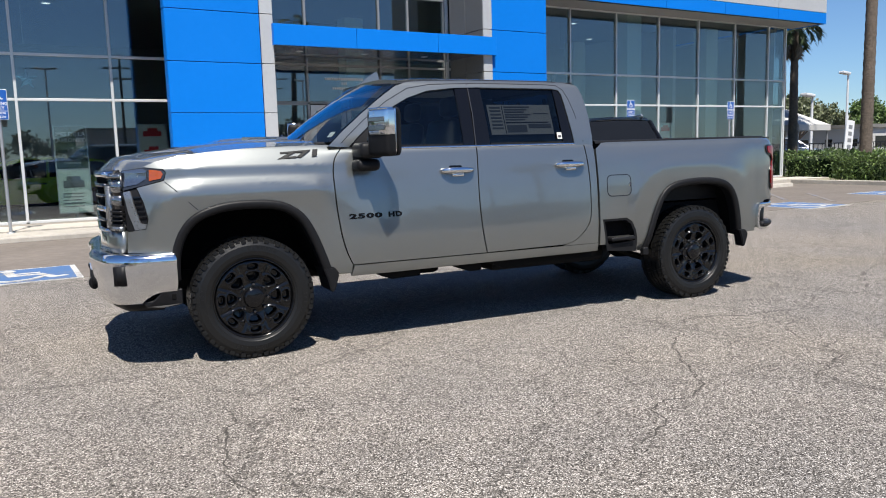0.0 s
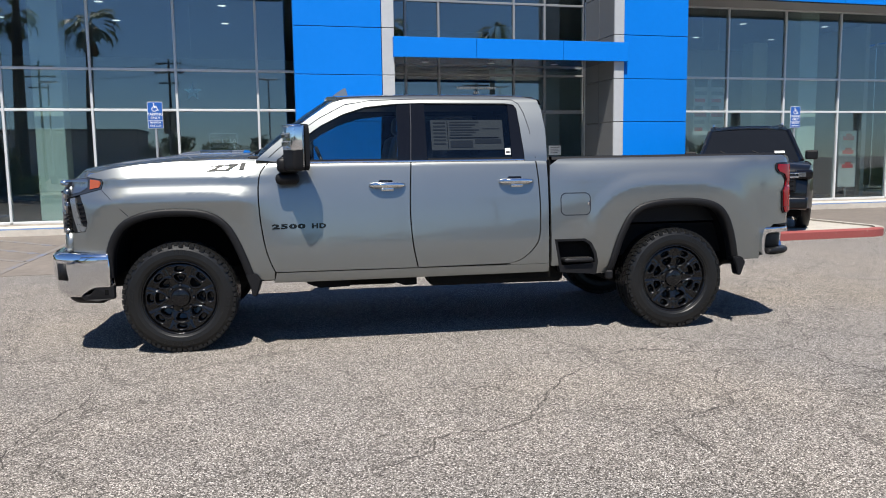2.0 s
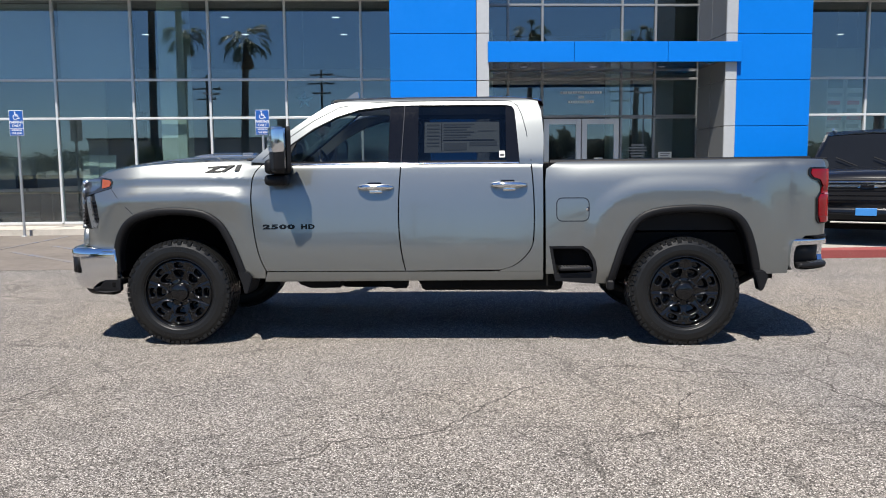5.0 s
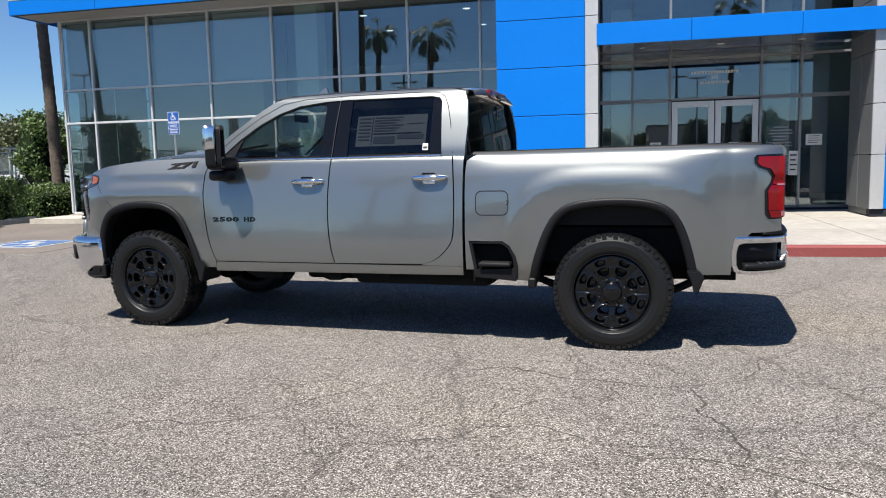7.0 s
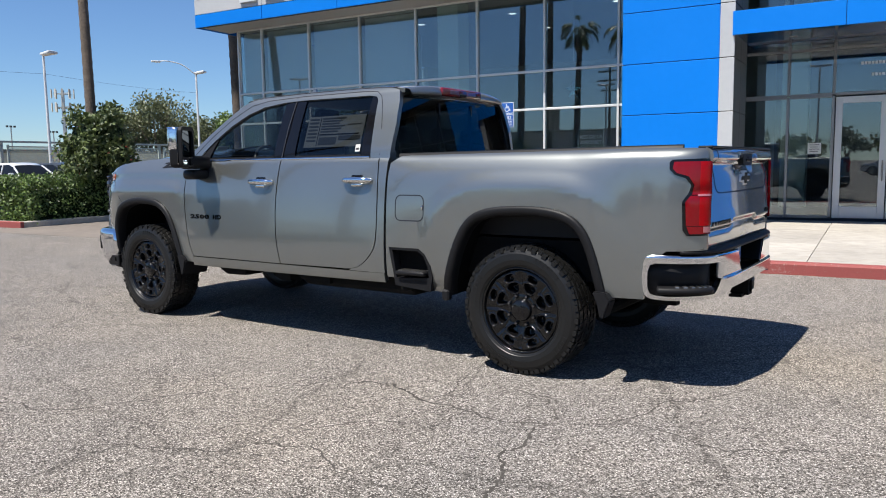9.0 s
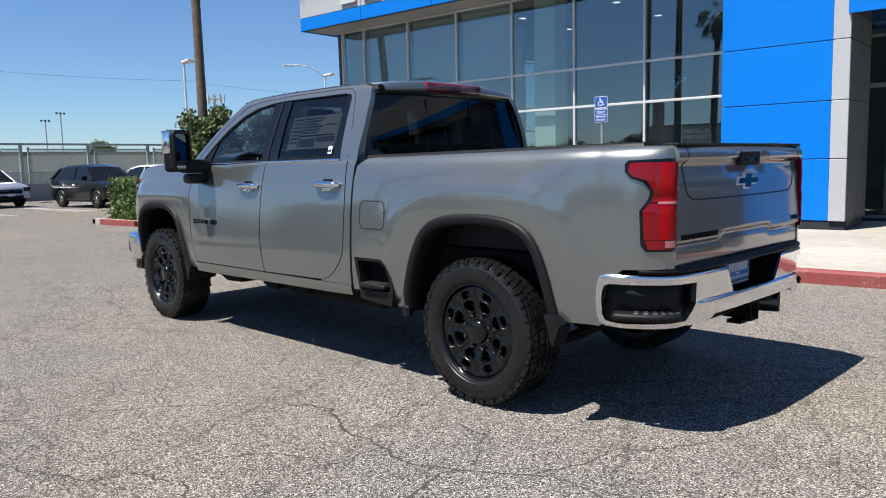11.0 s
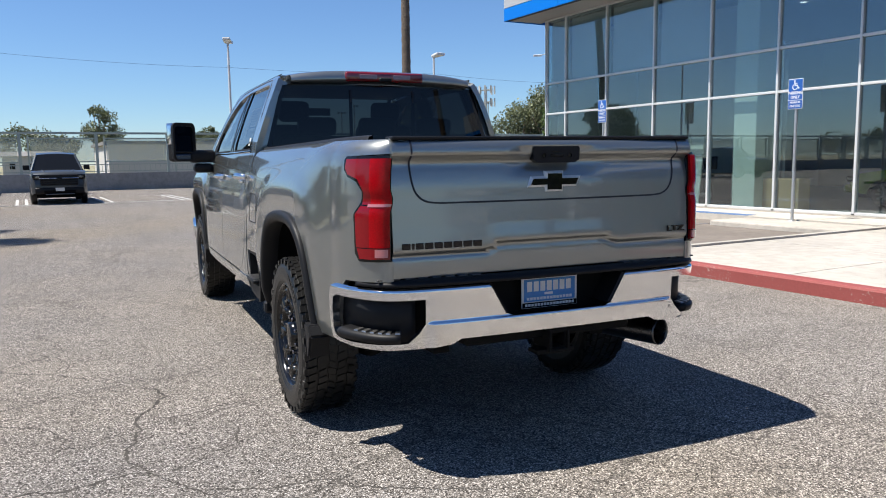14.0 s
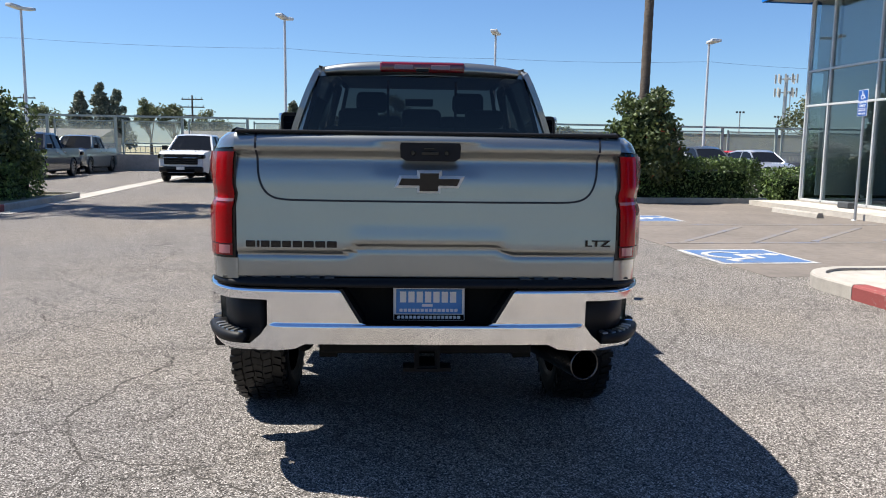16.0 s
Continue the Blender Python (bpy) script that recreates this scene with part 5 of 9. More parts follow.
    part("belt_moulding", bm, M["chrome"], truck, "bright chrome belt moulding", True)
    corner = shift(door_back, GAP) + [(2.80, 1.49), (2.925, 1.49), (2.925, 0.60), (2.58, 0.600)]
    sheet("cab_corner", corner, sk, 0.05, 0.03, M["paint"], truck, "silver-grey painted cab corner", flip=fl)
    sill = [(0.712, 0.518), (2.925, 0.530), (2.925, 0.597), (0.735, 0.597)]
    sheet("sill_panel", sill, lambda u, v, sk=sk: (sk(u, v)[0], sk(u, v)[1] + s * 0.006, v), 0.15, 0.02, M["paint"], truck, "silver-grey painted sill", 0.05, fl)
    # cab frame round the side windows
    frame_out = [(0.600, 1.470), (0.72, 1.575), (0.88, 1.700), (1.05, 1.822), (1.20, 1.920), (1.30, 1.953), (1.45, 1.968), (1.86, 1.978), (2.50, 1.976), (2.80, 1.965), (2.895, 1.940), (2.922, 1.86), (2.938, 1.68), (2.930, 1.434)]
    frame_in = [(2.746, 1.434), (2.742, 1.500), (2.712, 1.870), (2.690, 1.902), (2.62, 1.914), (1.90, 1.918), (1.70, 1.912), (1.46, 1.886), (1.28, 1.828), (1.10, 1.735), (0.95, 1.630), (0.83, 1.530), (0.755, 1.460)]
    sheet("cab_frame", frame_out[::-1] + frame_in[::-1], cab(s, 0.014), 0.05, 0.03, M["paint"], truck, "silver-grey painted pillar and roof rail", 0.04, fl)
    dark_line("door_seam", [(2.835, 1.46), (2.80, 1.70), (2.768, 1.83), (2.735, 1.905), (2.68, 1.942), (2.55, 1.950), (1.90, 1.952), (1.50, 1.938), (1.30, 1.905), (1.10, 1.800), (0.90, 1.660), (0.76, 1.545), (0.70, 1.49)], s, cab(s, 0.0145), 0.006)
    dark_line("roof_seam", [(1.23, 1.945), (1.45, 1.973), (1.86, 1.983), (2.5, 1.981), (2.86, 1.965)], s, cab(s, 0.0145), 0.006)
    # side glass and pillars
    pane_f = [(0.885, 1.462), (1.705, 1.462), (1.712, 1.905), (1.46, 1.880), (1.28, 1.822), (1.10, 1.729), (0.97, 1.635)]
    pane_r = [(1.942, 1.462), (2.640, 1.462), (2.640, 1.907), (1.942, 1.911)]
    sheet("front_window", pane_f, cab(s, -0.004), 0.2, 0.06, M["car_glass"], truck, "lightly tinted side window", 0.004, fl)
    sheet("rear_window", pane_r, cab(s, -0.004), 0.2, 0.06, M["car_glass_dark"], truck, "dark tinted side window", 0.004, fl)
    sheet("centre_pillar", [(1.705, 1.455), (1.942, 1.455), (1.942, 1.916), (1.712, 1.909)], cab(s, 0.004), 0.1, 0.05, M["trim_gloss"], truck, "gloss black pillar trim", 0.02, fl)
    dark_line("door_seam", [(1.808, 1.45), (1.822, 1.70), (1.832, 1.95)], s, cab(s, 0.016), 0.007)
    sheet("rear_pillar_trim", [(2.640, 1.455), (2.748, 1.460), (2.742, 1.50), (2.710, 1.872), (2.690, 1.904), (2.640, 1.911)], cab(s, 0.004), 0.1, 0.05, M["trim_gloss"], truck, "gloss black pillar trim", 0.02, fl)
    sheet("mirror_sail", [(0.755, 1.458), (0.885, 1.458), (0.970, 1.640), (0.83, 1.530)], cab(s, 0.004), 0.1, 0.05, M["plastic"], truck, "black plastic mirror base", 0.02, fl)
    seam("window_gasket", [(0.90, 1.460), (1.70, 1.460)], cab(s, 0.0), 0.018, M["plastic"], truck, 1 if s < 0 else -1, 0.004)
    seam("window_gasket", [(1.95, 1.460), (2.64, 1.460)], cab(s, 0.0), 0.018, M["plastic"], truck, 1 if s < 0 else -1, 0.004)
    # bed side with its cut-outs
    bed = ([(2.948, 0.575), (2.943, 1.30), (2.952, 1.40), (3.03, 1.447), (3.10, 1.452), (4.0, 1.456), (4.80, 1.462), (5.10, 1.458), (5.232, 1.452)]
           + [(5.243, 1.40), TAIL[0]] + [(TAIL[11][0], TAIL[11][1])] + [TAIL[i] for i in (10, 9, 8, 7, 6, 5, 4, 3)] + [TAIL[2]]
           + [(5.243, 0.868), (5.10, 0.866), (4.93, 0.860), (4.86, 0.78), (4.835, 0.66), (4.830, 0.565), (4.63, 0.565)] + arch_r[::-1][1:]
           + [(3.335, 0.495), (3.350, 0.60), (3.335, 0.68), (3.29, 0.76), (3.235, 0.795), (2.972, 0.795), (3.012, 0.575)])
    sheet("bed_side", bed, sk, 0.045, 0.03, M["paint"], truck, "silver-grey painted cargo bed side", flip=fl)
    fuel = []
    for cx, cz, a0 in ((3.235, 1.125, 0), (3.075, 1.125, 90), (3.075, 1.035, 180), (3.235, 1.035, 270)):
        fuel += [(cx + 0.045 * math.cos(radians(a0 + 18 * k)), cz + 0.045 * math.sin(radians(a0 + 18 * k))) for k in range(6)]
    if s < 0:
        dark_line("fuel_door_seam", fuel + fuel[:1], s, sk, 0.008)
        part("fuel_door_notch", boxes((3.264, 3.288, -width(3.27, 1.08) - 0.003, -width(3.27, 1.08) + 0.01, 1.062, 1.104, 0.008, 2)), M["joint"], truck, "dark finger notch of the fuel door")
        part("fuel_door_latch", boxes((3.258, 3.272, -width(3.27, 1.08) - 0.006, -width(3.27, 1.08) + 0.01, 1.070, 1.096, 0.004, 1)), M["chrome"], truck)
    # rear lamps
    pinch = lambda v: 0.012 * math.exp(-((v - 1.205) / 0.030) ** 2)
    surf_l = lambda u, v, sk=sk: (sk(u, v)[0], sk(u, v)[1] + s * (0.010 - pinch(v)), v)
    lamp = sheet("rear_lamp", TAIL, surf_l, 0.03, 0.03, M["trim_gloss"], truck, "red rear lamp in a black bezel", 0.05, fl)
    up = lambda k: (lambda u, v: (sk(u, v)[0] + k * max(0.0, min(1.0, (u - 4.9) / 0.3)), sk(u, v)[1] + s * (k + 0.002 - pinch(v)), v))
    top_lens = [(4.957, 1.382), (5.238, 1.382), (5.238, 1.189), (5.048, 1.189), (5.062, 1.245), (5.030, 1.294), (4.970, 1.314), (4.952, 1.34)]
    low_lens = [(5.042, 1.187), (5.238, 1.187), (5.238, 1.010), (5.022, 1.010), (5.016, 1.15)]
    for shape in (inset(top_lens, 0.002), inset(low_lens, 0.002)):
        sheet("lamp_lens", clip_at(shape, 5.100, False), up(0.014), 0.03, 0.03, M["lens_red"], lamp, "deep red side lens", 0.02, fl)
        sheet("lamp_lens", clip_at(shape, 5.100, True), up(0.014), 0.03, 0.03, M["lens_bright"], lamp, "glossy bright red rear lens", 0.02, fl)
    sheet("lamp_lens", [(5.026, 1.008), (5.236, 1.008), (5.236, 0.964), (5.042, 0.964)], up(0.013), 0.03, 0.03, M["lens_red"], lamp, "glossy red lens", 0.02, fl)
    sheet("reverse_lens", [(5.135, 1.006), (5.222, 1.006), (5.222, 0.972), (5.135, 0.972)], up(0.015), 0.03, 0.03, M["lens_rev"], lamp, "pale reversing lens", 0.02, fl)
    sheet("lamp_strip", [(5.085, 1.194), (5.236, 1.194), (5.236, 1.182), (5.085, 1.182)], up(0.016), 0.03, 0.01, M["lens_rev"], lamp, "pale light strip", 0.02, fl)
    # step recess behind the cab
    step_out = [(3.022, 0.520), (2.972, 0.795), (3.235, 0.795), (3.29, 0.76), (3.335, 0.68), (3.350, 0.60), (3.335, 0.495)]
    step_in = [(3.036, 0.575), (2.998, 0.776), (3.226, 0.776), (3.275, 0.743), (3.312, 0.668), (3.322, 0.590)]
    part("step_recess", extrude_outline(bmesh.new(), step_out, lambda u, v, w: (u, s * (0.93 - w), v), 0.12), M["liner"], truck, "black step recess")
    ring = step_out + [step_out[0]] + [step_in[0]] + step_in[::-1]
    sheet("step_surround", ring, lambda u, v: (u, s * (0.996 + 0.004), v), 0.3, 0.3, M["plastic"], truck, "black plastic step surround", 0.07, fl)
    part("step_pad", boxes((3.05, 3.30, *sorted((s * 0.90, s * 1.035)), 0.602, 0.632, 0.01, 2)), M["plastic"], truck, "black step pad", True)
    bm = bmesh.new()
    for k in range(9):
        box(bm, 3.07 + 0.025 * k, 3.083 + 0.025 * k, *sorted((s * 0.95, s * 1.032)), 0.632, 0.637)
    part("step_tread", bm, M["steel"], truck, "worn metal tread strips")
    # arches and mud flaps
    wheel_arch(arch_f, s, "front")
    wheel_arch(arch_r, s, "rear")
    for x0, z0, z1, wide in ((0.530, 0.42, 0.60, 0.27), (4.585, 0.44, 0.60, 0.10)):
        out = [(x0 - 0.035, z1), (x0 + 0.05, z1), (x0 + 0.085, z1 - 0.05), (x0 + 0.065, z0 + 0.06), (x0 + 0.045, z0), (x0 + 0.015, z0), (x0 + 0.0, z0 + 0.08)]
        bm = extrude_outline(bmesh.new(), out, lambda u, v, w: (u, s * (1.015 - w), v), wide)
        bmesh.ops.bevel(bm, geom=bm.edges[:], offset=0.008, segments=2, affect="EDGES")
        part("mud_flap", bm, M["plastic"], truck, "black moulded mud flap")
    part("arch_foot", boxes((3.425, 3.485, *sorted((s * 0.94, s * 1.0)), 0.445, 0.52, 0.012, 1)), M["plastic"], truck)
    # towing mirror
    mi = empty("mirror_mount")
    mi.name = "side_mirror"
    mi.parent = truck
    hub = Vector((0.905, s * 1.215, 1.555))
    mi.matrix_local = Matrix.Translation(hub) @ Matrix.Rotation(radians(25 * -s), 4, "Z") @ Matrix.Diagonal((0.88, 0.78, 1.12, 1)) @ Matrix.Translation(-hub)
    bm = boxes((0.845, 0.965, *sorted((s * 1.085, s * 1.355)), 1.405, 1.700, 0.035, 3))
    part("mirror_housing", bm, M["plastic"], mi, "black mirror housing", True)
    bm = boxes((0.834, 0.885, *sorted((s * 1.12, s * 1.352)), 1.535, 1.706, 0.024, 3), (0.845, 0.940, *sorted((s * 1.320, s * 1.358)), 1.535, 1.703, 0.017, 3))
    part("mirror_cap", bm, M["chrome"], mi, "chrome mirror cap", True)
    part("turn_lamp", boxes((0.826, 0.84, *sorted((s * 1.13, s * 1.33)), 1.565, 1.60, 0.006, 1), (0.826, 0.84, *sorted((s * 1.13, s * 1.33)), 1.62, 1.65, 0.006, 1)), M["lens_clear"], mi, "clear mirror lamp")
    part("mirror_edge", boxes((0.932, 0.953, *sorted((s * 1.330, s * 1.358)), 1.43, 1.704, 0.012, 2)), M["chrome"], mi, "bright mirror edge", True)
    part("mirror_edge", boxes((0.835, 0.925, *sorted((s * 1.12, s * 1.345)), 1.694, 1.708, 0.006, 2)), M["chrome"], mi, "bright mirror edge", True)
    rim_o = round_rect(s * 1.224, 1.5595, 0.140, 0.152, 0.048)
    rim_i = round_rect(s * 1.224, 1.5535, 0.114, 0.130, 0.032)
    sheet("mirror_frame", rim_o + [rim_o[0]] + [rim_i[0]] + rim_i[::-1], lambda y, z: (0.990, y, z), 0.2, 0.2, M["plastic"], mi, "black rim round the mirror glass", 0.034)
    part("mirror_bar", boxes((0.960, 0.986, *sorted((s * 1.108, s * 1.340)), 1.473, 1.486, 0.004, 1)), M["plastic"], mi, "black bar between the mirror glasses")
    for z0, z1, lab in ((1.486, 1.683, "mirror glass"), (1.424, 1.473, "wide-angle mirror glass")):
        part("mirror_glass", boxes((-0.003, 0.003, -0.114, 0.114, z0, z1)), M["mirror"], mi, lab).matrix_local = pose(0.9735, s * 1.222, 0, 0, 0, -s * 4)
    bm = boxes((0.77, 0.945, *sorted((s * 0.92, s * 1.15)), 1.375, 1.49, 0.035, 3), (0.755, 0.935, *sorted((s * 0.94, s * 1.11)), 1.285, 1.372, 0.035, 3))
    part("mirror_arm", bm, M["plastic"], truck, "black mirror arm", True)

lettering("model_badge", "2500", 0.058, pose(0.838, -0.9990, 0.958, -4, 0, 0.0), M["trim_gloss"], truck, 0.008, 0.0032, 1.0, 1.15, (0.258, 0.040))
lettering("model_badge", "HD", 0.058, pose(1.07, -0.9990, 0.958, -4, 0, 0.0), M["trim_gloss"], truck, 0.008, 0.0032, 1.0, 1.15, (0.11, 0.040))
lettering("trim_badge", "Z71", 0.072, Matrix.Translation((0.374, -0.911, 1.420)) @ Matrix(((1, 0, 0.32, 0), (0, 1, 0.57, 0), (0.06, 0, 1, 0), (0, 0, 0, 1))), M["plastic"], truck, 0.010, 0.0036, 1.0, 1.02, (0.285, 0.050))


# hood, cowl, roof, windscreen, rear glass
def hood(u, v):
    xf = -0.905 + 0.205 * (abs(v) / 0.86) ** 2.4
    x = xf + (0.555 - xf) * u
    edge = 1.478 - 0.112 * max(0.0, (0.25 - x) / 0.95) ** 1.7
    mid = 1.545 - 0.100 * max(0.0, (0.35 - x) / 1.1) ** 2.0
    k = abs(v) / 0.87
    z = edge + (mid - edge) * (1 - k ** 2.4)
    z -= 0.016 * (1 - ease(0.03, 0.10, abs(abs(v) - 0.50))) * ease(-0.75, -0.3, x)
    z -= 0.065 * (1 - ease(0.0, 0.085, u)) ** 2
    return (x, v, z)


sheet("hood", [(0.0, -0.865), (1.0, -0.865), (1.0, 0.865), (0.0, 0.865)], hood, 0.03, 0.04, M["paint"], truck, "silver-grey painted hood", 0.04)
scoop = lambda u, v: (hood(u, v)[0], v, hood(u, v)[2] + 0.022 * ease(0, 0.10, 0.36 - abs(v)) * ease(0.52, 0.60, u))
sheet("hood_scoop", [(0.52, -0.36), (0.93, -0.36), (0.93, 0.36), (0.52, 0.36)], scoop, 0.03, 0.03, M["paint"], truck, "raised hood scoop", 0.02)
for y in (-0.3225, 0.3225):
    part("scoop_badge", boxes((0.10, 0.36, y - 0.007, y + 0.007, 1.535, 1.562, 0.003, 1)), M["chrome"], truck, "bright strip badge")
part("cowl_panel", boxes((0.53, 0.62, -0.80, 0.80, 1.44, 1.505, 0.012, 1)), M["plastic"], truck, "black cowl grille")


def screen(t, v):
    half = 0.815 + (0.665 - 0.815) * t
    y = v * half
    x0, x1 = 0.50 + 0.15 * v * v, 1.14 + 0.11 * v * v
    return (x0 + (x1 - x0) * t, y, 1.503 + (1.985 - 0.035 * v * v - 1.503) * t + 0.018 * math.sin(math.pi * t))


sheet("windscreen", [(0.0, -1.0), (1.0, -1.0), (1.0, 1.0), (0.0, 1.0)], screen, 0.1, 0.1, M["windscreen"], truck, "clear curved windscreen", 0.005)
seam("screen_edge", [(0.0, -0.985), (1.0, -0.985)], screen, 0.05, M["trim_gloss"], truck)
seam("screen_edge", [(0.0, 0.985), (1.0, 0.985)], screen, 0.05, M["trim_gloss"], truck)
for y in (-0.35, 0.35):
    bm = tube(bmesh.new(), [(0.52, y - 0.1, 1.515), (0.60, y + 0.1, 1.565), (0.66, y + 0.38, 1.60)], 0.010, 6)
    part("wiper", bm, M["plastic"], truck, "black windscreen wiper")


def roof(x, y):
    k = min(1.0, abs(y) / 0.705)
    front, back = max(0.0, (1.62 - x) / 0.5), max(0.0, (x - 2.55) / 0.38)
    return (x, y, 1.976 + 0.046 * (1 - k ** 3.4) - 0.040 * front ** 2 * (1 - 0.6 * k) - 0.030 * back ** 2)


sheet("roof", [(1.245, -0.69), (2.905, -0.69), (2.905, 0.69), (1.245, 0.69), (1.16, 0.40), (1.135, 0.0), (1.16, -0.40)], roof, 0.06, 0.04, M["paint"], truck, "silver-grey painted roof", 0.03)
bm = extrude_outline(bmesh.new(), [(1.19, -0.01), (1.25, 0.040), (1.315, 0.082), (1.33, 0.080), (1.345, 0.02), (1.42, -0.01)], lambda u, v, w: (1.28 + (u - 1.28) * 1.15, -0.02 + w + (0.02 - w) * 0.5 * v / 0.07, 2.012 + v * 1.15), 0.04)
part("roof_antenna", bm, M["paint"], truck, "silver-grey fin antenna")


def back_wall(y, z):
    t = (z - 1.40) / 0.55
    return (2.938 - 0.055 * max(0.0, t) ** 1.4 - 0.02 * (y / 0.8) ** 2, y, z)


half = lambda z: 0.91 - 0.215 * (z - 1.44) / 0.5
outer = [(-half(1.40), 1.40), (half(1.40), 1.40), (half(1.90) + 0.01, 1.90), (0.665, 1.945), (0.60, 1.975), (-0.60, 1.975), (-0.665, 1.945), (-half(1.90) - 0.01, 1.90)]
glass_o = [(-0.830, 1.455), (0.830, 1.455), (0.705, 1.893), (0.63, 1.906), (-0.63, 1.906), (-0.705, 1.893)]
ring = outer + [outer[0]] + [glass_o[0]] + glass_o[::-1]
sheet("cab_back", ring, back_wall, 0.08, 0.04, M["paint"], truck, "silver-grey painted cab back", 0.03)
sheet("back_window", glass_o, lambda y, z: (back_wall(y, z)[0] + 0.002, y, z), 0.1, 0.08, M["back_glass"], truck, "dark tinted back window", 0.004)
for y in (-0.235, 0.235):
    part("window_divider", boxes((2.875, 2.905, y - 0.008, y + 0.008, 1.47, 1.87)), M["joint"], truck)
seam("window_gasket", [glass_o[0], glass_o[1]], back_wall, 0.03, M["trim_gloss"], truck, 1, 0.006)
seam("window_gasket", [glass_o[1], glass_o[2]], back_wall, 0.03, M["trim_gloss"], truck, 1, 0.006)
seam("window_gasket", [glass_o[0], glass_o[5]], back_wall, 0.03, M["trim_gloss"], truck, 1, 0.006)
bm = bmesh.new()
rows = []
for k in range(17):
    y = -0.665 + 1.33 * k / 16
    d = 0.012 * (abs(y) / 0.66) ** 3
    rows.append([bm.verts.new(p) for p in ((2.80, y, 2.010 - 0.042 * (abs(y) / 0.68) ** 3.4), (2.90, y, 2.002 - 0.046 * (abs(y) / 0.68) ** 3.4), (2.947 - d, y, 1.990 - 0.046 * (abs(y) / 0.68) ** 3.4), (2.966 - d, y, 1.938 - 0.030 * (abs(y) / 0.68) ** 3.4), (2.955 - d, y, 1.926 - 0.026 * abs(y)), (2.885, y, 1.912 - 0.02 * abs(y)))])
for a, b in zip(rows, rows[1:]):
    for j in range(5):
        bm.faces.new((a[j], b[j], b[j + 1], a[j + 1]))
bmesh.ops.recalc_face_normals(bm, faces=bm.faces)
part("roof_spoiler", bm, M["paint"], truck, "silver-grey roof edge spoiler", True)
stop = part("high_brake_lamp", boxes((2.93, 2.974, -0.29, 0.29, 1.922, 1.990, 0.014, 2)), M["lens_dark"], truck, "dark red high brake lamp", True)
for y in (-0.125, 0.125):
    part("cargo_lens", boxes((2.968, 2.977, y - 0.065, y + 0.065, 1.940, 1.972, 0.003, 1)), M["lens_dim"], stop, "dim cargo lamp lens")
part("camera_pod", boxes((2.965, 2.985, -0.045, 0.045, 1.925, 1.95, 0.006, 1)), M["plastic"], stop)

# bed box, rails, tailgate
part("bed_liner", boxes((2.98, 5.12, -0.80, 0.80, 0.90, 0.95), (2.98, 3.02, -0.82, 0.82, 0.95, 1.445), (3.02, 4.98, -0.82, -0.79, 0.95, 1.445), (3.02, 4.98, 0.79, 0.82, 0.95, 1.445)), M["plastic"], truck, "black sprayed bed liner")
for s in (-1, 1):
    bm = bmesh.new()
    path = [(2.985 + 0.09 * i) for i in range(22)] + [4.97, 5.03]
    rows = []
    for x in path:
        w = width(min(x, CORNER_U), 1.462) - (0.158 * (1 - math.sqrt(max(0, 1 - ((x - CORNER_U) / 0.376) ** 2))) if x > CORNER_U else 0)
        zt = 1.454 + 0.010 * (x - 3) / 2
        rows.append([bm.verts.new((x, s * yy, z)) for yy, z in ((w - 0.004, zt - 0.012), (w - 0.010, zt + 0.008), (w - 0.028, zt + 0.016), (0.80, zt + 0.016), (0.795, zt - 0.03))])
    for a, b in zip(rows, rows[1:]):
        for j in range(4):
            bm.faces.new((a[j], b[j], b[j + 1], a[j + 1]))
    bmesh.ops.recalc_face_normals(bm, faces=bm.faces)
    part("bed_rail_cap", bm, M["plastic"], truck, "black plastic bed rail cap", True)

GATE_X = fine_table([(0.84, -0.018), (0.88, -0.011), (0.93, -0.010), (0.955, -0.012), (0.966, -0.015), (0.974, -0.012), (0.984, -0.001), (0.992, 0.002), (1.01, 0.002), (1.10, -0.004), (1.20, -0.009), (1.27, -0.012), (1.315, -0.018), (1.345, -0.025), (1.362, -0.025), (1.376, -0.010), (1.390, 0.009), (1.402, 0.013), (1.42, 0.011), (1.438, 0.004), (1.452, -0.008), (1.462, -0.03)], 3)


def gate(y, z):
    rise = 0.030 * (1 - ease(0.27, 0.345, abs(y)))
    zz = z - rise * (1 - ease(1.02, 1.10, z)) * ease(0.88, 0.94, z)
    x = 5.195 + (GATE_X(zz) if z < 1.1 else GATE_X(z))
    dip = 0.012 * (1 - ease(0.14, 0.26, abs(y))) * ease(1.28, 1.34, z) * (1 - ease(1.41, 1.44, z))
    return (x - 0.014 * (abs(y) / 0.75) ** 2 - dip, y, z)


gt = sheet("tailgate", [(-0.774, 0.878), (0.774, 0.878), (0.777, 1.40), (0.775, 1.462), (-0.775, 1.462), (-0.777, 1.40)], gate, 0.035, 0.012, M["paint"], truck, "silver-grey painted tailgate with an inner step gate", 0.06)
inner = [(-0.692, 1.458), (-0.691, 1.40), (-0.689, 1.33), (-0.682, 1.275), (-0.664, 1.230), (-0.630, 1.202), (-0.575, 1.191), (-0.45, 1.189), (-0.20, 1.188)]
inner += [(-y, z) for y, z in inner[::-1]]
seam("inner_gate_seam", [(p.x, p.y) for p in smooth_path([(a, b, 0) for a, b in inner], 4)], gate, 0.008, M["joint"], gt, 1, 0.002)
part("gate_top_cap", boxes((5.10, 5.185, -0.772, 0.772, 1.455, 1.470, 0.006, 2)), M["plastic"], gt, "black tailgate cap")
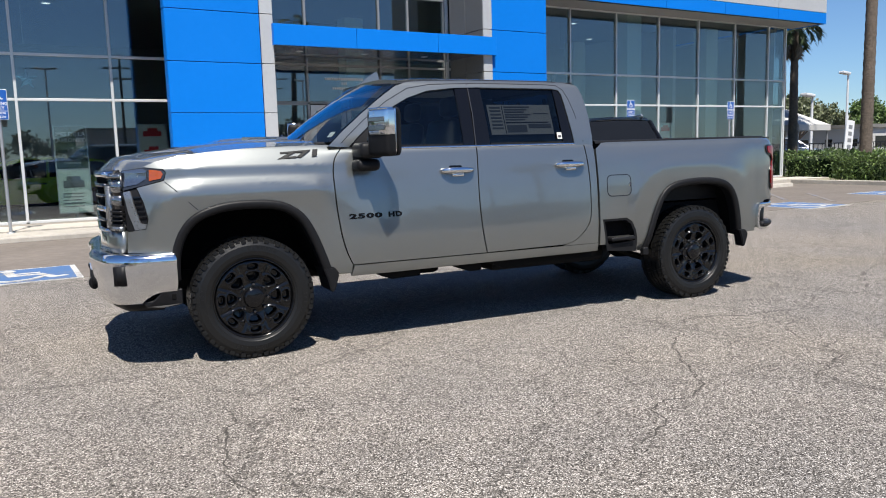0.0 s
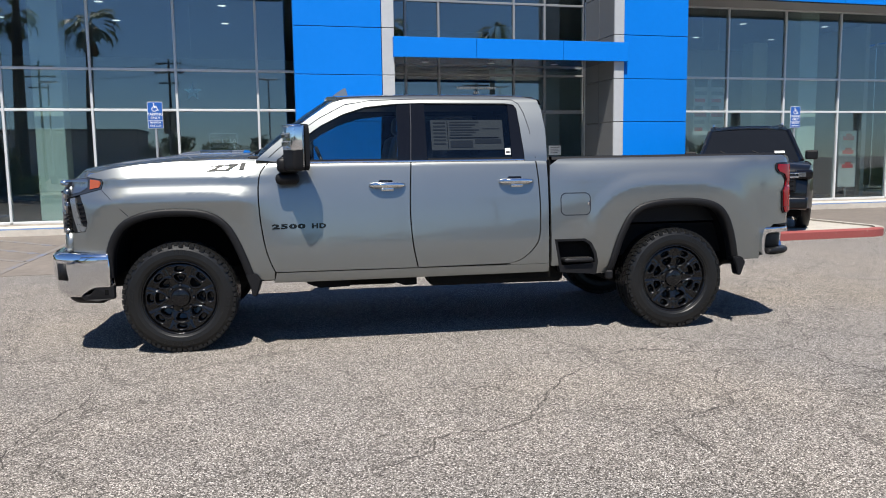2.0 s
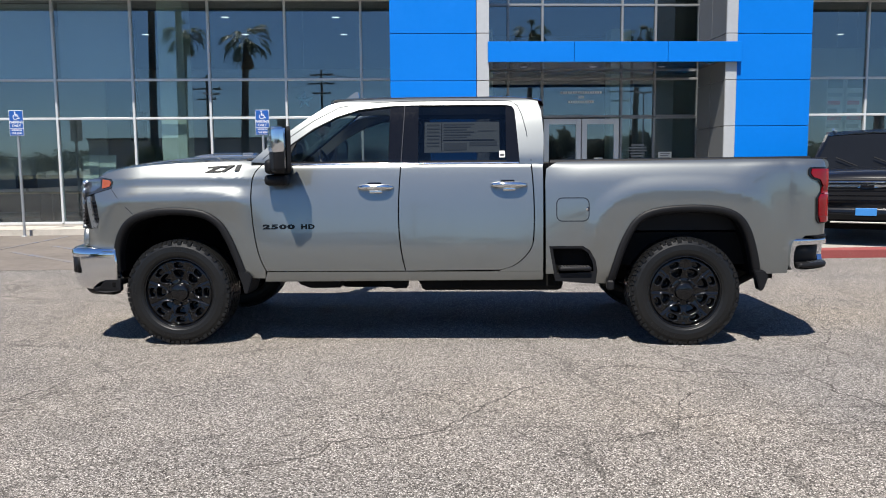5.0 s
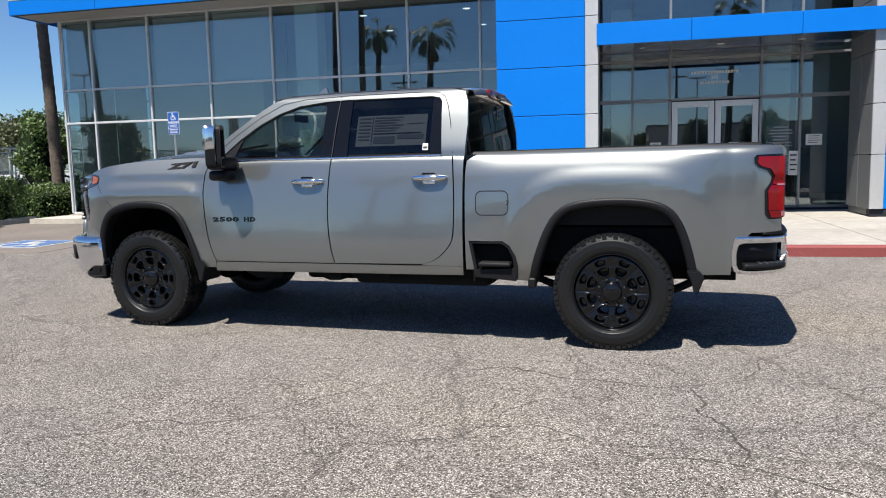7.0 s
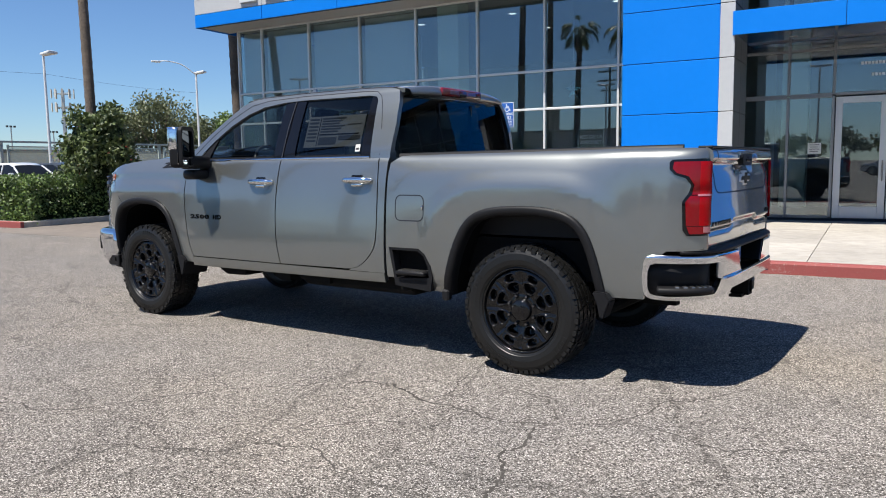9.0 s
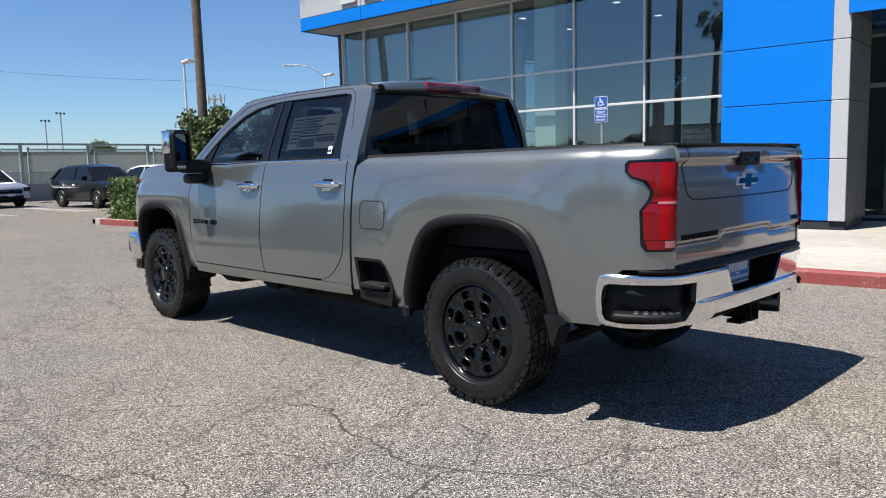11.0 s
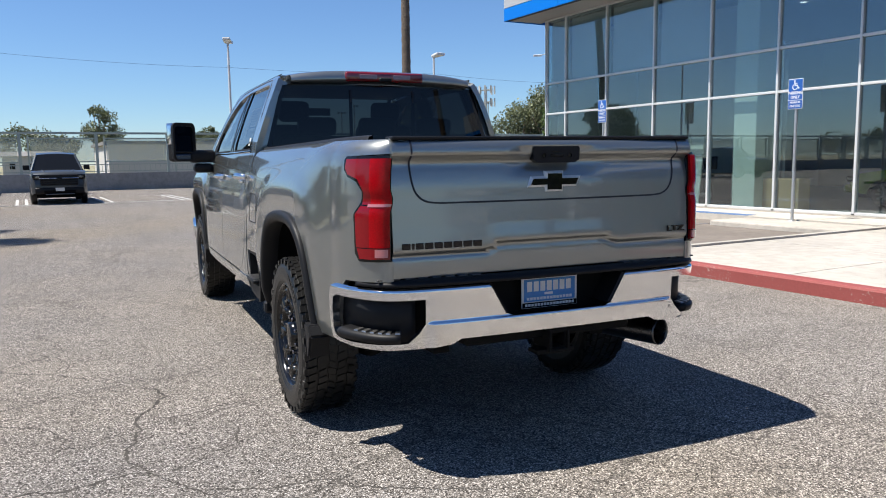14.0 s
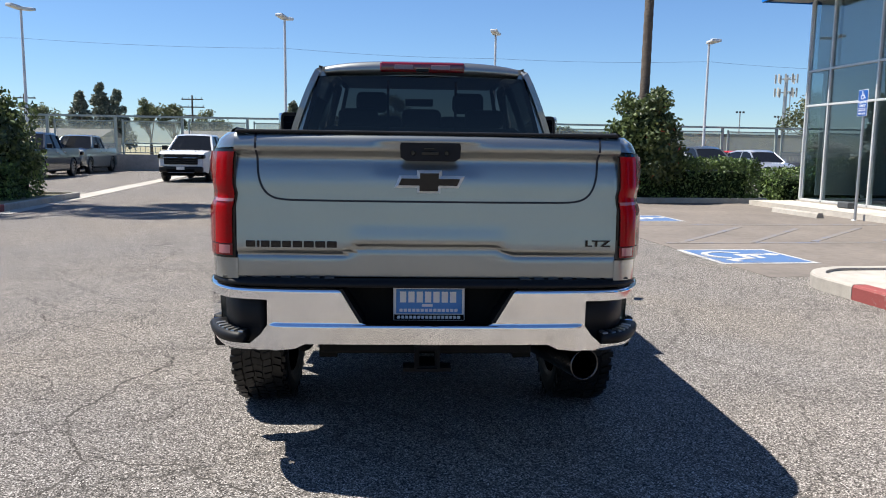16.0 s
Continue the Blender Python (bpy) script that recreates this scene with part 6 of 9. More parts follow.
bow = [(-0.142, -0.026), (-0.118, 0.026), (-0.048, 0.026), (-0.048, 0.048), (0.052, 0.048), (0.052, 0.026), (0.146, 0.026), (0.122, -0.026), (0.050, -0.026), (0.050, -0.048), (-0.050, -0.048), (-0.050, -0.026)]
bm = extrude_outline(bmesh.new(), bow, lambda u, v, w: (5.167 + w, u, 1.268 + v), 0.026)
bmesh.ops.bevel(bm, geom=[e for e in bm.edges if all(v.co.x > 5.185 for v in e.verts)], offset=0.011, segments=1, affect="EDGES")
part("emblem_edge", bm, M["alu"], gt, "chrome-edged cross emblem")
part("emblem_field", extrude_outline(bmesh.new(), inset(bow, 0.012), lambda u, v, w: (5.190 + w, u, 1.268 + v), 0.004), M["trim_gloss"], gt, "gloss black emblem field")
hp = [(-0.118, 0.036), (0.118, 0.036), (0.122, 0.026), (0.120, -0.022), (0.098, -0.036), (-0.098, -0.036), (-0.120, -0.022), (-0.122, 0.026)]
hnd = part("gate_handle", extrude_outline(bmesh.new(), hp, lambda u, v, w: (5.168 + w, u + 0.005, 1.388 + v), 0.034), M["plastic"], gt, "black tailgate handle with camera")
part("handle_switch", boxes((5.20, 5.206, -0.03, 0.04, 1.376, 1.39, 0.002, 1), (5.20, 5.206, -0.02, 0.02, 1.40, 1.404)), M["trim_gloss"], hnd)
for y in (-0.065, 0.07):
    part("handle_camera", lathe(bmesh.new(), [(0.0, 0.0), (0.008, 0.0), (0.010, -0.004)], 12, "y"), M["trim_gloss"], hnd).matrix_local = pose(5.206, y, 1.384, 0, 0, 90)
# name plate as plain blocks, and the trim letters
y = -0.737
for bw in (0.037, 0.011, 0.034, 0.038, 0.036, 0.038, 0.040, 0.040, 0.041):
    x0 = gate(y + 0.016, 1.012)[0]
    part("name_badge_block", boxes((x0 - 0.006, x0 + 0.006, y, y + bw, 0.999, 1.025, 0.002, 1)), M["trim_gloss"], gt, "black letter-sized block")
    y += bw + 0.0065
lettering("trim_badge", "LTZ", 0.048, pose(5.1885, 0.70, 1.024, 0, 0, 90), M["trim_gloss"], gt, 0.008, 0.001, 1.0, 1.0, (0.104, 0.026))

# rear bumper
bump = empty("rear_bumper")
bump.parent = truck
REAR = [(4.845, -0.962), (4.93, -0.945), (5.03, -0.912), (5.13, -0.855), (5.193, -0.78), (5.222, -0.65), (5.238, -0.45), (5.243, -0.20), (5.244, 0.0)]
REAR = REAR + [(x, -y) for x, y in REAR[-2::-1]]
rear_path = smooth_path([(x, y, 0) for x, y in REAR], 5)
N_R = len(rear_path)


def rear_piece(name, material, label, sec, lo, hi, smooth=True):
    bm = bmesh.new()
    pts = rear_path[lo:hi]
    rows = []
    for i, p in enumerate(pts):
        j = lo + i
        d = (rear_path[min(j + 1, N_R - 1)] - rear_path[max(j - 1, 0)]).normalized()
        right = Vector((d.y, -d.x, 0))
        # stays outward
        if right.dot(Vector((p.x - 3.5, p.y, 0))) < 0:
            right = -right
        rows.append([bm.verts.new(Vector((p.x, p.y, 0)) + right * a + Vector((0, 0, b))) for a, b in sec(p, abs(p.y))])
    k = len(rows[0])
    for a, b in zip(rows, rows[1:]):
        for j in range(k):
            bm.faces.new((a[j], b[j], b[(j + 1) % k], a[(j + 1) % k]))
    bm.faces.new(rows[0])
    bm.faces.new(rows[-1][::-1])
    bmesh.ops.recalc_face_normals(bm, faces=bm.faces)
    return part(name, bm, material, bump, label, smooth)


def idx(y):
    return min(range(N_R), key=lambda i: abs(rear_path[i].y - y))


# lower bar and upper faces between the corners, then a pierced frame round each corner
RUN = [0.0]
for pa, pb in zip(rear_path, rear_path[1:]):
    RUN.append(RUN[-1] + (pb - pa).length)


def along(y):
    return RUN[idx(y)]


def wrap(sg):
    """The bumper's face by length along it and height; the face leans a little to the ground."""
    def point(u, z):
        px = float(np.interp(u, RUN, [p.x for p in rear_path]))
        py = float(np.interp(u, RUN, [p.y for p in rear_path]))
        qx = float(np.interp(u + 0.01, RUN, [p.x for p in rear_path])) - float(np.interp(u - 0.01, RUN, [p.x for p in rear_path]))
        qy = float(np.interp(u + 0.01, RUN, [p.y for p in rear_path])) - float(np.interp(u - 0.01, RUN, [p.y for p in rear_path]))
        n = Vector((qy, -qx, 0)).normalized()
        lean = 0.004 - 0.050 * max(0.0, 0.842 - z) ** 1.3 + 0.014 * (1 - ease(0.682, 0.694, z)) * ease(along(-0.66), along(-0.60), u) - 0.022 * max(0.0, (z - 0.822) / 0.02) ** 2 - 0.014 * max(0.0, (0.60 - z) / 0.03) ** 2 * (1 if u < along(-0.72) else 0)
        return (px + n.x * lean, -sg * (py + n.y * lean), z)
    return point


s1, s_mid = along(-0.745), RUN[-1] / 2
skin_out = [(0.055, 0.838), (0.022, 0.826), (0.008, 0.79), (0.0, 0.71), (0.006, 0.63), (0.020, 0.592), (0.05, 0.576), (0.14, 0.568), (0.24, 0.570), (s1, 0.576), (along(-0.60), 0.582), (along(-0.53), 0.590), (along(-0.48), 0.611),
            (s_mid, 0.611), (s_mid, 0.690), (along(-0.272), 0.690), (along(-0.262) - 0.03, 0.700), (along(-0.345), 0.826), (along(-0.345) - 0.02, 0.838)]
hole = [(0.075, 0.790), (0.045, 0.778), (0.034, 0.745), (0.030, 0.70), (0.034, 0.635), (0.048, 0.608), (0.08, 0.598), (0.15, 0.594), (0.24, 0.596), (s1 + 0.01, 0.604), (along(-0.69), 0.642), (along(-0.652), 0.685), (along(-0.642), 0.715), (along(-0.642), 0.772), (along(-0.655), 0.789)]
for sg in (-1, 1):
    sheet("bumper_skin", skin_out + [skin_out[0]] + [hole[0]] + hole[::-1], wrap(sg), 0.025, 0.006, M["chrome"], bump, "chrome bumper skin with a corner step opening", 0.035, sg > 0)
pad = lambda p, y: [(-0.16, 0.872), (-0.03, 0.872), (-0.004, 0.862), (0.003, 0.845), (-0.02, 0.840), (-0.16, 0.840)]
rear_piece("top_pad", M["plastic"], "black plastic bumper step pad", pad, idx(-0.905), idx(0.905))
for k in range(8):
    for sg in (-1, 1):
        y = sg * (0.40 + 0.06 * k)
        part("pad_tread", boxes((5.15 - 0.004 * k, 5.205 - 0.006 * k, y - 0.02, y + 0.02, 0.871, 0.878, 0.002, 1)), M["worn_tread"], bump, "worn grey raised tread")
insert = lambda p, y: [(-0.11, 0.82), (-0.055, 0.82), (-0.060, 0.70), (-0.062, 0.60), (-0.11, 0.58)]
rear_piece("corner_insert", M["plastic"], "black corner step recess", insert, 1, idx(-0.66))
rear_piece("corner_insert", M["plastic"], "black corner step recess", insert, idx(0.66), N_R - 1)
ledge = lambda p, y: [(-0.07, 0.650), (0.000, 0.645), (0.012, 0.632), (0.006, 0.606), (-0.07, 0.602)]
rear_piece("corner_step", M["plastic"], "black corner step with treads", ledge, idx(-0.945), idx(-0.73))
rear_piece("corner_step", M["plastic"], "black corner step with treads", ledge, idx(0.73), idx(0.945))
tre = lambda p, y: [(-0.045, 0.654), (-0.008, 0.651), (-0.006, 0.645), (-0.045, 0.645)]
for i in range(idx(-0.915), idx(-0.74), 2):
    rear_piece("step_tread", M["steel"], "metal tread strip", tre, i, i + 2, False)
for i in range(idx(0.74), idx(0.915), 2):
    rear_piece("step_tread", M["steel"], "metal tread strip", tre, i, i + 2, False)
part("plate_recess", boxes((5.06, 5.085, -0.46, 0.46, 0.64, 0.845), (5.085, 5.20, -0.40, 0.40, 0.645, 0.665)), M["plastic"], bump, "black plate recess")
for sg in (-1, 1):
    cheek = [(sg * 0.345, 0.835), (sg * 0.36, 0.835), (sg * 0.285, 0.70), (sg * 0.262, 0.70)]
    part("recess_cheek", extrude_outline(bmesh.new(), cheek, lambda u, v, w: (5.085 + w, u, v), 0.15), M["plastic"], bump)
    for y, z in ((0.60, 0.722), (0.315, 0.722)):
        sen = part("parking_sensor", lathe(bmesh.new(), [(0.0, 0.0), (0.010, 0.0), (0.0105, 0.003), (0.0135, 0.003), (0.0145, -0.004)], 16, "y"), M["steel"], bump, "round parking sensor")
        sen.matrix_local = pose(5.236 if y < 0.5 else 5.2245, sg * y, z, 0, 0, 90 + (0 if y < 0.5 else sg * 5))
plate = part("number_plate", boxes((5.300, 5.305, -0.142, 0.158, 0.708, 0.866, 0.003, 1)), M["alu"], bump, "dealer plate with a white frame")
part("plate_field", boxes((5.304, 5.308, -0.130, 0.146, 0.738, 0.842, 0.002, 1)), M["plate_blue"], plate, "blue plate field")
for k, (ya, yb, za, zb) in enumerate(((-0.114, 0.130, 0.786, 0.832), (-0.022, 0.038, 0.768, 0.779), (-0.116, 0.132, 0.746, 0.759))):
    n = (7, 1, 14)[k]
    for i in range(n):
        y0 = ya + (yb - ya) * i / n
        part("plate_letter", boxes((5.3075, 5.3095, y0, y0 + (yb - ya) / n * 0.74, za, zb)), M["ink_white"], plate, "pale letter-sized bar")
part("plate_strip", boxes((5.305, 5.3075, -0.138, 0.154, 0.846, 0.862)), M["ink"], plate, "dark strip")
part("plate_strip", boxes((5.305, 5.3075, -0.138, 0.154, 0.711, 0.734)), M["trim_gloss"], plate, "dark strip")
for i in range(16):
    part("plate_letter", boxes((5.3075, 5.3092, -0.125 + 0.0168 * i, -0.125 + 0.0168 * i + 0.012, 0.717, 0.729)), M["ink_white"], plate)
plate.matrix_local = pose(-0.165, 0, -0.022)

# tow hitch and exhaust
hitch = empty("tow_hitch")
hitch.parent = truck
square = lambda r_in, r_out, length: lathe(bmesh.new(), [(r_in, length), (r_out, length), (r_out, 0.0), (r_in, 0.0)], 4, "y", True)
for nm, r0, r1, length, x in (("receiver", 0.046, 0.060, 0.15, 5.15), ("collar", 0.0585, 0.074, 0.028, 5.285)):
    ob = part(nm, square(r0, r1, length), M["under"], hitch, "black square steel tube")
    ob.matrix_local = pose(x - 0.07, 0, 0.548, 0, 0, -90) @ pose(0, 0, 0, 0, 45)
part("chain_plate", boxes((5.13, 5.21, -0.10, 0.10, 0.484, 0.502)), M["under"], hitch, "black safety chain plate")
part("hitch_beam", boxes((5.05, 5.17, -0.44, 0.44, 0.55, 0.64, 0.01, 1)), M["under"], truck)
bm = tube(bmesh.new(), [(4.40, 0.52, 0.505), (4.65, 0.54, 0.505), (4.86, 0.60, 0.490)], 0.042, 16, False)
part("exhaust_pipe", bm, M["exhaust"], truck, "dark exhaust pipe", True)
prof = [(0.046, -0.24), (0.064, -0.16), (0.068, 0.30), (0.066, 0.31), (0.062, 0.30), (0.056, 0.05)]
tip = part("exhaust_tip", lathe(bmesh.new(), prof, 28, "y"), M["exhaust"], truck, "wide dark exhaust tip", True)
tip.matrix_local = pose(4.82, 0.588, 0.488, 0, 0, -72)

# underbody
part("chassis_rail", boxes((-0.6, 4.9, -0.48, -0.40, 0.46, 0.60), (-0.6, 4.9, 0.40, 0.48, 0.46, 0.60)), M["under"], truck, "black chassis rails")
part("floor_pan", boxes((0.60, 2.93, -0.90, 0.90, 0.57, 0.66)), M["under"], truck, "black underbody pan")
part("engine_block", boxes((-0.45, 0.60, -0.45, 0.45, 0.62, 1.38)), M["under"], truck, "black engine bay block")
part("bed_floor_pan", boxes((3.0, 5.1, -0.78, 0.78, 0.62, 0.88)), M["under"], truck, "black underside of the cargo bed")
for x in (0.0, WHEELBASE):
    part("axle", tube(bmesh.new(), [(x, -0.75, 0.43), (x, 0.75, 0.43)], 0.055, 12), M["under"], truck)
    d = part("differential", lathe(bmesh.new(), [(0.0, -0.16), (0.10, -0.13), (0.17, -0.04), (0.18, 0.04), (0.12, 0.13), (0.0, 0.16)], 18, "y"), M["under"], truck, "", True)
    d.matrix_local = pose(x + 0.03, 0.12 if x else 0.2, 0.43)
part("transfer_case", boxes((1.2, 1.75, -0.30, 0.25, 0.36, 0.56, 0.04, 2)), M["under"], truck)
part("fuel_tank", boxes((1.95, 3.1, -0.86, -0.50, 0.42, 0.60, 0.04, 2)), M["under"], truck)
for x0, x1, z in ((0.94, 1.30, 0.455), (1.62, 1.84, 0.45), (1.92, 2.28, 0.455)):
    part("step_bracket", extrude_outline(bmesh.new(), [(x0, 0.53), (x1, 0.53), (x1, z), (x0 + 0.12, z - 0.005), (x0 + 0.03, z + 0.03)], lambda u, v, w: (u, -0.90 + w, v), 0.2), M["under"], truck, "black bracket under the sill")
for y in (-0.62, 0.62):
    part("leaf_spring", tube(bmesh.new(), smooth_path([(3.35, y, 0.50), (3.7, y, 0.37), (4.036, y, 0.345), (4.4, y, 0.38), (4.75, y, 0.55)], 4), 0.03, 8), M["under"], truck)
    part("shock_absorber", tube(bmesh.new(), [(4.12, y * 0.9, 0.42), (4.35, y * 0.8, 0.85)], 0.03, 8), M["under"], truck)

# front end: grille, head lamps, bumper
FRONT = [(-0.50, -0.985), (-0.62, -0.980), (-0.74, -0.955), (-0.83, -0.895), (-0.90, -0.78), (-0.945, -0.60), (-0.975, -0.40), (-0.988, -0.20), (-0.992, 0.0)]
FRONT = FRONT + [(x, -y) for x, y in FRONT[-2::-1]]
fp = smooth_path([(x, y, 0) for x, y in FRONT], 5)


def front_piece(name, material, label, sec, lo, hi, parent, smooth=True, out=0.0):
    bm = bmesh.new()
    rows = []
    for j in range(lo, hi):
        p = fp[j]
        d = (fp[min(j + 1, len(fp) - 1)] - fp[max(j - 1, 0)]).normalized()
        right = Vector((d.y, -d.x, 0))
        if right.dot(Vector((p.x - 1.0, p.y, 0))) < 0:
            right = -right
        rows.append([bm.verts.new(Vector((p.x, p.y, 0)) + right * (a + out * ease(0.10, 0.50, abs(p.y)) * (1 - ease(0.84, 0.98, abs(p.y)))) + Vector((0, 0, b))) for a, b in sec(abs(p.y))])
    k = len(rows[0])
    for a, b in zip(rows, rows[1:]):
        for j in range(k):
            bm.faces.new((a[j], b[j], b[(j + 1) % k], a[(j + 1) % k]))
    bm.faces.new(rows[0])
    bm.faces.new(rows[-1][::-1])
    bmesh.ops.recalc_face_normals(bm, faces=bm.faces)
    return part(name, bm, material, parent, label, smooth)


def fidx(y):
    return min(range(len(fp)), key=lambda i: abs(fp[i].y - y))


fb = empty("front_bumper")
fb.parent = truck
face = lambda y: [(-0.10, 0.792), (-0.03, 0.796), (0.0, 0.788), (0.022, 0.768), (0.026, 0.74), (0.022, 0.66), (0.014, 0.58), (-0.002, 0.485 + 0.05 * ease(0.955, 0.984, y)), (-0.03, 0.455 + 0.06 * ease(0.955, 0.984, y)), (-0.10, 0.45 + 0.06 * ease(0.955, 0.984, y))]
front_piece("bumper_face", M["chrome"], "chrome front bumper", face, 0, len(fp), fb, out=0.035)
val = lambda y: [(-0.22, 0.48), (-0.07, 0.48), (-0.06, 0.45), (-0.08, 0.415), (-0.11, 0.395), (-0.22, 0.395)]
front_piece("lower_valance", M["plastic"], "black lower valance", val, 4, len(fp) - 4, fb, out=0.03)
slot = lambda y: [(0.0, 0.722), (0.029, 0.718), (0.027, 0.59), (0.0, 0.585)]
front_piece("air_slot", M["plastic"], "black vertical air slot", slot, fidx(-0.925), fidx(-0.845), fb, out=0.035)
front_piece("air_slot", M["plastic"], "black vertical air slot", slot, fidx(0.845), fidx(0.925), fb, out=0.035)
low_in = lambda y: [(0.0, 0.66), (0.026, 0.66), (0.026, 0.53), (0.0, 0.53)]
front_piece("lower_grille", M["plastic"], "black lower grille", low_in, fidx(-0.52), fidx(0.52), fb, out=0.035)
for sg in (-1, 1):
    hook = smooth_path([(-0.95, sg * 0.50, 0.60), (-1.015, sg * 0.50, 0.60), (-1.03, sg * 0.50, 0.565), (-1.01, sg * 0.50, 0.535), (-0.95, sg * 0.50, 0.535)], 4)
    part("tow_hook", tube(bmesh.new(), hook, 0.013, 8), M["plastic"], fb, "black tow hook", True)
    cover = [(-0.735, 0.47), (-0.66, 0.475), (-0.60, 0.535), (-0.475, 0.545), (-0.475, 0.44), (-0.60, 0.425), (-0.70, 0.43)]
    bm = extrude_outline(bmesh.new(), cover, lambda u, v, w: (u, sg * (0.930 + w - 0.35 * max(0, -0.6 - u)), v), 0.052)
    bmesh.ops.bevel(bm, geom=bm.edges[:], offset=0.006, segments=1, affect="EDGES")
    cc = part("corner_cover", bm, M["plastic"], fb, "black bumper corner cover")
    part("cover_slot", boxes((-0.545, -0.515, *sorted((sg * 0.97, sg * 0.9835)), 0.475, 0.515, 0.003, 1)), M["liner"], cc)
apron_f = lambda y: [(-0.13, 0.945), (-0.070, 0.938), (-0.062, 0.90), (-0.056, 0.85), (-0.052, 0.797), (-0.13, 0.797)]
front_piece("front_apron", M["paint"], "silver-grey painted front apron", apron_f, fidx(-0.875), fidx(0.875) + 1, truck, out=0.025)
gr = empty("grille")
gr.parent = truck
back = lambda y: [(-0.16, 1.345), (-0.11, 1.34), (-0.115, 0.92), (-0.16, 0.92)]
front_piece("grille_mesh", M["plastic"], "black grille backing", back, fidx(-0.66), fidx(0.66) + 1, gr, out=0.02)
for z, h in ((1.318, 0.020), (1.245, 0.012), (1.175, 0.012), (1.085, 0.021), (1.01, 0.012), (0.94, 0.014)):
    barf = lambda y, z=z, h=h: [(-0.12, z + h), (-0.06, z + h), (-0.045, z + h / 2), (-0.045, z - h / 2), (-0.06, z - h), (-0.12, z - h)]
    front_piece("grille_bar", M["chrome"] if h > 0.013 else M["black_chrome"], "bright grille bar", barf, fidx(-0.66), fidx(0.66) + 1, gr, out=0.02)
for k in range(-5, 6):
    y = 0.105 * k
    x = fp[fidx(y)].x + 0.080
    part("grille_rib", boxes((x - 0.02, x + 0.02, y - 0.008, y + 0.008, 0.93, 1.32)), M["plastic"], gr)
part("emblem", extrude_outline(bmesh.new(), [(1.25 * u, 1.25 * v) for u, v in bow], lambda u, v, w: (-0.967 + w, u, 1.155 + v), 0.03), M["trim_gloss"], gr, "gloss black cross emblem")
for s in (-1, 1):
    hl = empty("head_lamp")
    hl.parent = truck
    lo, hi = (fidx(-0.885), fidx(-0.66) + 1) if s < 0 else (fidx(0.66), fidx(0.885) + 1)
    front_piece("lamp_housing", M["trim_gloss"], "gloss black lamp housing", lambda y: [(-0.16, 1.335), (-0.062, 1.325), (-0.050, 1.24), (-0.052, 0.96), (-0.16, 0.95)], lo, hi, hl)
    front_piece("running_lamp", M["lens_clear"], "clear running lamp", lambda y: [(-0.08, 1.325), (-0.046, 1.315), (-0.042, 1.295), (-0.08, 1.29)], lo, hi, hl)
    front_piece("lamp_lens", M["lens_clear"], "clear head lamp lens", lambda y: [(-0.08, 1.275), (-0.044, 1.27), (-0.042, 1.20), (-0.08, 1.195)], lo, hi - 2, hl)
    front_piece("lamp_lens", M["lens_clear"], "clear head lamp lens", lambda y: [(-0.08, 1.18), (-0.044, 1.175), (-0.042, 1.115), (-0.08, 1.11)], lo, hi - 2, hl)
    for k in range(5):
        z = 1.08 - 0.03 * k
        front_piece("lamp_louvre", M["plastic"], "black louvre", lambda y, z=z: [(-0.08, z), (-0.040, z - 0.004), (-0.040, z - 0.014), (-0.08, z - 0.016)], lo, hi, hl)
    a, b = (lo, lo + 4) if s < 0 else (hi - 4, hi)
    c0, c1 = (hi - 3, hi) if s < 0 else (lo, lo + 3)
    front_piece("lamp_bracket", M["satin_silver"], "silver bracket beside the lamp", lambda y: [(-0.08, 1.25), (-0.034, 1.24), (-0.030, 0.96), (-0.08, 0.94)], c0, c1, hl)
    front_piece("lamp_bracket", M["satin_silver"], "silver bracket under the lamp", lambda y: [(-0.08, 0.975), (-0.034, 0.972), (-0.030, 0.945), (-0.08, 0.94)], *((lo, c0 + 1) if s < 0 else (c1 - 1, hi)), hl)
    wing_lamp = [(-0.790, 1.210), (-0.54, 1.272), (-0.525, 1.322), (-0.54, 1.342), (-0.665, 1.358), (-0.790, 1.342)]
    sheet("lamp_side", wing_lamp, side(s), 0.04, 0.03, M["lamp_dark"], hl, "gloss black lamp side", 0.05, s > 0)
    sf = side(s)
    inner = lambda u, v, sf=sf: (sf(u, v)[0], sf(u, v)[1] - s * 0.012, v)
    proud = lambda u, v, sf=sf: (sf(u, v)[0], sf(u, v)[1] + s * 0.004, v)
    sheet("louvre_panel", [(-0.790, 1.206), (-0.709, 1.223), (-0.672, 1.12), (-0.654, 1.02), (-0.672, 0.959), (-0.780, 0.939)], inner, 0.04, 0.04, M["plastic"], hl, "black louvred panel", 0.04, s > 0)
    sheet("lamp_bracket", [(-0.790, 1.200), (-0.748, 1.208), (-0.728, 1.10), (-0.700, 0.992), (-0.664, 0.985), (-0.672, 0.957), (-0.735, 0.947), (-0.768, 1.06)], proud, 0.03, 0.03, M["satin_silver"], hl, "silver bracket down the corner", 0.02, s > 0)
    for k in range(5):
        z = 1.17 - 0.034 * k
        sheet("lamp_louvre", [(-0.735 + 0.007 * k, z - 0.012), (-0.690 + 0.007 * k, z - 0.010), (-0.690 + 0.007 * k, z), (-0.735 + 0.007 * k, z - 0.002)], lambda u, v, sf=sf: (sf(u, v)[0], sf(u, v)[1] - s * 0.002, v), 0.1, 0.1, M["trim_gloss"], hl, "", 0.012, s > 0)
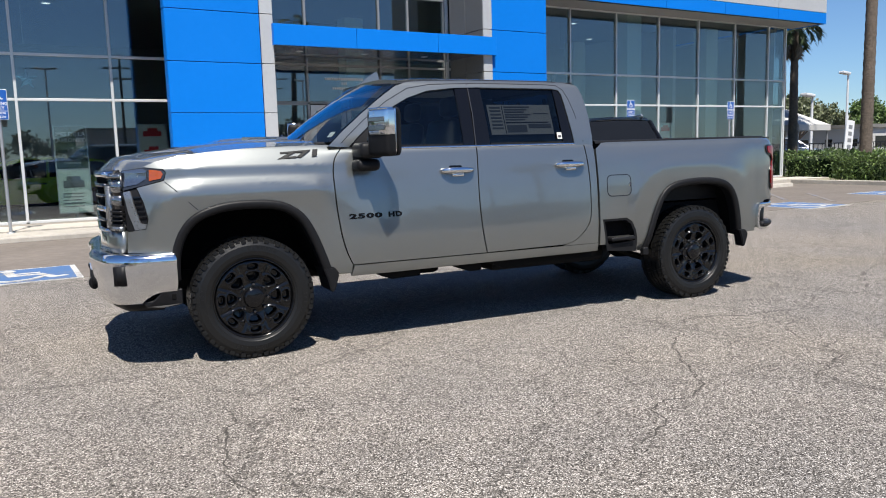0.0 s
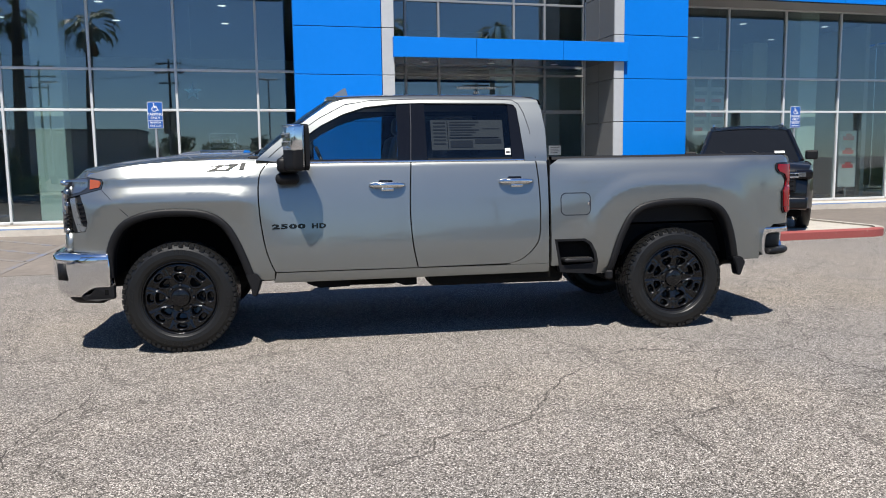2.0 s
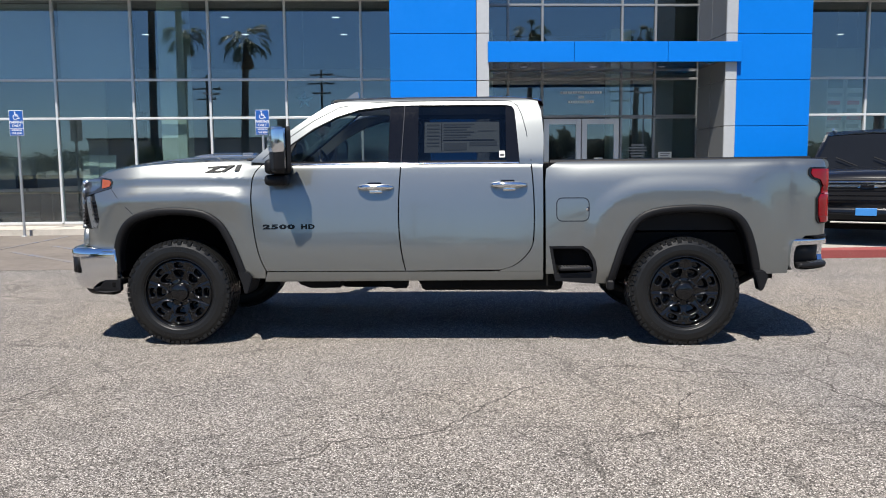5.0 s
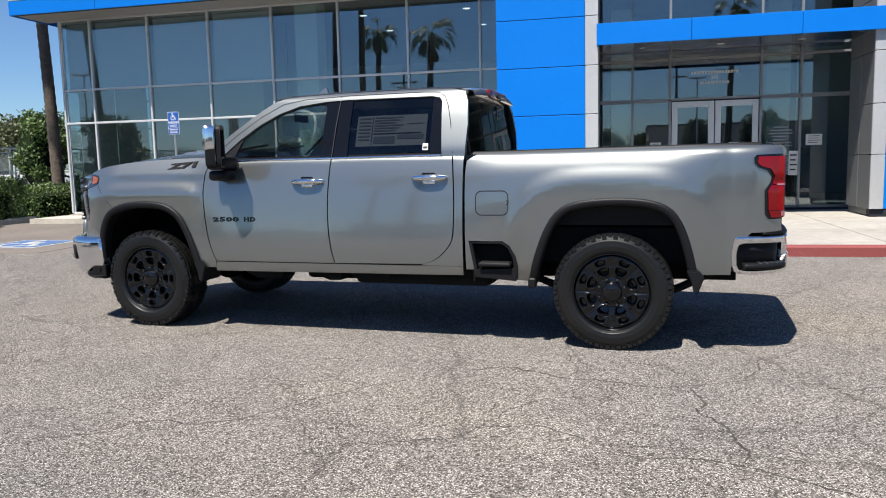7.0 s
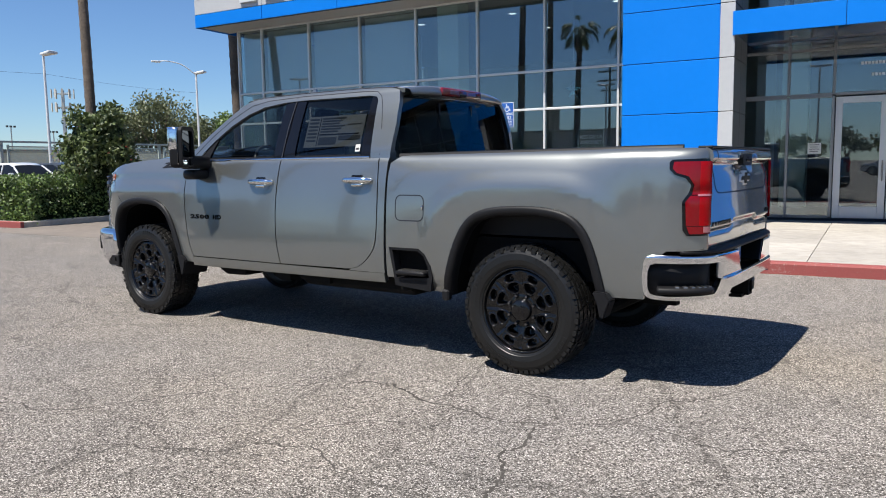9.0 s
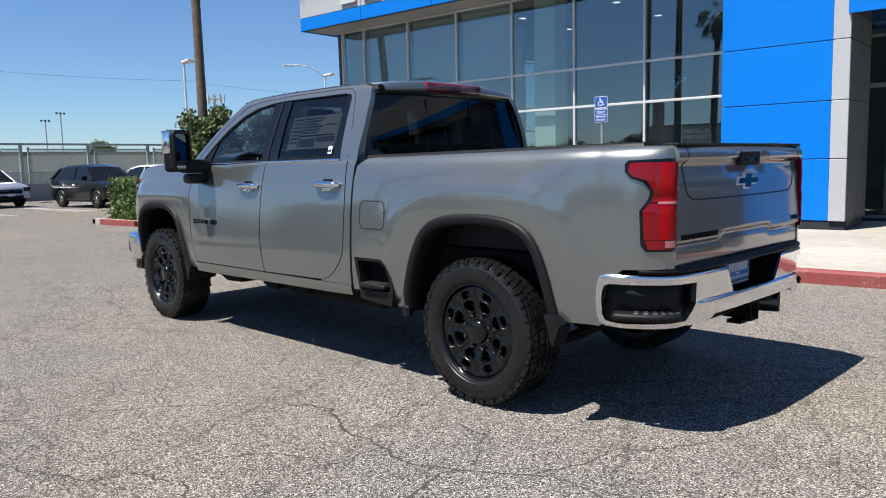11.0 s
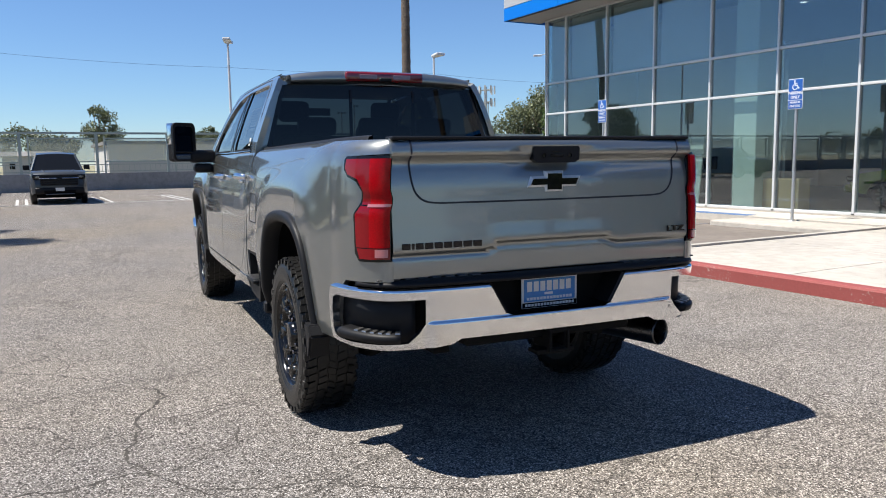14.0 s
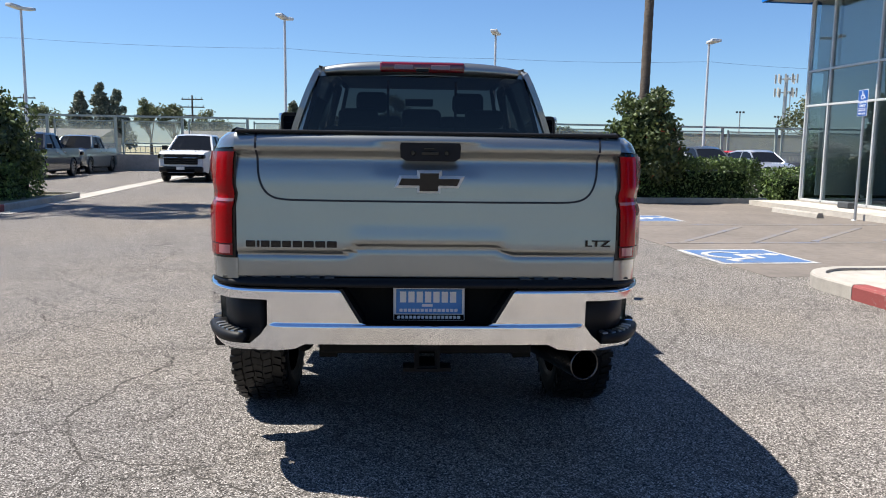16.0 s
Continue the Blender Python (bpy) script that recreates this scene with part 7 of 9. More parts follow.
    sheet("amber_lens", [(-0.628, 1.270), (-0.556, 1.284), (-0.540, 1.312), (-0.552, 1.334), (-0.622, 1.344)], lambda u, v, sf=sf: (sf(u, v)[0], sf(u, v)[1] + s * 0.006, v), 0.03, 0.03, M["lens_amber"], hl, "amber side lens", 0.01, s > 0)
    sheet("clear_lens", [(-0.786, 1.235), (-0.700, 1.250), (-0.645, 1.285), (-0.640, 1.340), (-0.665, 1.352), (-0.786, 1.338)], lambda u, v, sf=sf: (sf(u, v)[0], sf(u, v)[1] + s * 0.005, v), 0.03, 0.03, M["lens_clear"], hl, "clear lamp side lens", 0.01, s > 0)

# cabin
for x, y in ((1.45, -0.40), (1.45, 0.40)):
    st = empty("front_seat")
    st.parent = truck
    part("seat_cushion", boxes((x - 0.28, x + 0.24, y - 0.26, y + 0.26, 0.98, 1.12, 0.05, 3)), M["seat"], st, "", True)
    bm = boxes((-0.07, 0.07, -0.25, 0.25, 0, 0.62, 0.055, 3))
    b = part("seat_back", bm, M["seat"], st, "", True)
    b.matrix_local = pose(x + 0.22, y, 1.07, 0, 12)
    hr = part("headrest", boxes((-0.05, 0.05, -0.13, 0.13, 0, 0.17, 0.045, 3)), M["seat"], st, "", True)
    hr.matrix_local = pose(x + 0.37, y, 1.70, 0, 8)
st = empty("rear_seat")
st.parent = truck
part("seat_cushion", boxes((2.15, 2.65, -0.72, 0.72, 0.98, 1.12, 0.05, 3)), M["seat"], st, "", True)
b = part("seat_back", boxes((-0.07, 0.07, -0.72, 0.72, 0, 0.50, 0.05, 3)), M["seat"], st, "", True)
b.matrix_local = pose(2.66, 0, 1.06, 0, 10)
for y in (-0.45, 0.0, 0.45):
    hr = part("headrest", boxes((-0.05, 0.05, -0.14, 0.14, 0, 0.13, 0.04, 3)), M["seat"], st, "", True)
    hr.matrix_local = pose(2.76, y, 1.555, 0, 6)
part("dashboard", boxes((0.60, 1.02, -0.78, 0.78, 1.10, 1.455, 0.06, 3)), M["seat"], truck, "black dashboard", True)
wl_ = part("steering_wheel", lathe(bmesh.new(), [(0.185 + 0.015 * math.cos(a), 0.015 * math.sin(a)) for a in [2 * math.pi * k / 8 for k in range(8)]], 28, "y", True), M["seat"], truck, "black steering wheel", True)
wl_.matrix_local = pose(1.13, -0.40, 1.40, 0, 0, 90) @ pose(0, 0, 0, -22)
part("steering_hub", boxes((1.07, 1.13, -0.47, -0.33, 1.34, 1.43, 0.02, 2)), M["seat"], truck)
part("interior_mirror", boxes((1.04, 1.06, -0.13, 0.13, 1.80, 1.87, 0.008, 1)), M["plastic"], truck)
part("cabin_floor", boxes((0.62, 2.90, -0.88, 0.88, 0.93, 0.97)), M["seat"], truck)
part("headliner", boxes((1.30, 2.86, -0.62, 0.62, 1.938, 1.955)), M["alu_grey"], truck, "grey headliner")
st = part("window_sticker", boxes((0, 0.60, -0.002, 0, -0.13, 0.13)), M["paper"], truck, "printed price sheet in the window")
st.matrix_local = pose(1.99, -0.806, 1.655, -20)
bars = [(0.02, 0.12, -0.006, -0.003, 0.10 - 0.03 * i, 0.112 - 0.03 * i) for i in range(7)] + [(0.155, 0.40 - 0.03 * (i % 3), -0.006, -0.003, 0.105 - 0.022 * i, 0.115 - 0.022 * i) for i in range(6)] + [(0.155, 0.34, -0.006, -0.003, -0.11, -0.05), (0.36, 0.58, -0.006, -0.003, -0.075, -0.04), (0.43, 0.57, -0.006, -0.003, 0.05, 0.055)]
part("sticker_print", boxes(*bars), M["alu_grey"], st)
part("sticker_rule", boxes((0.15, 0.56, -0.006, -0.003, -0.03, -0.022), (0.135, 0.14, -0.006, -0.003, -0.12, 0.12)), M["ink"], st)
st = part("window_tag", boxes((0, 0.045, -0.002, 0, 0, 0.055)), M["paper"], truck, "small white tag on the window")
st.matrix_local = pose(2.585, -0.905, 1.490, -17)
part("tag_print", boxes((0.006, 0.039, -0.004, -0.0025, 0.012, 0.03)), M["ink"], st)
st = part("windscreen_tag", boxes((0.0, 0.002, -0.06, 0.06, 0, 0.05)), M["paper"], truck, "white tags on the windscreen")
st.matrix_local = pose(0.70, -0.62, 1.545, 0, 42)


# wheels
def make_wheel():
    w = empty("wheel")
    bm = lathe(bmesh.new(), [(0.278, -0.120), (0.288, -0.134), (0.300, -0.139), (0.304, -0.143), (0.335, -0.147), (0.375, -0.143), (0.400, -0.132), (0.413, -0.117), (0.4185, -0.09), (0.420, 0.0), (0.4185, 0.09), (0.413, 0.117), (0.400, 0.132), (0.375, 0.143), (0.335, 0.146), (0.300, 0.138), (0.278, 0.125)], 72)
    rng = random.Random(5)
    n = 64

    def block(a0, a1, y0, y1, r0, r1, skew=0.0):
        lo, hi = [], []
        for a, y in ((a0, y0), (a1, y0), (a1 + skew, y1), (a0 + skew, y1)):
            for r, out in ((r0, lo), (r1, hi)):
                out.append(bm.verts.new((r * math.cos(a), y, r * math.sin(a))))
        bm.faces.new(hi)
        for i in range(4):
            bm.faces.new((lo[i], lo[(i + 1) % 4], hi[(i + 1) % 4], hi[i]))

    for k in range(n):
        a, da = 2 * math.pi * k / n, 2 * math.pi / n
        for row, (y0, y1) in enumerate(((-0.120, -0.082), (-0.070, -0.028), (-0.018, 0.018), (0.028, 0.070), (0.082, 0.120))):
            off = da * (0.5 if row % 2 else 0.0) + rng.uniform(-0.12, 0.12) * da
            ya, yb = y0 + rng.uniform(-0.005, 0.005), y1 + rng.uniform(-0.005, 0.005)
            block(a + off, a + off + da * rng.uniform(0.76, 0.88), ya, yb, 0.413, 0.4275, da * (0.30 if row in (0, 1, 3) else -0.30))
        for y0, y1, sg in ((-0.141, -0.116, -1), (0.116, 0.141, 1)):
            wide = 0.80 if k % 2 else 0.66
            ya, yb = (y0 + (0.0 if k % 2 else 0.008), y1) if sg < 0 else (y0, y1 - (0.0 if k % 2 else 0.008))
            block(a, a + da * wide, ya, yb, 0.392 if k % 2 else 0.402, 0.4180, 0)
    bmesh.ops.recalc_face_normals(bm, faces=bm.faces)
    part("tyre", bm, M["rubber"], w, "black all-terrain tyre with block tread")
    # raised sidewall marks
    bm = bmesh.new()
    for a0, n0 in ((1.1, 7), (4.3, 8), (2.9, 4), (5.9, 5)):
        for k in range(n0):
            a = a0 + 0.085 * k
            vs = [bm.verts.new((r * math.cos(b), y, r * math.sin(b))) for r, b, y in ((0.345, a, -0.1475), (0.345, a + 0.05, -0.1475), (0.372, a + 0.05, -0.1465), (0.372, a, -0.1465))]
            bm.faces.new(vs)
            bot = [bm.verts.new((v.co.x, v.co.y + 0.005, v.co.z)) for v in vs]
            for i in range(4):
                bm.faces.new((vs[i], bot[i], bot[(i + 1) % 4], vs[(i + 1) % 4]))
    bmesh.ops.recalc_face_normals(bm, faces=bm.faces)
    part("sidewall_lettering", bm, M["rubber"], w, "raised sidewall marks")["kind"] = "stuff"
    # rim: barrel and pierced face
    bm = lathe(bmesh.new(), [(0.286, -0.128), (0.281, -0.134), (0.275, -0.130), (0.269, -0.110), (0.262, 0.0), (0.258, 0.10), (0.278, 0.125)], 64)
    part("rim_barrel", bm, M["rim"], w, "black wheel rim", True)
    part("brake_disc", lathe(bmesh.new(), [(0.0, 0.02), (0.19, 0.02), (0.19, 0.05), (0.0, 0.05)], 40), M["under"], w)
    bm = bmesh.new()
    dish = fine_table([(0.060, -0.100), (0.090, -0.097), (0.110, -0.094), (0.150, -0.103), (0.190, -0.112), (0.230, -0.117), (0.256, -0.118), (0.267, -0.112), (0.275, -0.100)], 6)
    seg, count = 208, 46
    ring_v = []
    for i in range(count):
        r = 0.064 + (0.274 - 0.064) * i / (count - 1)
        row = []
        for k in range(seg):
            a = 2 * math.pi * k / seg
            ph = (a + math.pi / 8) % (math.pi / 4) - math.pi / 8
            depth = dish(r)
            for rc, half_r, half_t, deep in ((0.152, 0.033, 0.036 + 0.20 * (r - 0.152), 0.060), (0.223, 0.023, 0.036, 0.055)):
                d = (abs((r - rc) / half_r) ** 3 + abs(rc * math.sin(ph) / half_t) ** 3) ** (1 / 3)
                depth += deep * (1 - ease(0.80, 1.02, d)) - 0.008 * math.exp(-((d - 1.16) / 0.12) ** 2)
            valley = abs(abs(ph) - math.pi / 8)
            depth += 0.010 * math.exp(-(valley * r / 0.010) ** 2) * ease(0.16, 0.19, r) * (1 - ease(0.248, 0.260, r))
            row.append(bm.verts.new((r * math.cos(a), depth, r * math.sin(a))))
        ring_v.append(row)
    for ra, rb in zip(ring_v, ring_v[1:]):
        for k in range(seg):
            bm.faces.new((ra[k], rb[k], rb[(k + 1) % seg], ra[(k + 1) % seg]))
    bmesh.ops.recalc_face_normals(bm, faces=bm.faces)
    part("rim_face", bm, M["rim"], w, "gloss black wheel face with two rings of windows", True)
    bm = lathe(bmesh.new(), [(0.0, -0.130), (0.058, -0.129), (0.068, -0.124), (0.073, -0.100), (0.077, -0.090)], 40)
    part("hub_cap", bm, M["rim"], w, "black hub cap", True)
    for k in range(8):
        a = 2 * math.pi * k / 8
        ln = part("lug_nut", lathe(bmesh.new(), [(0.0, -0.118), (0.009, -0.117), (0.012, -0.112), (0.0125, -0.090)], 8), M["black_chrome"], w)
        ln.location = (0.098 * math.cos(a), 0, 0.098 * math.sin(a))
    return w


wh = make_wheel()
wh.parent = truck
wh.matrix_local = pose(0.0, -0.852, 0.4275)
for x, y, rz, ry in ((WHEELBASE, -0.852, 0, 23), (0.0, 0.852, 180, 11), (WHEELBASE, 0.852, 180, 31)):
    copy_thing(wh, pose(x, y, 0.4275, 0, 0, rz) @ pose(0, 0, 0, 0, ry))


# ---- signs, vehicles, planting and what lies round the lot ----
def parking_sign(x, y, top, base, face_rz=0.0, lower=True):
    p = empty("parking_sign", pose(x, y, base, 0, 0, face_rz))
    h = top - base
    part("post", tube(bmesh.new(), [(0, 0.02, 0), (0, 0.02, h - 0.02)], 0.03, 12), M["post"], p, "grey metal post")
    hh = 0.56
    part("sign_plate", boxes((-0.155, 0.155, -0.025, -0.018, h - hh, h, 0.003, 1)), M["ink_white"], p, "white-edged sign plate")
    part("blue_field", boxes((-0.146, 0.146, -0.028, -0.0245, h - 0.39, h - 0.009, 0.002, 1)), M["sign_blue"], p, "blue field")
    part("blue_field", boxes((-0.146, 0.146, -0.028, -0.0245, h - hh + 0.009, h - 0.40, 0.002, 1)), M["sign_blue"], p, "blue field")
    part("wheelchair_symbol", wheelchair(bmesh.new(), 0.20, 0.027, 0.031, lambda u, v, w: (u, -w, h - 0.115 + v)), M["ink_white"], p, "white wheelchair symbol")
    for k, line in enumerate(("PARKING", "ONLY")):
        lettering("sign_text", line, 0.078, pose(0, -0.030, h - 0.262 - 0.08 * k), M["ink_white"], p, 0.003, 0.002, 0.92)
    for k, line in enumerate(("MINIMUM", "FINE $250")):
        lettering("sign_text", line, 0.056, pose(0, -0.030, h - 0.437 - 0.068 * k), M["ink_white"], p, 0.003, 0.001, 0.9)
    part("pole_foot", lathe(bmesh.new(), [(0.0, 0.02), (0.05, 0.02), (0.07, 0.0)], 16, "z"), M["post"], p)
    return tagged(p, "blue accessible parking sign on a grey metal post", "parking sign", "accessible parking signs", "")


parking_sign(0.45, 16.48, 2.79, 0.11)
parking_sign(-4.93, 16.43, 2.80, 0.0)
parking_sign(16.50, 16.66, 2.77, 0.13)
parking_sign(20.85, 16.66, 2.77, 0.13)
tagged(part("floodlight_box", boxes((-6.85, -6.45, 17.35, 17.6, 0.136, 0.29, 0.03, 2)), M["dark_in"]), "black ground light box on the walk by the glazing", "ground light")


# simple complete road vehicles, x rearward from the front axle
def road_car(name, label, category, paint, kind, m, group="", wheel_r=0.36):
    car = empty(name, m)
    if kind == "pickup":
        base, half_w, front, rear, hood_z, belt, top = 3.6, 0.97, -0.92, 4.75, 1.22, 1.24, 1.88
        cabin = [(0.45, belt), (1.10, top - 0.06), (1.35, top), (2.25, top), (2.42, top - 0.1), (2.50, belt)]
        deck = [(2.50, belt), (rear, belt + 0.02)]
    else:
        base, half_w, front, rear, hood_z, belt, top = 2.85, 0.95, -0.90, 3.85, 1.08, 1.10, 1.74
        cabin = [(0.22, belt), (0.98, top - 0.12), (1.38, top), (2.55, top - 0.015), (3.15, top - 0.12), (3.70, belt + 0.08)]
        deck = [(3.70, belt + 0.08), (rear, belt - 0.05)]
    if kind == "big_suv":
        base, half_w, front, rear, hood_z, belt, top = 3.07, 1.02, -1.0, 4.30, 1.22, 1.25, 1.93
        cabin = [(0.55, belt), (1.20, top - 0.08), (1.50, top), (3.6, top), (4.0, top - 0.06), (4.22, belt)]
        deck = [(4.22, belt), (rear, belt - 0.08)]
    r, nose = wheel_r, (0.13 if kind == "suv" else 0.03)
    arch = lambda xc: [(xc + (r + 0.07) * math.cos(a), r + (r + 0.07) * math.sin(a)) for a in [math.pi * (1 - k / 10) for k in range(11)]]
    low = 0.32
    outline = [(front + 0.02, low + 0.12), (front, 0.62), (front + 0.03, hood_z - 0.14 - nose), (front + 0.18, hood_z - 0.02 - nose), (0.0, hood_z + 0.03 - nose * 0.35), cabin[0]] + [cabin[-1]] + deck + [(rear + 0.04, 0.75), (rear - 0.03, low + 0.12)]
    outline += [(base + r + 0.09, low)] + [(x, z) for x, z in arch(base)[::-1]][1:-1] + [(base - r - 0.09, low), (r + 0.09, low)] + [(x, z) for x, z in arch(0.0)[::-1]][1:-1] + [(-r - 0.09, low + 0.03)]

    def skin(s):
        def f(x, z):
            w = half_w - 0.05 * ((z - 0.78) / 0.45) ** 2 * (1 if z > 0.78 else 0.6)
            w -= 0.16 * max(0, (front + 0.45 - x) / 0.45) ** 2 + 0.10 * max(0, (x - rear + 0.4) / 0.4) ** 2
            return (x, s * w, z)
        return f

    for s in (-1, 1):
        sheet("body_side", outline, skin(s), 0.25, 0.12, paint, car, "", 0.05, s > 0)
    # top skin over hood, deck and ends
    over = [(front + 0.02, low + 0.12), (front, 0.62), (front + 0.03, hood_z - 0.14 - nose), (front + 0.18, hood_z - 0.02 - nose), (0.0, hood_z + 0.03 - nose * 0.35), cabin[0], cabin[-1]] + deck + [(rear + 0.04, 0.75), (rear - 0.03, low + 0.12)]
    bm = bmesh.new()
    rows = []
    for x, z in over:
        w = abs(skin(1)(x, z)[1])
        rows.append([bm.verts.new((x - (0.10 * (1 - (k / 3) ** 2) if x < front + 0.3 else 0) + (0.05 * (1 - (k / 3) ** 2) if x > rear - 0.1 else 0), w * k / 3, z + 0.03 * (1 - (k / 3) ** 2))) for k in range(-3, 4)])
    for a, b in zip(rows, rows[1:]):
        for j in range(6):
            bm.faces.new((a[j], b[j], b[j + 1], a[j + 1]))
    bmesh.ops.recalc_face_normals(bm, faces=bm.faces)
    part("body_top", bm, paint, car, "", True)
    # cabin: dark glass shell, painted roof and pillars
    up = lambda z: half_w - 0.09 - 0.30 * (z - belt) / (top - belt) * 0.75
    bm = bmesh.new()
    rows = [[bm.verts.new((x, up(max(z, belt)) * k / 2, z - 0.0 + (0.03 * (1 - (k / 2) ** 2) if z > belt + 0.3 else 0))) for k in range(-2, 3)] for x, z in cabin]
    for a, b in zip(rows, rows[1:]):
        for j in range(4):
            bm.faces.new((a[j], b[j], b[j + 1], a[j + 1]))
    for j in (0, 4):
        bm.faces.new([rw[j] for rw in rows])
    bmesh.ops.recalc_face_normals(bm, faces=bm.faces)
    part("window_glass", bm, M["vehicle_glass"], car, "dark vehicle glazing")
    i1 = len(cabin) - 2
    bm = bmesh.new()
    rf = [(cabin[1][0], cabin[1][1] + 0.012)] + [(x, z + 0.014) for x, z in cabin[2:i1 + 1]]
    rows = [[bm.verts.new((x, (up(z) + 0.012) * k / 2, z + 0.03 * (1 - (k / 2) ** 2))) for k in range(-2, 3)] + [bm.verts.new((x, (up(z) + 0.03), z - 0.09))] for x, z in rf]
    rows = [[bm.verts.new((r_[0].co.x, -r_[5].co.y, r_[5].co.z))] + r_ for r_ in rows]
    for a, b in zip(rows, rows[1:]):
        for j in range(6):
            bm.faces.new((a[j], b[j], b[j + 1], a[j + 1]))
    bmesh.ops.recalc_face_normals(bm, faces=bm.faces)
    part("roof", bm, paint, car, "", True)
    for s in (-1, 1):
        for (x0, z0), (x1, z1) in ((cabin[0], cabin[1]), (cabin[-1], cabin[-2])):
            part("pillar", tube(bmesh.new(), [(x0, s * (up(belt) + 0.01), z0), (x1, s * (up(z1) + 0.012), z1)], 0.045, 6), paint, car)
        mid = cabin[0][0] + (1.55 if kind != "pickup" else 1.25)
        part("pillar", tube(bmesh.new(), [(mid, s * (up(belt) + 0.005), belt), (mid + 0.05, s * (up(top - 0.05) + 0.005), top - 0.06)], 0.035, 6), paint if kind == "suv" else M["trim_gloss"], car)
        part("mirror", boxes((0.55, 0.68, *sorted((s * (half_w - 0.02), s * (half_w + 0.2))), belt + 0.02, belt + 0.2, 0.03, 2)), M["plastic"] if kind != "suv" else paint, car)
        for hx in (1.55, 2.45):
            part("door_handle", boxes((hx, hx + 0.16, *sorted((s * (half_w - 0.03), s * (half_w + 0.02))), belt - 0.17, belt - 0.13, 0.01, 1)), M["chrome"], car)
        part("head_lamp", boxes((front - 0.06, front + 0.30, *sorted((s * (half_w - 0.36), s * (half_w - 0.075))), hood_z - 0.27 - nose * 0.8, hood_z - 0.10 - nose * 0.8, 0.04, 2)), M["trim_gloss"], car, "dark head lamp")
        part("lamp_reflector", boxes((front - 0.064, front + 0.1, *sorted((s * (half_w - 0.33), s * (half_w - 0.17))), hood_z - 0.24 - nose * 0.8, hood_z - 0.13 - nose * 0.8, 0.02, 1)), M["lens_clear"], car, "clear lamp reflector")
        part("rear_lamp", boxes((rear - 0.14, rear + 0.02, *sorted((s * (half_w - 0.30), s * (half_w - 0.10))), belt - 0.42, belt - 0.08, 0.03, 2)), M["lens_red"], car, "red rear lamp")
        part("sill", boxes((r + 0.12, base - r - 0.12, *sorted((s * (half_w - 0.08), s * (half_w - 0.01))), 0.28, 0.36, 0.02, 1)), M["plastic"], car)
    xf, big = front - 0.10, kind != "suv"
    gz0, gz1 = (0.70, hood_z - 0.12) if big else (0.60, hood_z - 0.27)
    gy = half_w * (0.66 if big else 0.52)
    part("grille", boxes((xf - 0.02, front + 0.06, -gy, gy, gz0, gz1, 0.03, 2)), M["plastic"], car, "black grille")
    for k in range(5):
        z = gz0 + 0.04 + (gz1 - gz0 - 0.1) * k / 4
        part("grille_bar", boxes((xf - 0.028, front, -gy * 0.94, gy * 0.94, z, z + 0.014, 0.004, 1)), M["trim_gloss"], car)
    zb = gz0 + (gz1 - gz0) * 0.62
    part("chrome_bar", boxes((xf - 0.036, front, -gy * 1.05, gy * 1.05, zb, zb + (0.045 if kind == "big_suv" else 0.028), 0.008, 1)), M["chrome"], car, "bright grille bar")
    if kind == "big_suv":
        part("chrome_bar", boxes((xf - 0.036, front, -gy * 1.05, gy * 1.05, zb + 0.075, zb + 0.10, 0.006, 1)), M["chrome"], car, "bright grille bar")
    part("grille_emblem", boxes((xf - 0.045, xf, -0.10, 0.10, zb - 0.012, zb + 0.04, 0.01, 1)), M["trim_gloss"], car)
    bp = paint if kind != "pickup" else M["plastic"]
    part("front_bumper", boxes((front - 0.14, front + 0.2, -half_w * 0.86, half_w * 0.86, 0.40, 0.63, 0.06, 3)), bp, car, "", True)
    part("lower_intake", boxes((front - 0.152, front + 0.1, -half_w * 0.55, half_w * 0.55, 0.42, 0.53, 0.015, 1)), M["liner"], car, "black lower intake")
    part("skid_lip", boxes((front - 0.158, front, -half_w * 0.50, half_w * 0.50, 0.375, 0.40, 0.01, 1)), M["steel"] if kind != "suv" else M["plastic"], car)
    for s in (-1, 1):
        part("fog_recess", boxes((front - 0.13, front + 0.15, *sorted((s * half_w * 0.62, s * half_w * 0.83)), 0.46, 0.60, 0.03, 2)), M["liner"], car, "black fog lamp recess")
        part("fog_lamp", boxes((front - 0.136, front, *sorted((s * half_w * 0.67, s * half_w * 0.76)), 0.505, 0.555, 0.012, 1)), M["lens_clear"], car)
        if kind == "pickup":
            part("hood_ridge", tube(bmesh.new(), [(front + 0.16, s * half_w * 0.50, hood_z - 0.025), (0.0, s * half_w * 0.56, hood_z + 0.030), (cabin[0][0] + 0.02, s * half_w * 0.60, belt + 0.012)], [0.02, 0.03, 0.02], 6), paint, car, "", True)
    part("front_number_plate", boxes((front - 0.162, front - 0.12, -0.15, 0.15, 0.50, 0.62, 0.004, 1)), M["paper"] if kind != "big_suv" else M["plate_blue"], car, "plain number plate")
    if kind == "big_suv":
        for s in (-1, 1):
            part("roof_rail", tube(bmesh.new(), [(1.55, s * 0.66, top + 0.03), (1.65, s * 0.66, top + 0.075), (3.45, s * 0.66, top + 0.075), (3.55, s * 0.66, top + 0.03)], 0.022, 8), M["chrome"], car, "bright roof rail")
            part("wiper", tube(bmesh.new(), [(0.50, s * 0.30 - 0.1, belt + 0.04), (0.66, s * 0.30 + 0.25, belt + 0.20)], 0.012, 6), M["plastic"], car)
        tag = part("windscreen_tag", boxes((-0.004, 0.0, -0.09, 0.09, -0.03, 0.03)), M["paper"], car, "white tag behind the windscreen")
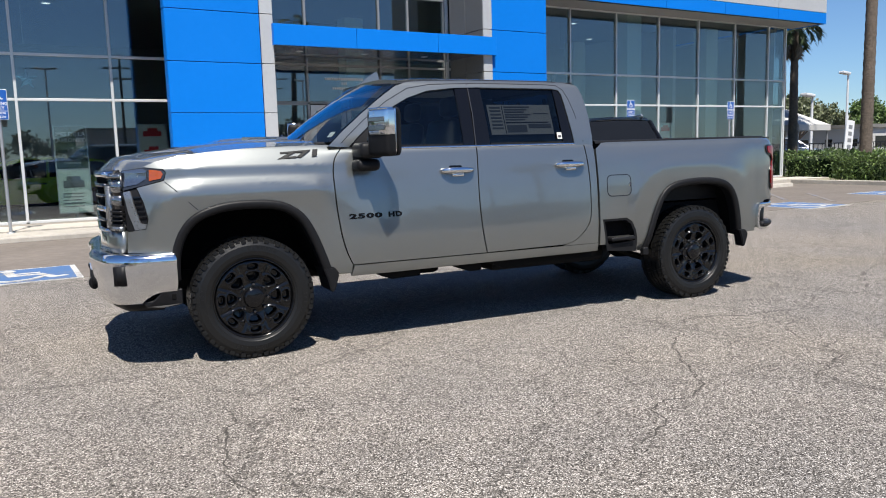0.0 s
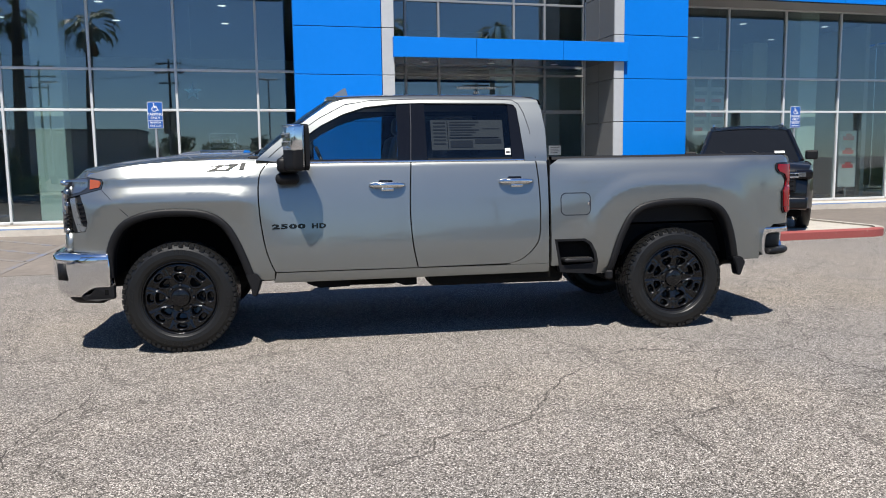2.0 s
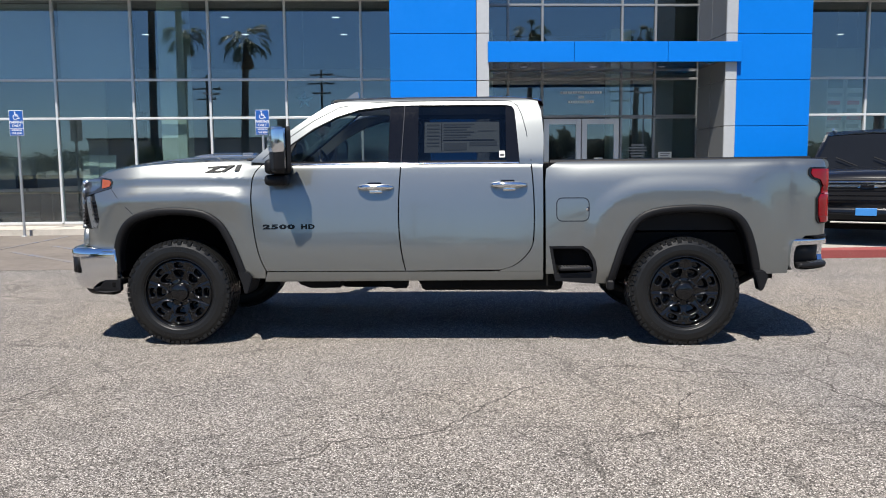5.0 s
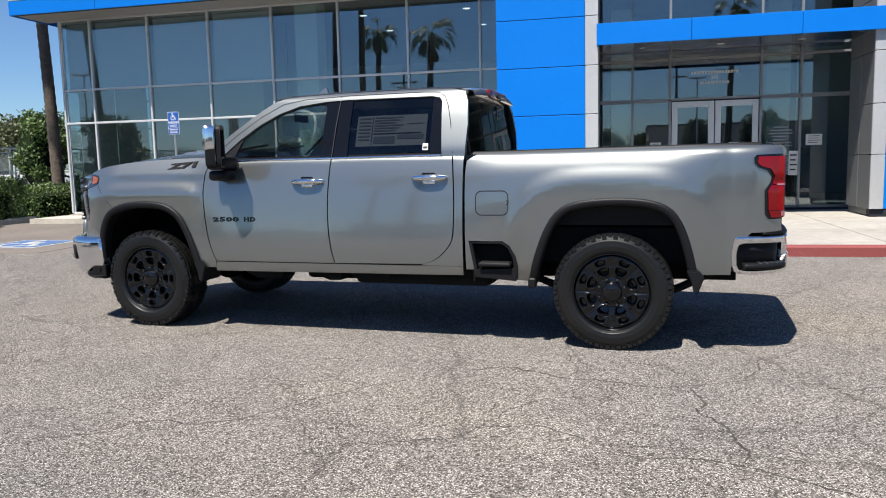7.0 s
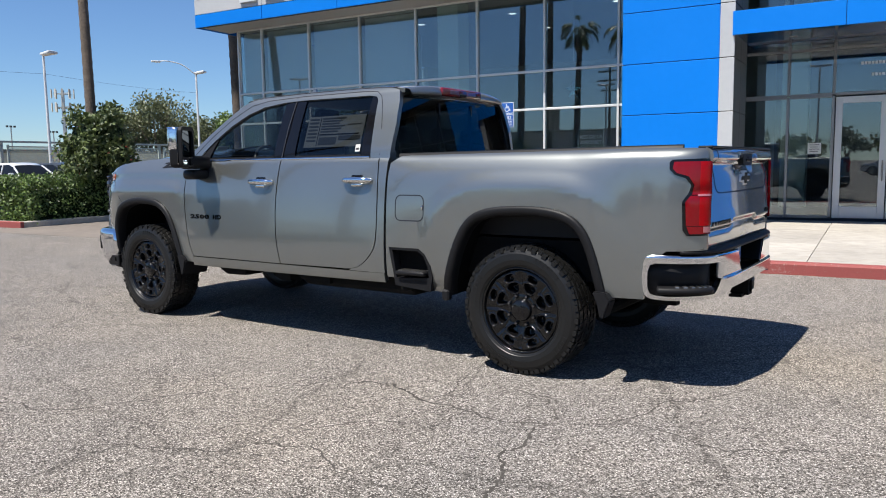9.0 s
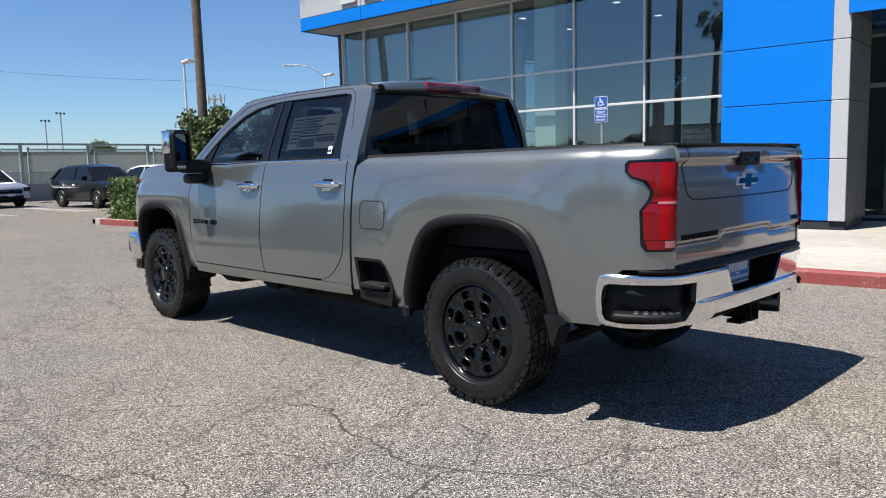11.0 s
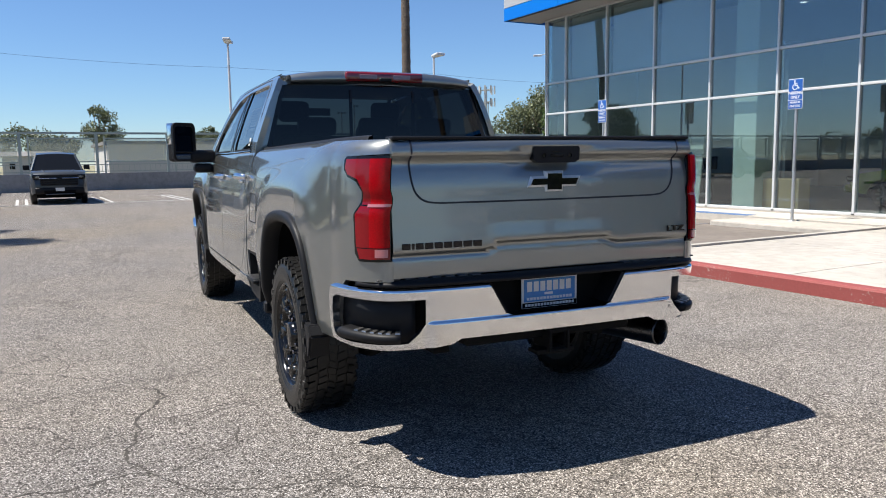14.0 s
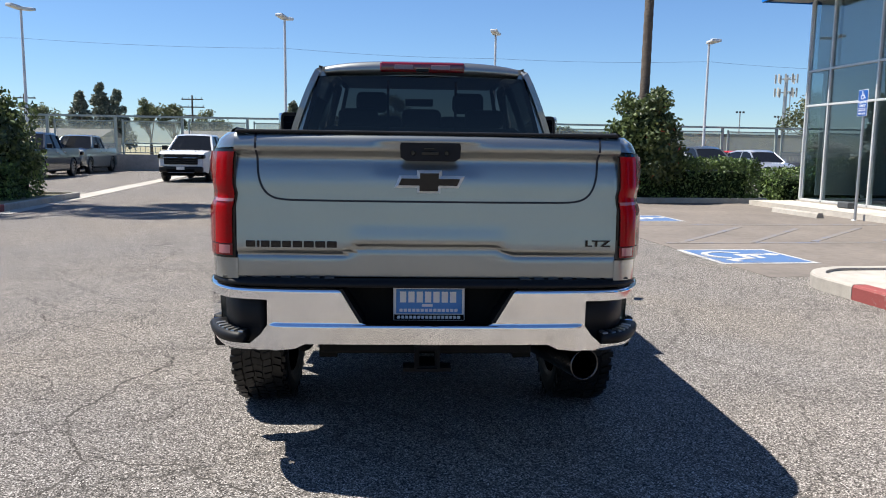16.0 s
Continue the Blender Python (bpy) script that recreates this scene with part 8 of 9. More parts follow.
        tag.matrix_local = pose(0.70, -0.55, belt + 0.17, 0, 46)
    part("rear_bumper", boxes((rear - 0.2, rear + 0.10, -half_w * 0.88, half_w * 0.88, 0.40, 0.62, 0.05, 2)), M["plastic"], car)
    part("underbody", boxes((-0.7, rear - 0.2, -half_w * 0.8, half_w * 0.8, 0.25, 0.5)), M["liner"], car)
    if kind == "pickup":
        part("bed_floor", boxes((2.52, rear - 0.05, -0.78, 0.78, 0.8, belt - 0.25)), M["plastic"], car)
    for x in (0.0, base):
        for s in (-1, 1):
            wv = empty("wheel")
            wv.parent = car
            wv.matrix_local = pose(x, s * (half_w - 0.11), r, 0, 0, 0 if s < 0 else 180)
            part("tyre", lathe(bmesh.new(), [(r * 0.66, -0.10), (r * 0.8, -0.115), (r * 0.95, -0.10), (r, -0.06), (r, 0.06), (r * 0.95, 0.10), (r * 0.66, 0.10)], 28), M["rubber"], wv, "", True)
            bm = lathe(bmesh.new(), [(0.0, -0.075), (r * 0.16, -0.08), (r * 0.20, -0.06), (r * 0.30, -0.055)], 20)
            for k in range(10):
                a = 2 * math.pi * k / 10
                t = Vector((-math.sin(a), 0, math.cos(a))) * r * 0.075
                d = Vector((math.cos(a), 0, math.sin(a)))
                q = [d * r * 0.25 - t, d * r * 0.25 + t, d * r * 0.66 + t, d * r * 0.66 - t]
                lo_, hi_ = [bm.verts.new(v + Vector((0, -0.04, 0))) for v in q], [bm.verts.new(v + Vector((0, -0.085, 0))) for v in q]
                bm.faces.new(hi_)
                for i in range(4):
                    bm.faces.new((lo_[i], lo_[(i + 1) % 4], hi_[(i + 1) % 4], hi_[i]))
            bmesh.ops.recalc_face_normals(bm, faces=bm.faces)
            part("rim", bm, M["steel"] if kind != "big_suv" else M["rim"], wv, "metal wheel rim")
    return tagged(car, label, category, group, "")


# front towards +x: turned by 180 degrees
road_car("pickup_truck", "white pickup with a black grille, parked facing the lot", "pickup truck", M["paint_white"], "pickup", pose(-21.5, -0.8, 0, 0, 0, 176), "vehicles parked at the fence", 0.40)
road_car("pickup_truck", "dark grey small pickup parked by the fence", "pickup truck", M["paint_grey"], "pickup", pose(-20.6, 4.75, 0, 0, 0, 180) @ Matrix.Diagonal((0.93, 0.93, 0.96, 1)), "vehicles parked at the fence", 0.40)
road_car("sport_utility_car", "silver compact sport utility car on the lot", "car", M["paint_silver"], "suv", pose(-27.5, 14.25, 0, 0, 0, 187), "vehicles parked at the fence")
road_car("sport_utility_car", "black sport utility car on the lot", "car", M["paint_black"], "suv", pose(-21.6, 16.6, 0, 0, 0, 183), "vehicles parked at the fence", 0.37)
road_car("pickup_truck", "dark navy pickup parked along the drive", "pickup truck", M["paint_navy"], "pickup", pose(-22.5, -7.65, 0, 0, 0, 180), "vehicles parked along the drive", 0.40)
road_car("pickup_truck", "silver-grey pickup parked along the drive", "pickup truck", M["paint"], "pickup", pose(-29.3, -7.9, 0, 0, 0, 180), "vehicles parked along the drive", 0.40)
road_car("pickup_truck", "white pickup behind the hedge", "pickup truck", M["paint_white"], "pickup", pose(-33.0, 46.0, 0, 0, 0, 200), "vehicles behind the hedge", 0.40)
road_car("sport_utility_car", "silver car behind the hedge", "car", M["paint_silver"], "suv", pose(-25.2, 26.6, 0, 0, 0, 180) @ Matrix.Diagonal((0.95, 0.95, 0.92, 1)), "vehicles behind the hedge")
road_car("sport_utility_car", "red car behind the hedge", "car", M["paint_red"], "suv", pose(-30.4, 28.3, 0, 0, 0, 180) @ Matrix.Diagonal((0.95, 0.95, 0.9, 1)), "vehicles behind the hedge")
road_car("sport_utility_car", "dark grey car behind the hedge", "car", M["paint_grey"], "suv", pose(-26.0, 24.1, 0, 0, 0, 180), "vehicles behind the hedge")
road_car("sport_utility_car", "white car behind the tall shrub", "car", M["paint_white"], "suv", pose(-25.6, 21.7, 0, 0, 0, 180), "vehicles behind the hedge")
road_car("sport_utility_car", "large black sport utility car parked on the concrete apron", "car", M["paint_black"], "big_suv", pose(11.62, 11.75, 0.118, 0, 0, 57), "", 0.40)
road_car("sport_utility_car", "lime green show car inside the showroom", "car", M["paint_lime"], "suv", pose(-0.4, 21.6, 0.16, 0, 0, 8) @ Matrix.Diagonal((0.95, 0.95, 0.8, 1)), "")
for k, (x, y, p) in enumerate(((33.0, 27.0, "paint_navy"), (36.0, 28.0, "paint_white"), (39.5, 27.5, "paint_black"), (43.0, 29.0, "paint_silver"))):
    road_car("sport_utility_car", "parked car beyond the hedge and railings", "car", M[p], "suv", pose(x, y, 0, 0, 0, 70 + 9 * k), "vehicles beyond the hedge")
for k, (x, y, p, kd) in enumerate(((-6.0, -40.0, "paint_black", "pickup"), (1.0, -41.0, "paint_grey", "pickup"), (8.0, -40.5, "paint_white", "suv"), (15.0, -41.5, "paint_silver", "pickup"), (22.0, -40.5, "paint_navy", "suv"))):
    road_car("pickup_truck" if kd == "pickup" else "sport_utility_car", "parked vehicle across the lot, mirrored in the glazing", "pickup truck" if kd == "pickup" else "car", M[p], kd, pose(x, y, 0, 0, 0, 2 + 5 * k), "vehicles across the lot", 0.40)


# traffic cone: a tall striped delineator
tc = empty("traffic_delineator", pose(-20.0, 2.55, 0))
part("base", boxes((-0.22, 0.22, -0.22, 0.22, 0, 0.05, 0.015, 1)), M["liner"], tc, "black rubber base")
part("post", lathe(bmesh.new(), [(0.0, 1.12), (0.05, 1.12), (0.065, 1.08), (0.085, 0.06), (0.11, 0.05)], 18, "z"), M["orange"], tc, "", True)
for z in (0.42, 0.66, 0.90):
    part("white_band", lathe(bmesh.new(), [(0.0755 - (z - 0.42) * 0.0195 + 0.006, z), (0.073 - (z - 0.42) * 0.0195 + 0.006, z + 0.11)], 18, "z"), M["ink_white"], tc)
tagged(tc, "orange and white striped traffic post on asphalt", "traffic cone")


# lot lamps
def lot_lamp(x, y, h, arms=(0,), base=True, street=False):
    p = empty("lot_lamp", pose(x, y, 0))
    if base:
        part("footing", lathe(bmesh.new(), [(0.0, 0.78), (0.27, 0.78), (0.30, 0.75), (0.30, 0.0)], 20, "z"), M["wall"], p, "round concrete footing", True)
    part("pole", tube(bmesh.new(), [(0, 0, 0.0), (0, 0, h)], [0.085, 0.06], 10), M["pole"], p, "white metal pole")
    for rz in arms:
        hd = part("lamp_head", boxes((0.0, 0.75, -0.20, 0.20, -0.05, 0.10, 0.04, 2)), M["pole"], p, "flat white lamp head")
        hd.matrix_local = pose(0, 0, h, 0, -6, rz)
    if street:
        c = math.cos(radians(street)), math.sin(radians(street))
        arm = smooth_path([(0, 0, h - 0.1), (c[0] * 0.9, c[1] * 0.9, h + 0.55), (c[0] * 1.9, c[1] * 1.9, h + 0.75), (c[0] * 2.4, c[1] * 2.4, h + 0.7)], 4)
        part("lamp_arm", tube(bmesh.new(), arm, 0.035, 8), M["pole"], p, "", True)
        hd = part("lamp_head", boxes((0, 0.6, -0.12, 0.12, -0.06, 0.06, 0.04, 2)), M["pole"], p)
        hd.matrix_local = pose(c[0] * 2.3, c[1] * 2.3, h + 0.68, 0, 0, street)
    return tagged(p, "tall white lamp on a pole in the lot", "lamp post", "lot lamps", "")


lot_lamp(-33.0, 14.0, 7.95, (-20, 160))
lot_lamp(-31.4, 26.0, 7.6, (0, 20))
lot_lamp(-33.1, 38.2, 7.9, (10,), True, -120)
lot_lamp(-31.3, 2.4, 8.1, (-20, 160))
lot_lamp(-30.6, -10.3, 8.0, (-25, 155))
lot_lamp(47.1, 29.0, 5.6, (180,))
lot_lamp(37.7, 25.1, 3.8, (180,), False)
for x, y in ((-14.0, -34.0), (4.0, -30.0), (13.0, -38.0), (26.0, -34.0)):
    lot_lamp(x, y, 8.5, (0, 180))


# ---- plants ----
def leaf_cloud(rng, points, size, flat=0.0):
    """Small folded leaves, one for each point, turned at random."""
    verts, faces = [], []
    for p in points:
        s = size * rng.uniform(0.6, 1.35)
        a, b = rng.uniform(0, 6.283), rng.uniform(-1.2, 1.2) * (1 - flat)
        d = Vector((math.cos(a) * math.cos(b), math.sin(a) * math.cos(b), math.sin(b)))
        t = d.cross(Vector((rng.uniform(-1, 1), rng.uniform(-1, 1), rng.uniform(-0.3, 1)))).normalized()
        n = d.cross(t)
        k = len(verts)
        p = Vector(p)
        verts += [p, p + d * s * 0.5 + t * s * 0.32 + n * s * 0.08, p + d * s, p + d * s * 0.5 - t * s * 0.32 + n * s * 0.08]
        faces += [(k, k + 1, k + 2), (k, k + 2, k + 3)]
    return verts, faces


def cloud_part(name, verts, faces, material, parent, kind="stuff", label=""):
    me = bpy.data.meshes.new(name)
    me.from_pydata(verts, [], faces)
    me.materials.append(material)
    ob = part(name, me, material, parent, label)
    ob["kind"] = kind
    return ob


def hedge(x0, x1, y0, y1, h, n, seed, label):
    rng = random.Random(seed)
    root = empty("hedge", pose((x0 + x1) / 2, (y0 + y1) / 2, 0))
    a, b = (x1 - x0) / 2, (y1 - y0) / 2
    pts = []
    while len(pts) < n:
        f = rng.random()
        u, v, w = rng.uniform(-a, a), rng.uniform(-b, b), rng.uniform(0.02, h)
        q = noise.noise(Vector((u * 1.3 + seed, v * 1.3, w * 1.6)))
        q2 = noise.noise(Vector((u * 3.5, v * 3.5 + seed, w * 3.5)))
        depth = rng.random() ** 2 * 0.28
        bulge = 0.13 * q + 0.07 * q2
        face = rng.choice("tttxxyy")
        if face == "t":
            w = h + bulge * 1.1 - depth
        elif face == "x":
            u = (a + bulge - depth) * rng.choice((-1, 1))
        else:
            v = (b + bulge - depth) * rng.choice((-1, 1))
        if w > 0.02:
            pts.append((u, v, w))
    verts, faces = leaf_cloud(rng, pts, 0.085)
    cloud_part("foliage", verts, faces, M["leaf"], root)
    bm = bmesh.new()
    for k in range(max(3, int(b * 5))):
        y = -b + 2 * b * (k + 0.5) / max(3, int(b * 5))
        tube(bm, [(rng.uniform(-a, a) * 0.4, y, 0), (rng.uniform(-a, a) * 0.5, y + rng.uniform(-0.1, 0.1), h * 0.5), (rng.uniform(-a, a) * 0.6, y, h * 0.85)], [0.03, 0.022, 0.01], 5)
    part("branching_stem", bm, M["wood"], root)
    # an added solid core, coloured dark for the shade inside the hedge
    part("inner_shade", boxes((-a * 0.72, a * 0.72, -b + 0.25, b - 0.25, 0.0, h * 0.72, 0.15, 2)), M["leaf_core"], root, "dark inner core that stands for shade among the leaves")
    return tagged(root, label, "hedge", "clipped hedges", "")


# near-black green: the shade deep among leaves is put into this colour
M["leaf_core"] = surface("leaf_core_shade", (0.012, 0.022, 0.008), 0.95, 0, 0.5, 25, 1.0, 0.05, 6.0, spec=0.1)


def shrub(x, y, z0, rx, ry, h, n, seed, label, mat="leaf_shrub", size=0.10, blossoms=0, stem=0.5):
    rng = random.Random(seed)
    root = empty("shrub", pose(x, y, z0))
    trunk = bmesh.new()
    for k in range(7):
        a = 2 * math.pi * k / 7 + rng.uniform(-0.3, 0.3)
        tip = (rx * 0.6 * math.cos(a), ry * 0.6 * math.sin(a), h * rng.uniform(0.6, 0.85))
        tube(trunk, smooth_path([(0.06 * math.cos(a), 0.06 * math.sin(a), 0), (rx * 0.2 * math.cos(a), ry * 0.2 * math.sin(a), h * 0.35), tip], 3), [0.05, 0.045, 0.04, 0.03, 0.025, 0.02, 0.012], 6)
    part("branching_stem", trunk, M["wood"], root)
    pts = []
    clumps = []
    for k in range(46):
        a, e = rng.uniform(0, 6.283), rng.uniform(-1.0, 1.0)
        ce = math.sqrt(1 - e * e)
        f = rng.uniform(0.55, 1.0)
        clumps.append((Vector((rx * f * ce * math.cos(a), ry * f * ce * math.sin(a), h * 0.54 + h * 0.44 * f * e)), rng.uniform(0.16, 0.30) * (rx + ry) / 2 * 1.4))
    while len(pts) < n:
        c, r = rng.choice(clumps)
        d = Vector((rng.gauss(0, 1), rng.gauss(0, 1), rng.gauss(0, 1))).normalized() * r * rng.random() ** 0.4
        p = c + d
        if p.z > 0.05:
            pts.append(p)
    verts, faces = leaf_cloud(rng, pts, size)
    cloud_part("foliage", verts, faces, M[mat], root)
    bm = bmesh.new()
    bmesh.ops.create_icosphere(bm, subdivisions=3, radius=1.0)
    for v in bm.verts:
        q = 1 + 0.25 * noise.noise(v.co * 2.1 + Vector((seed, 0, 0)))
        v.co = Vector((v.co.x * rx * 0.66 * q, v.co.y * ry * 0.66 * q, h * 0.54 + v.co.z * h * 0.36 * q))
    # an added dark ball stands for the shade inside the shrub
    part("inner_shade", bm, M["leaf_core"], root, "dark inner core that stands for shade among the leaves")
    if blossoms:
        v2, f2 = leaf_cloud(rng, rng.sample(pts, blossoms), size * 1.1)
        cloud_part("blossom", v2, f2, M["flower"], root)
    return tagged(root, label, "shrub", "", "")


hedge(-12.2, -10.22, 11.6, 17.3, 1.22, 17000, 3, "clipped green hedge in a kerbed bed beside the bays")
hedge(-12.4, -10.6, 18.1, 22.5, 0.98, 6000, 4, "clipped green hedge near the building's corner")
hedge(24.4, 30.0, 12.9, 15.4, 0.95, 15000, 5, "clipped green hedge in a kerbed bed by the drive")
hedge(26.3, 29.5, 15.6, 19.0, 1.05, 6000, 6, "clipped green hedge near the building's far corner")
hedge(-10.8, -8.5, -8.6, -2.3, 0.95, 9000, 7, "clipped green hedge on a kerbed island")
shrub(-10.75, 13.95, 0.15, 0.95, 1.1, 3.05, 10500, 11, "tall dense shrub with a few blossoms above the hedge", blossoms=45, size=0.13)
shrub(-9.6, -3.4, 0.0, 1.2, 1.3, 2.65, 9000, 12, "tall dense green shrub on the island", size=0.13)
shrub(-13.4, 21.7, 0.0, 1.0, 1.0, 3.7, 9000, 13, "dense green shrub beside the building corner", "leaf", size=0.12)
for x0, x1, y0, y1 in ((-12.6, -10.15, 11.3, 17.5), (-11.2, -4.8, -9.0, -1.6), (24.0, 30.4, 12.5, 19.3)):
    bed_k = [(x0, y0), (x1, y0), (x1, y1), (x0, y1), (x0, y0)]
    kerb("kerb_bed", bed_k, M["kerb"], "pale concrete kerb round a planting bed", 0.15, 0.15)
    rect("planting_bed", x0 + 0.152, x1 - 0.152, y0 + 0.152, y1 - 0.152, -0.02, 0.09, M["dry"], "bare soil of a planting bed", "soil")
rect("kerb_red_end", -12.0, -10.1, 11.2, 11.3, -0.02, 0.155, M["red_kerb"], "red-painted kerb end of the planting bed", "kerb", bevel=0.02)
rect("kerb_red_end", -6.6, -4.9, -1.66, -1.592, -0.02, 0.156, M["red_kerb"], "red-painted kerb of the island", "kerb", bevel=0.02)


def palm(x, y, h, r, seed, lean=(0, 0), crown=2.6, label="tall palm with a slim ringed trunk"):
    rng = random.Random(seed)
    root = empty("palm_tree", pose(x, y, 0))
    bm = bmesh.new()
    n = int(h / 0.16)
    pts, rad = [], []
    for k in range(n + 1):
        t = k / n
        pts.append((lean[0] * t ** 1.4, lean[1] * t ** 1.4, h * t))
        rad.append(r * (1.25 - 0.45 * t) * (1.0 + (0.045 if k % 2 else -0.03)) + 0.10 * r * max(0, 1 - t * 12))
    tube(bm, pts, rad, 14)
    part("trunk", bm, M["bark"], root, "ringed grey-brown trunk", True)
    top = Vector(pts[-1])
    verts, faces = [], []
    dv, df = [], []
    for k in range(46):
        a = rng.uniform(0, 6.283)
        dead = k >= 34
        e0 = rng.uniform(-0.25, 1.25) if not dead else rng.uniform(-1.35, -0.9)
        L = crown * rng.uniform(0.75, 1.05) * (0.7 if dead else 1)
        d = Vector((math.cos(a), math.sin(a), 0))
        out, fc = (dv, df) if dead else (verts, faces)
        stem = []
        for i in range(7):
            t = i / 6
            el = e0 - (1.5 if not dead else 0.3) * t * t
            stem.append((stem[-1] + (d * math.cos(el) + Vector((0, 0, math.sin(el)))) * L / 6) if stem else top + Vector((0, 0, -0.2 if dead else 0.0)))
        side_v = Vector((-d.y, d.x, 0))
        for i in range(6):
            p, q = stem[i], stem[i + 1]
            wv = 0.02
            kk = len(out)
            out.extend([p - side_v * wv, p + side_v * wv, q + side_v * wv, q - side_v * wv])
            fc.append((kk, kk + 1, kk + 2, kk + 3))
            if i >= 3:
                for j in range(6):
                    base = p.lerp(q, j / 6)
                    for sg in (-1, 1):
                        ll = L * 0.33 * (1 - 0.35 * abs((i - 4.2) / 2)) * rng.uniform(0.8, 1.1)
                        tipv = base + side_v * sg * ll * 0.75 + (q - p).normalized() * ll * 0.6 + Vector((0, 0, -ll * rng.uniform(0.15, 0.55)))
                        kk = len(out)
                        along = (q - p).normalized() * 0.035
                        out.extend([base - along, base + along, tipv])
                        fc.append((kk, kk + 1, kk + 2))
    cloud_part("crown", verts, faces, M["frond"], root, label="green fan fronds")
    cloud_part("dry_skirt", dv, df, M["dead_frond"], root, label="dry brown hanging fronds")
    return tagged(root, label, "palm tree", "palm trees", "")


palm(-11.0, 13.98, 15.5, 0.117, 21, (-1.1, 0.6))
palm(-11.5, 20.1, 14.0, 0.15, 22, (-0.9, 0.5))
palm(-9.9, -4.9, 14.3, 0.18, 23, (0.3, 0.0))
palm(-9.2, -7.6, 13.5, 0.18, 24, (0.2, 0.2))
palm(26.15, 15.3, 14.0, 0.165, 25, (0.2, 0.1))
palm(28.3, 19.6, 5.9, 0.16, 26, (0.1, 0.1), 1.35, "palm with a shaggy dry skirt beside the building")
palm(30.2, 21.5, 6.3, 0.16, 27, (0.1, 0.1), 1.35, "palm with a shaggy dry skirt beside the building")


def tree(x, y, h, spread, seed, mat="leaf_far", n=1500, size=0.4, label="broad green tree beyond the lot", conifer=False, group="far trees"):
    rng = random.Random(seed)
    root = empty("tree", pose(x, y, 0))
    bm = bmesh.new()
    th = h * (0.35 if not conifer else 0.9)
    tube(bm, [(0, 0, 0), (rng.uniform(-0.2, 0.2), 0, th * 0.5), (rng.uniform(-0.3, 0.3), 0, th)], [h * 0.028, h * 0.022, h * 0.012], 8)
    clumps = []
    for k in range(22 if not conifer else 110):
        if conifer:
            t = rng.random()
            rr = spread * (1 - t) * rng.uniform(0.3, 1.0) + 0.2
            a = rng.uniform(0, 6.283)
            clumps.append((Vector((rr * math.cos(a), rr * math.sin(a), h * (0.18 + 0.8 * t))), spread * 0.34 * (1.12 - t)))
        else:
            a, e = rng.uniform(0, 6.283), rng.uniform(-0.55, 1.0)
            ce = math.sqrt(max(0, 1 - e * e))
            f = rng.uniform(0.45, 0.95)
            c = Vector((spread * f * ce * math.cos(a), spread * f * ce * math.sin(a), h * 0.62 + h * 0.33 * f * e))
            clumps.append((c, spread * rng.uniform(0.22, 0.40)))
            if k % 3 == 0:
                tube(bm, [(0, 0, th * 0.8), (c.x * 0.5, c.y * 0.5, (th * 0.8 + c.z) / 2), tuple(c)], [h * 0.012, h * 0.008, h * 0.004], 5)
    part("trunk", bm, M["wood"], root, "brown trunk and limbs")
    pts = []
    for _ in range(n):
        c, r = rng.choice(clumps)
        pts.append(c + Vector((rng.gauss(0, 1), rng.gauss(0, 1), rng.gauss(0, 0.8))).normalized() * r * rng.random() ** 0.45)
    verts, faces = leaf_cloud(rng, pts, size)
    cloud_part("crown", verts, faces, M[mat], root, label="uneven leafy crown")
    return tagged(root, label, "tree", group, "")


for k, (x, y, h, sp, mat, con) in enumerate((
        (-90, -27, 8.0, 2.0, "leaf_hazy", True), (-91, -24.8, 9.2, 2.3, "leaf_hazy", True), (-91, -22.8, 8.4, 2.0, "leaf_hazy", True), (-89, -31, 6.5, 2.6, "leaf_far", False),
        (-92, -19, 8.0, 1.9, "leaf_far", False), (-93, -16.4, 7.4, 2.1, "leaf_far", False), (-93, -11.8, 6.5, 2.6, "leaf_far", False), (-95, -1.2, 7.8, 1.8, "leaf_hazy", True),
        (-95, 4.0, 6.1, 3.6, "leaf_far", False), (-94, 8.0, 5.0, 2.6, "leaf_far", False), (-95, 12.7, 8.9, 2.9, "leaf_far", False), (-93, 25.2, 6.4, 1.9, "leaf_far", False),
        (-90.5, 35.3, 5.4, 1.8, "leaf_far", False), (-86, 47, 5.6, 2.0, "leaf_far", False), (-51.5, 46.4, 7.2, 3.4, "leaf_far", False), (-49.8, 48.6, 8.3, 3.6, "leaf_far", False),
        (-48.2, 51.0, 7.0, 3.4, "leaf_far", False), (-46.5, 52.6, 6.0, 3.0, "leaf_far", False), (-45.0, 54.3, 6.5, 3.0, "leaf_far", False), (-43.2, 56.2, 7.0, 3.2, "leaf_far", False),
        (62, 45.0, 5.2, 1.8, "leaf", False), (67.0, 43.0, 5.0, 1.8, "leaf_far", False), (70.5, 41.5, 5.4, 2.0, "leaf", False), (74, 54, 5, 2.2, "leaf_hazy", False), (80, 46, 5.5, 2.5, "leaf", False), (50, 34.4, 5.4, 2.0, "leaf_far", False), (84, 50, 5.5, 2.5, "leaf_far", False))):
    tree(x, y, h, sp, 100 + k, mat, 7000 if con else 4200, 0.32 if con else 0.26, "conical tree beyond the lot, leaf colour lightened for haze" if con else "broad green tree beyond the lot", con)
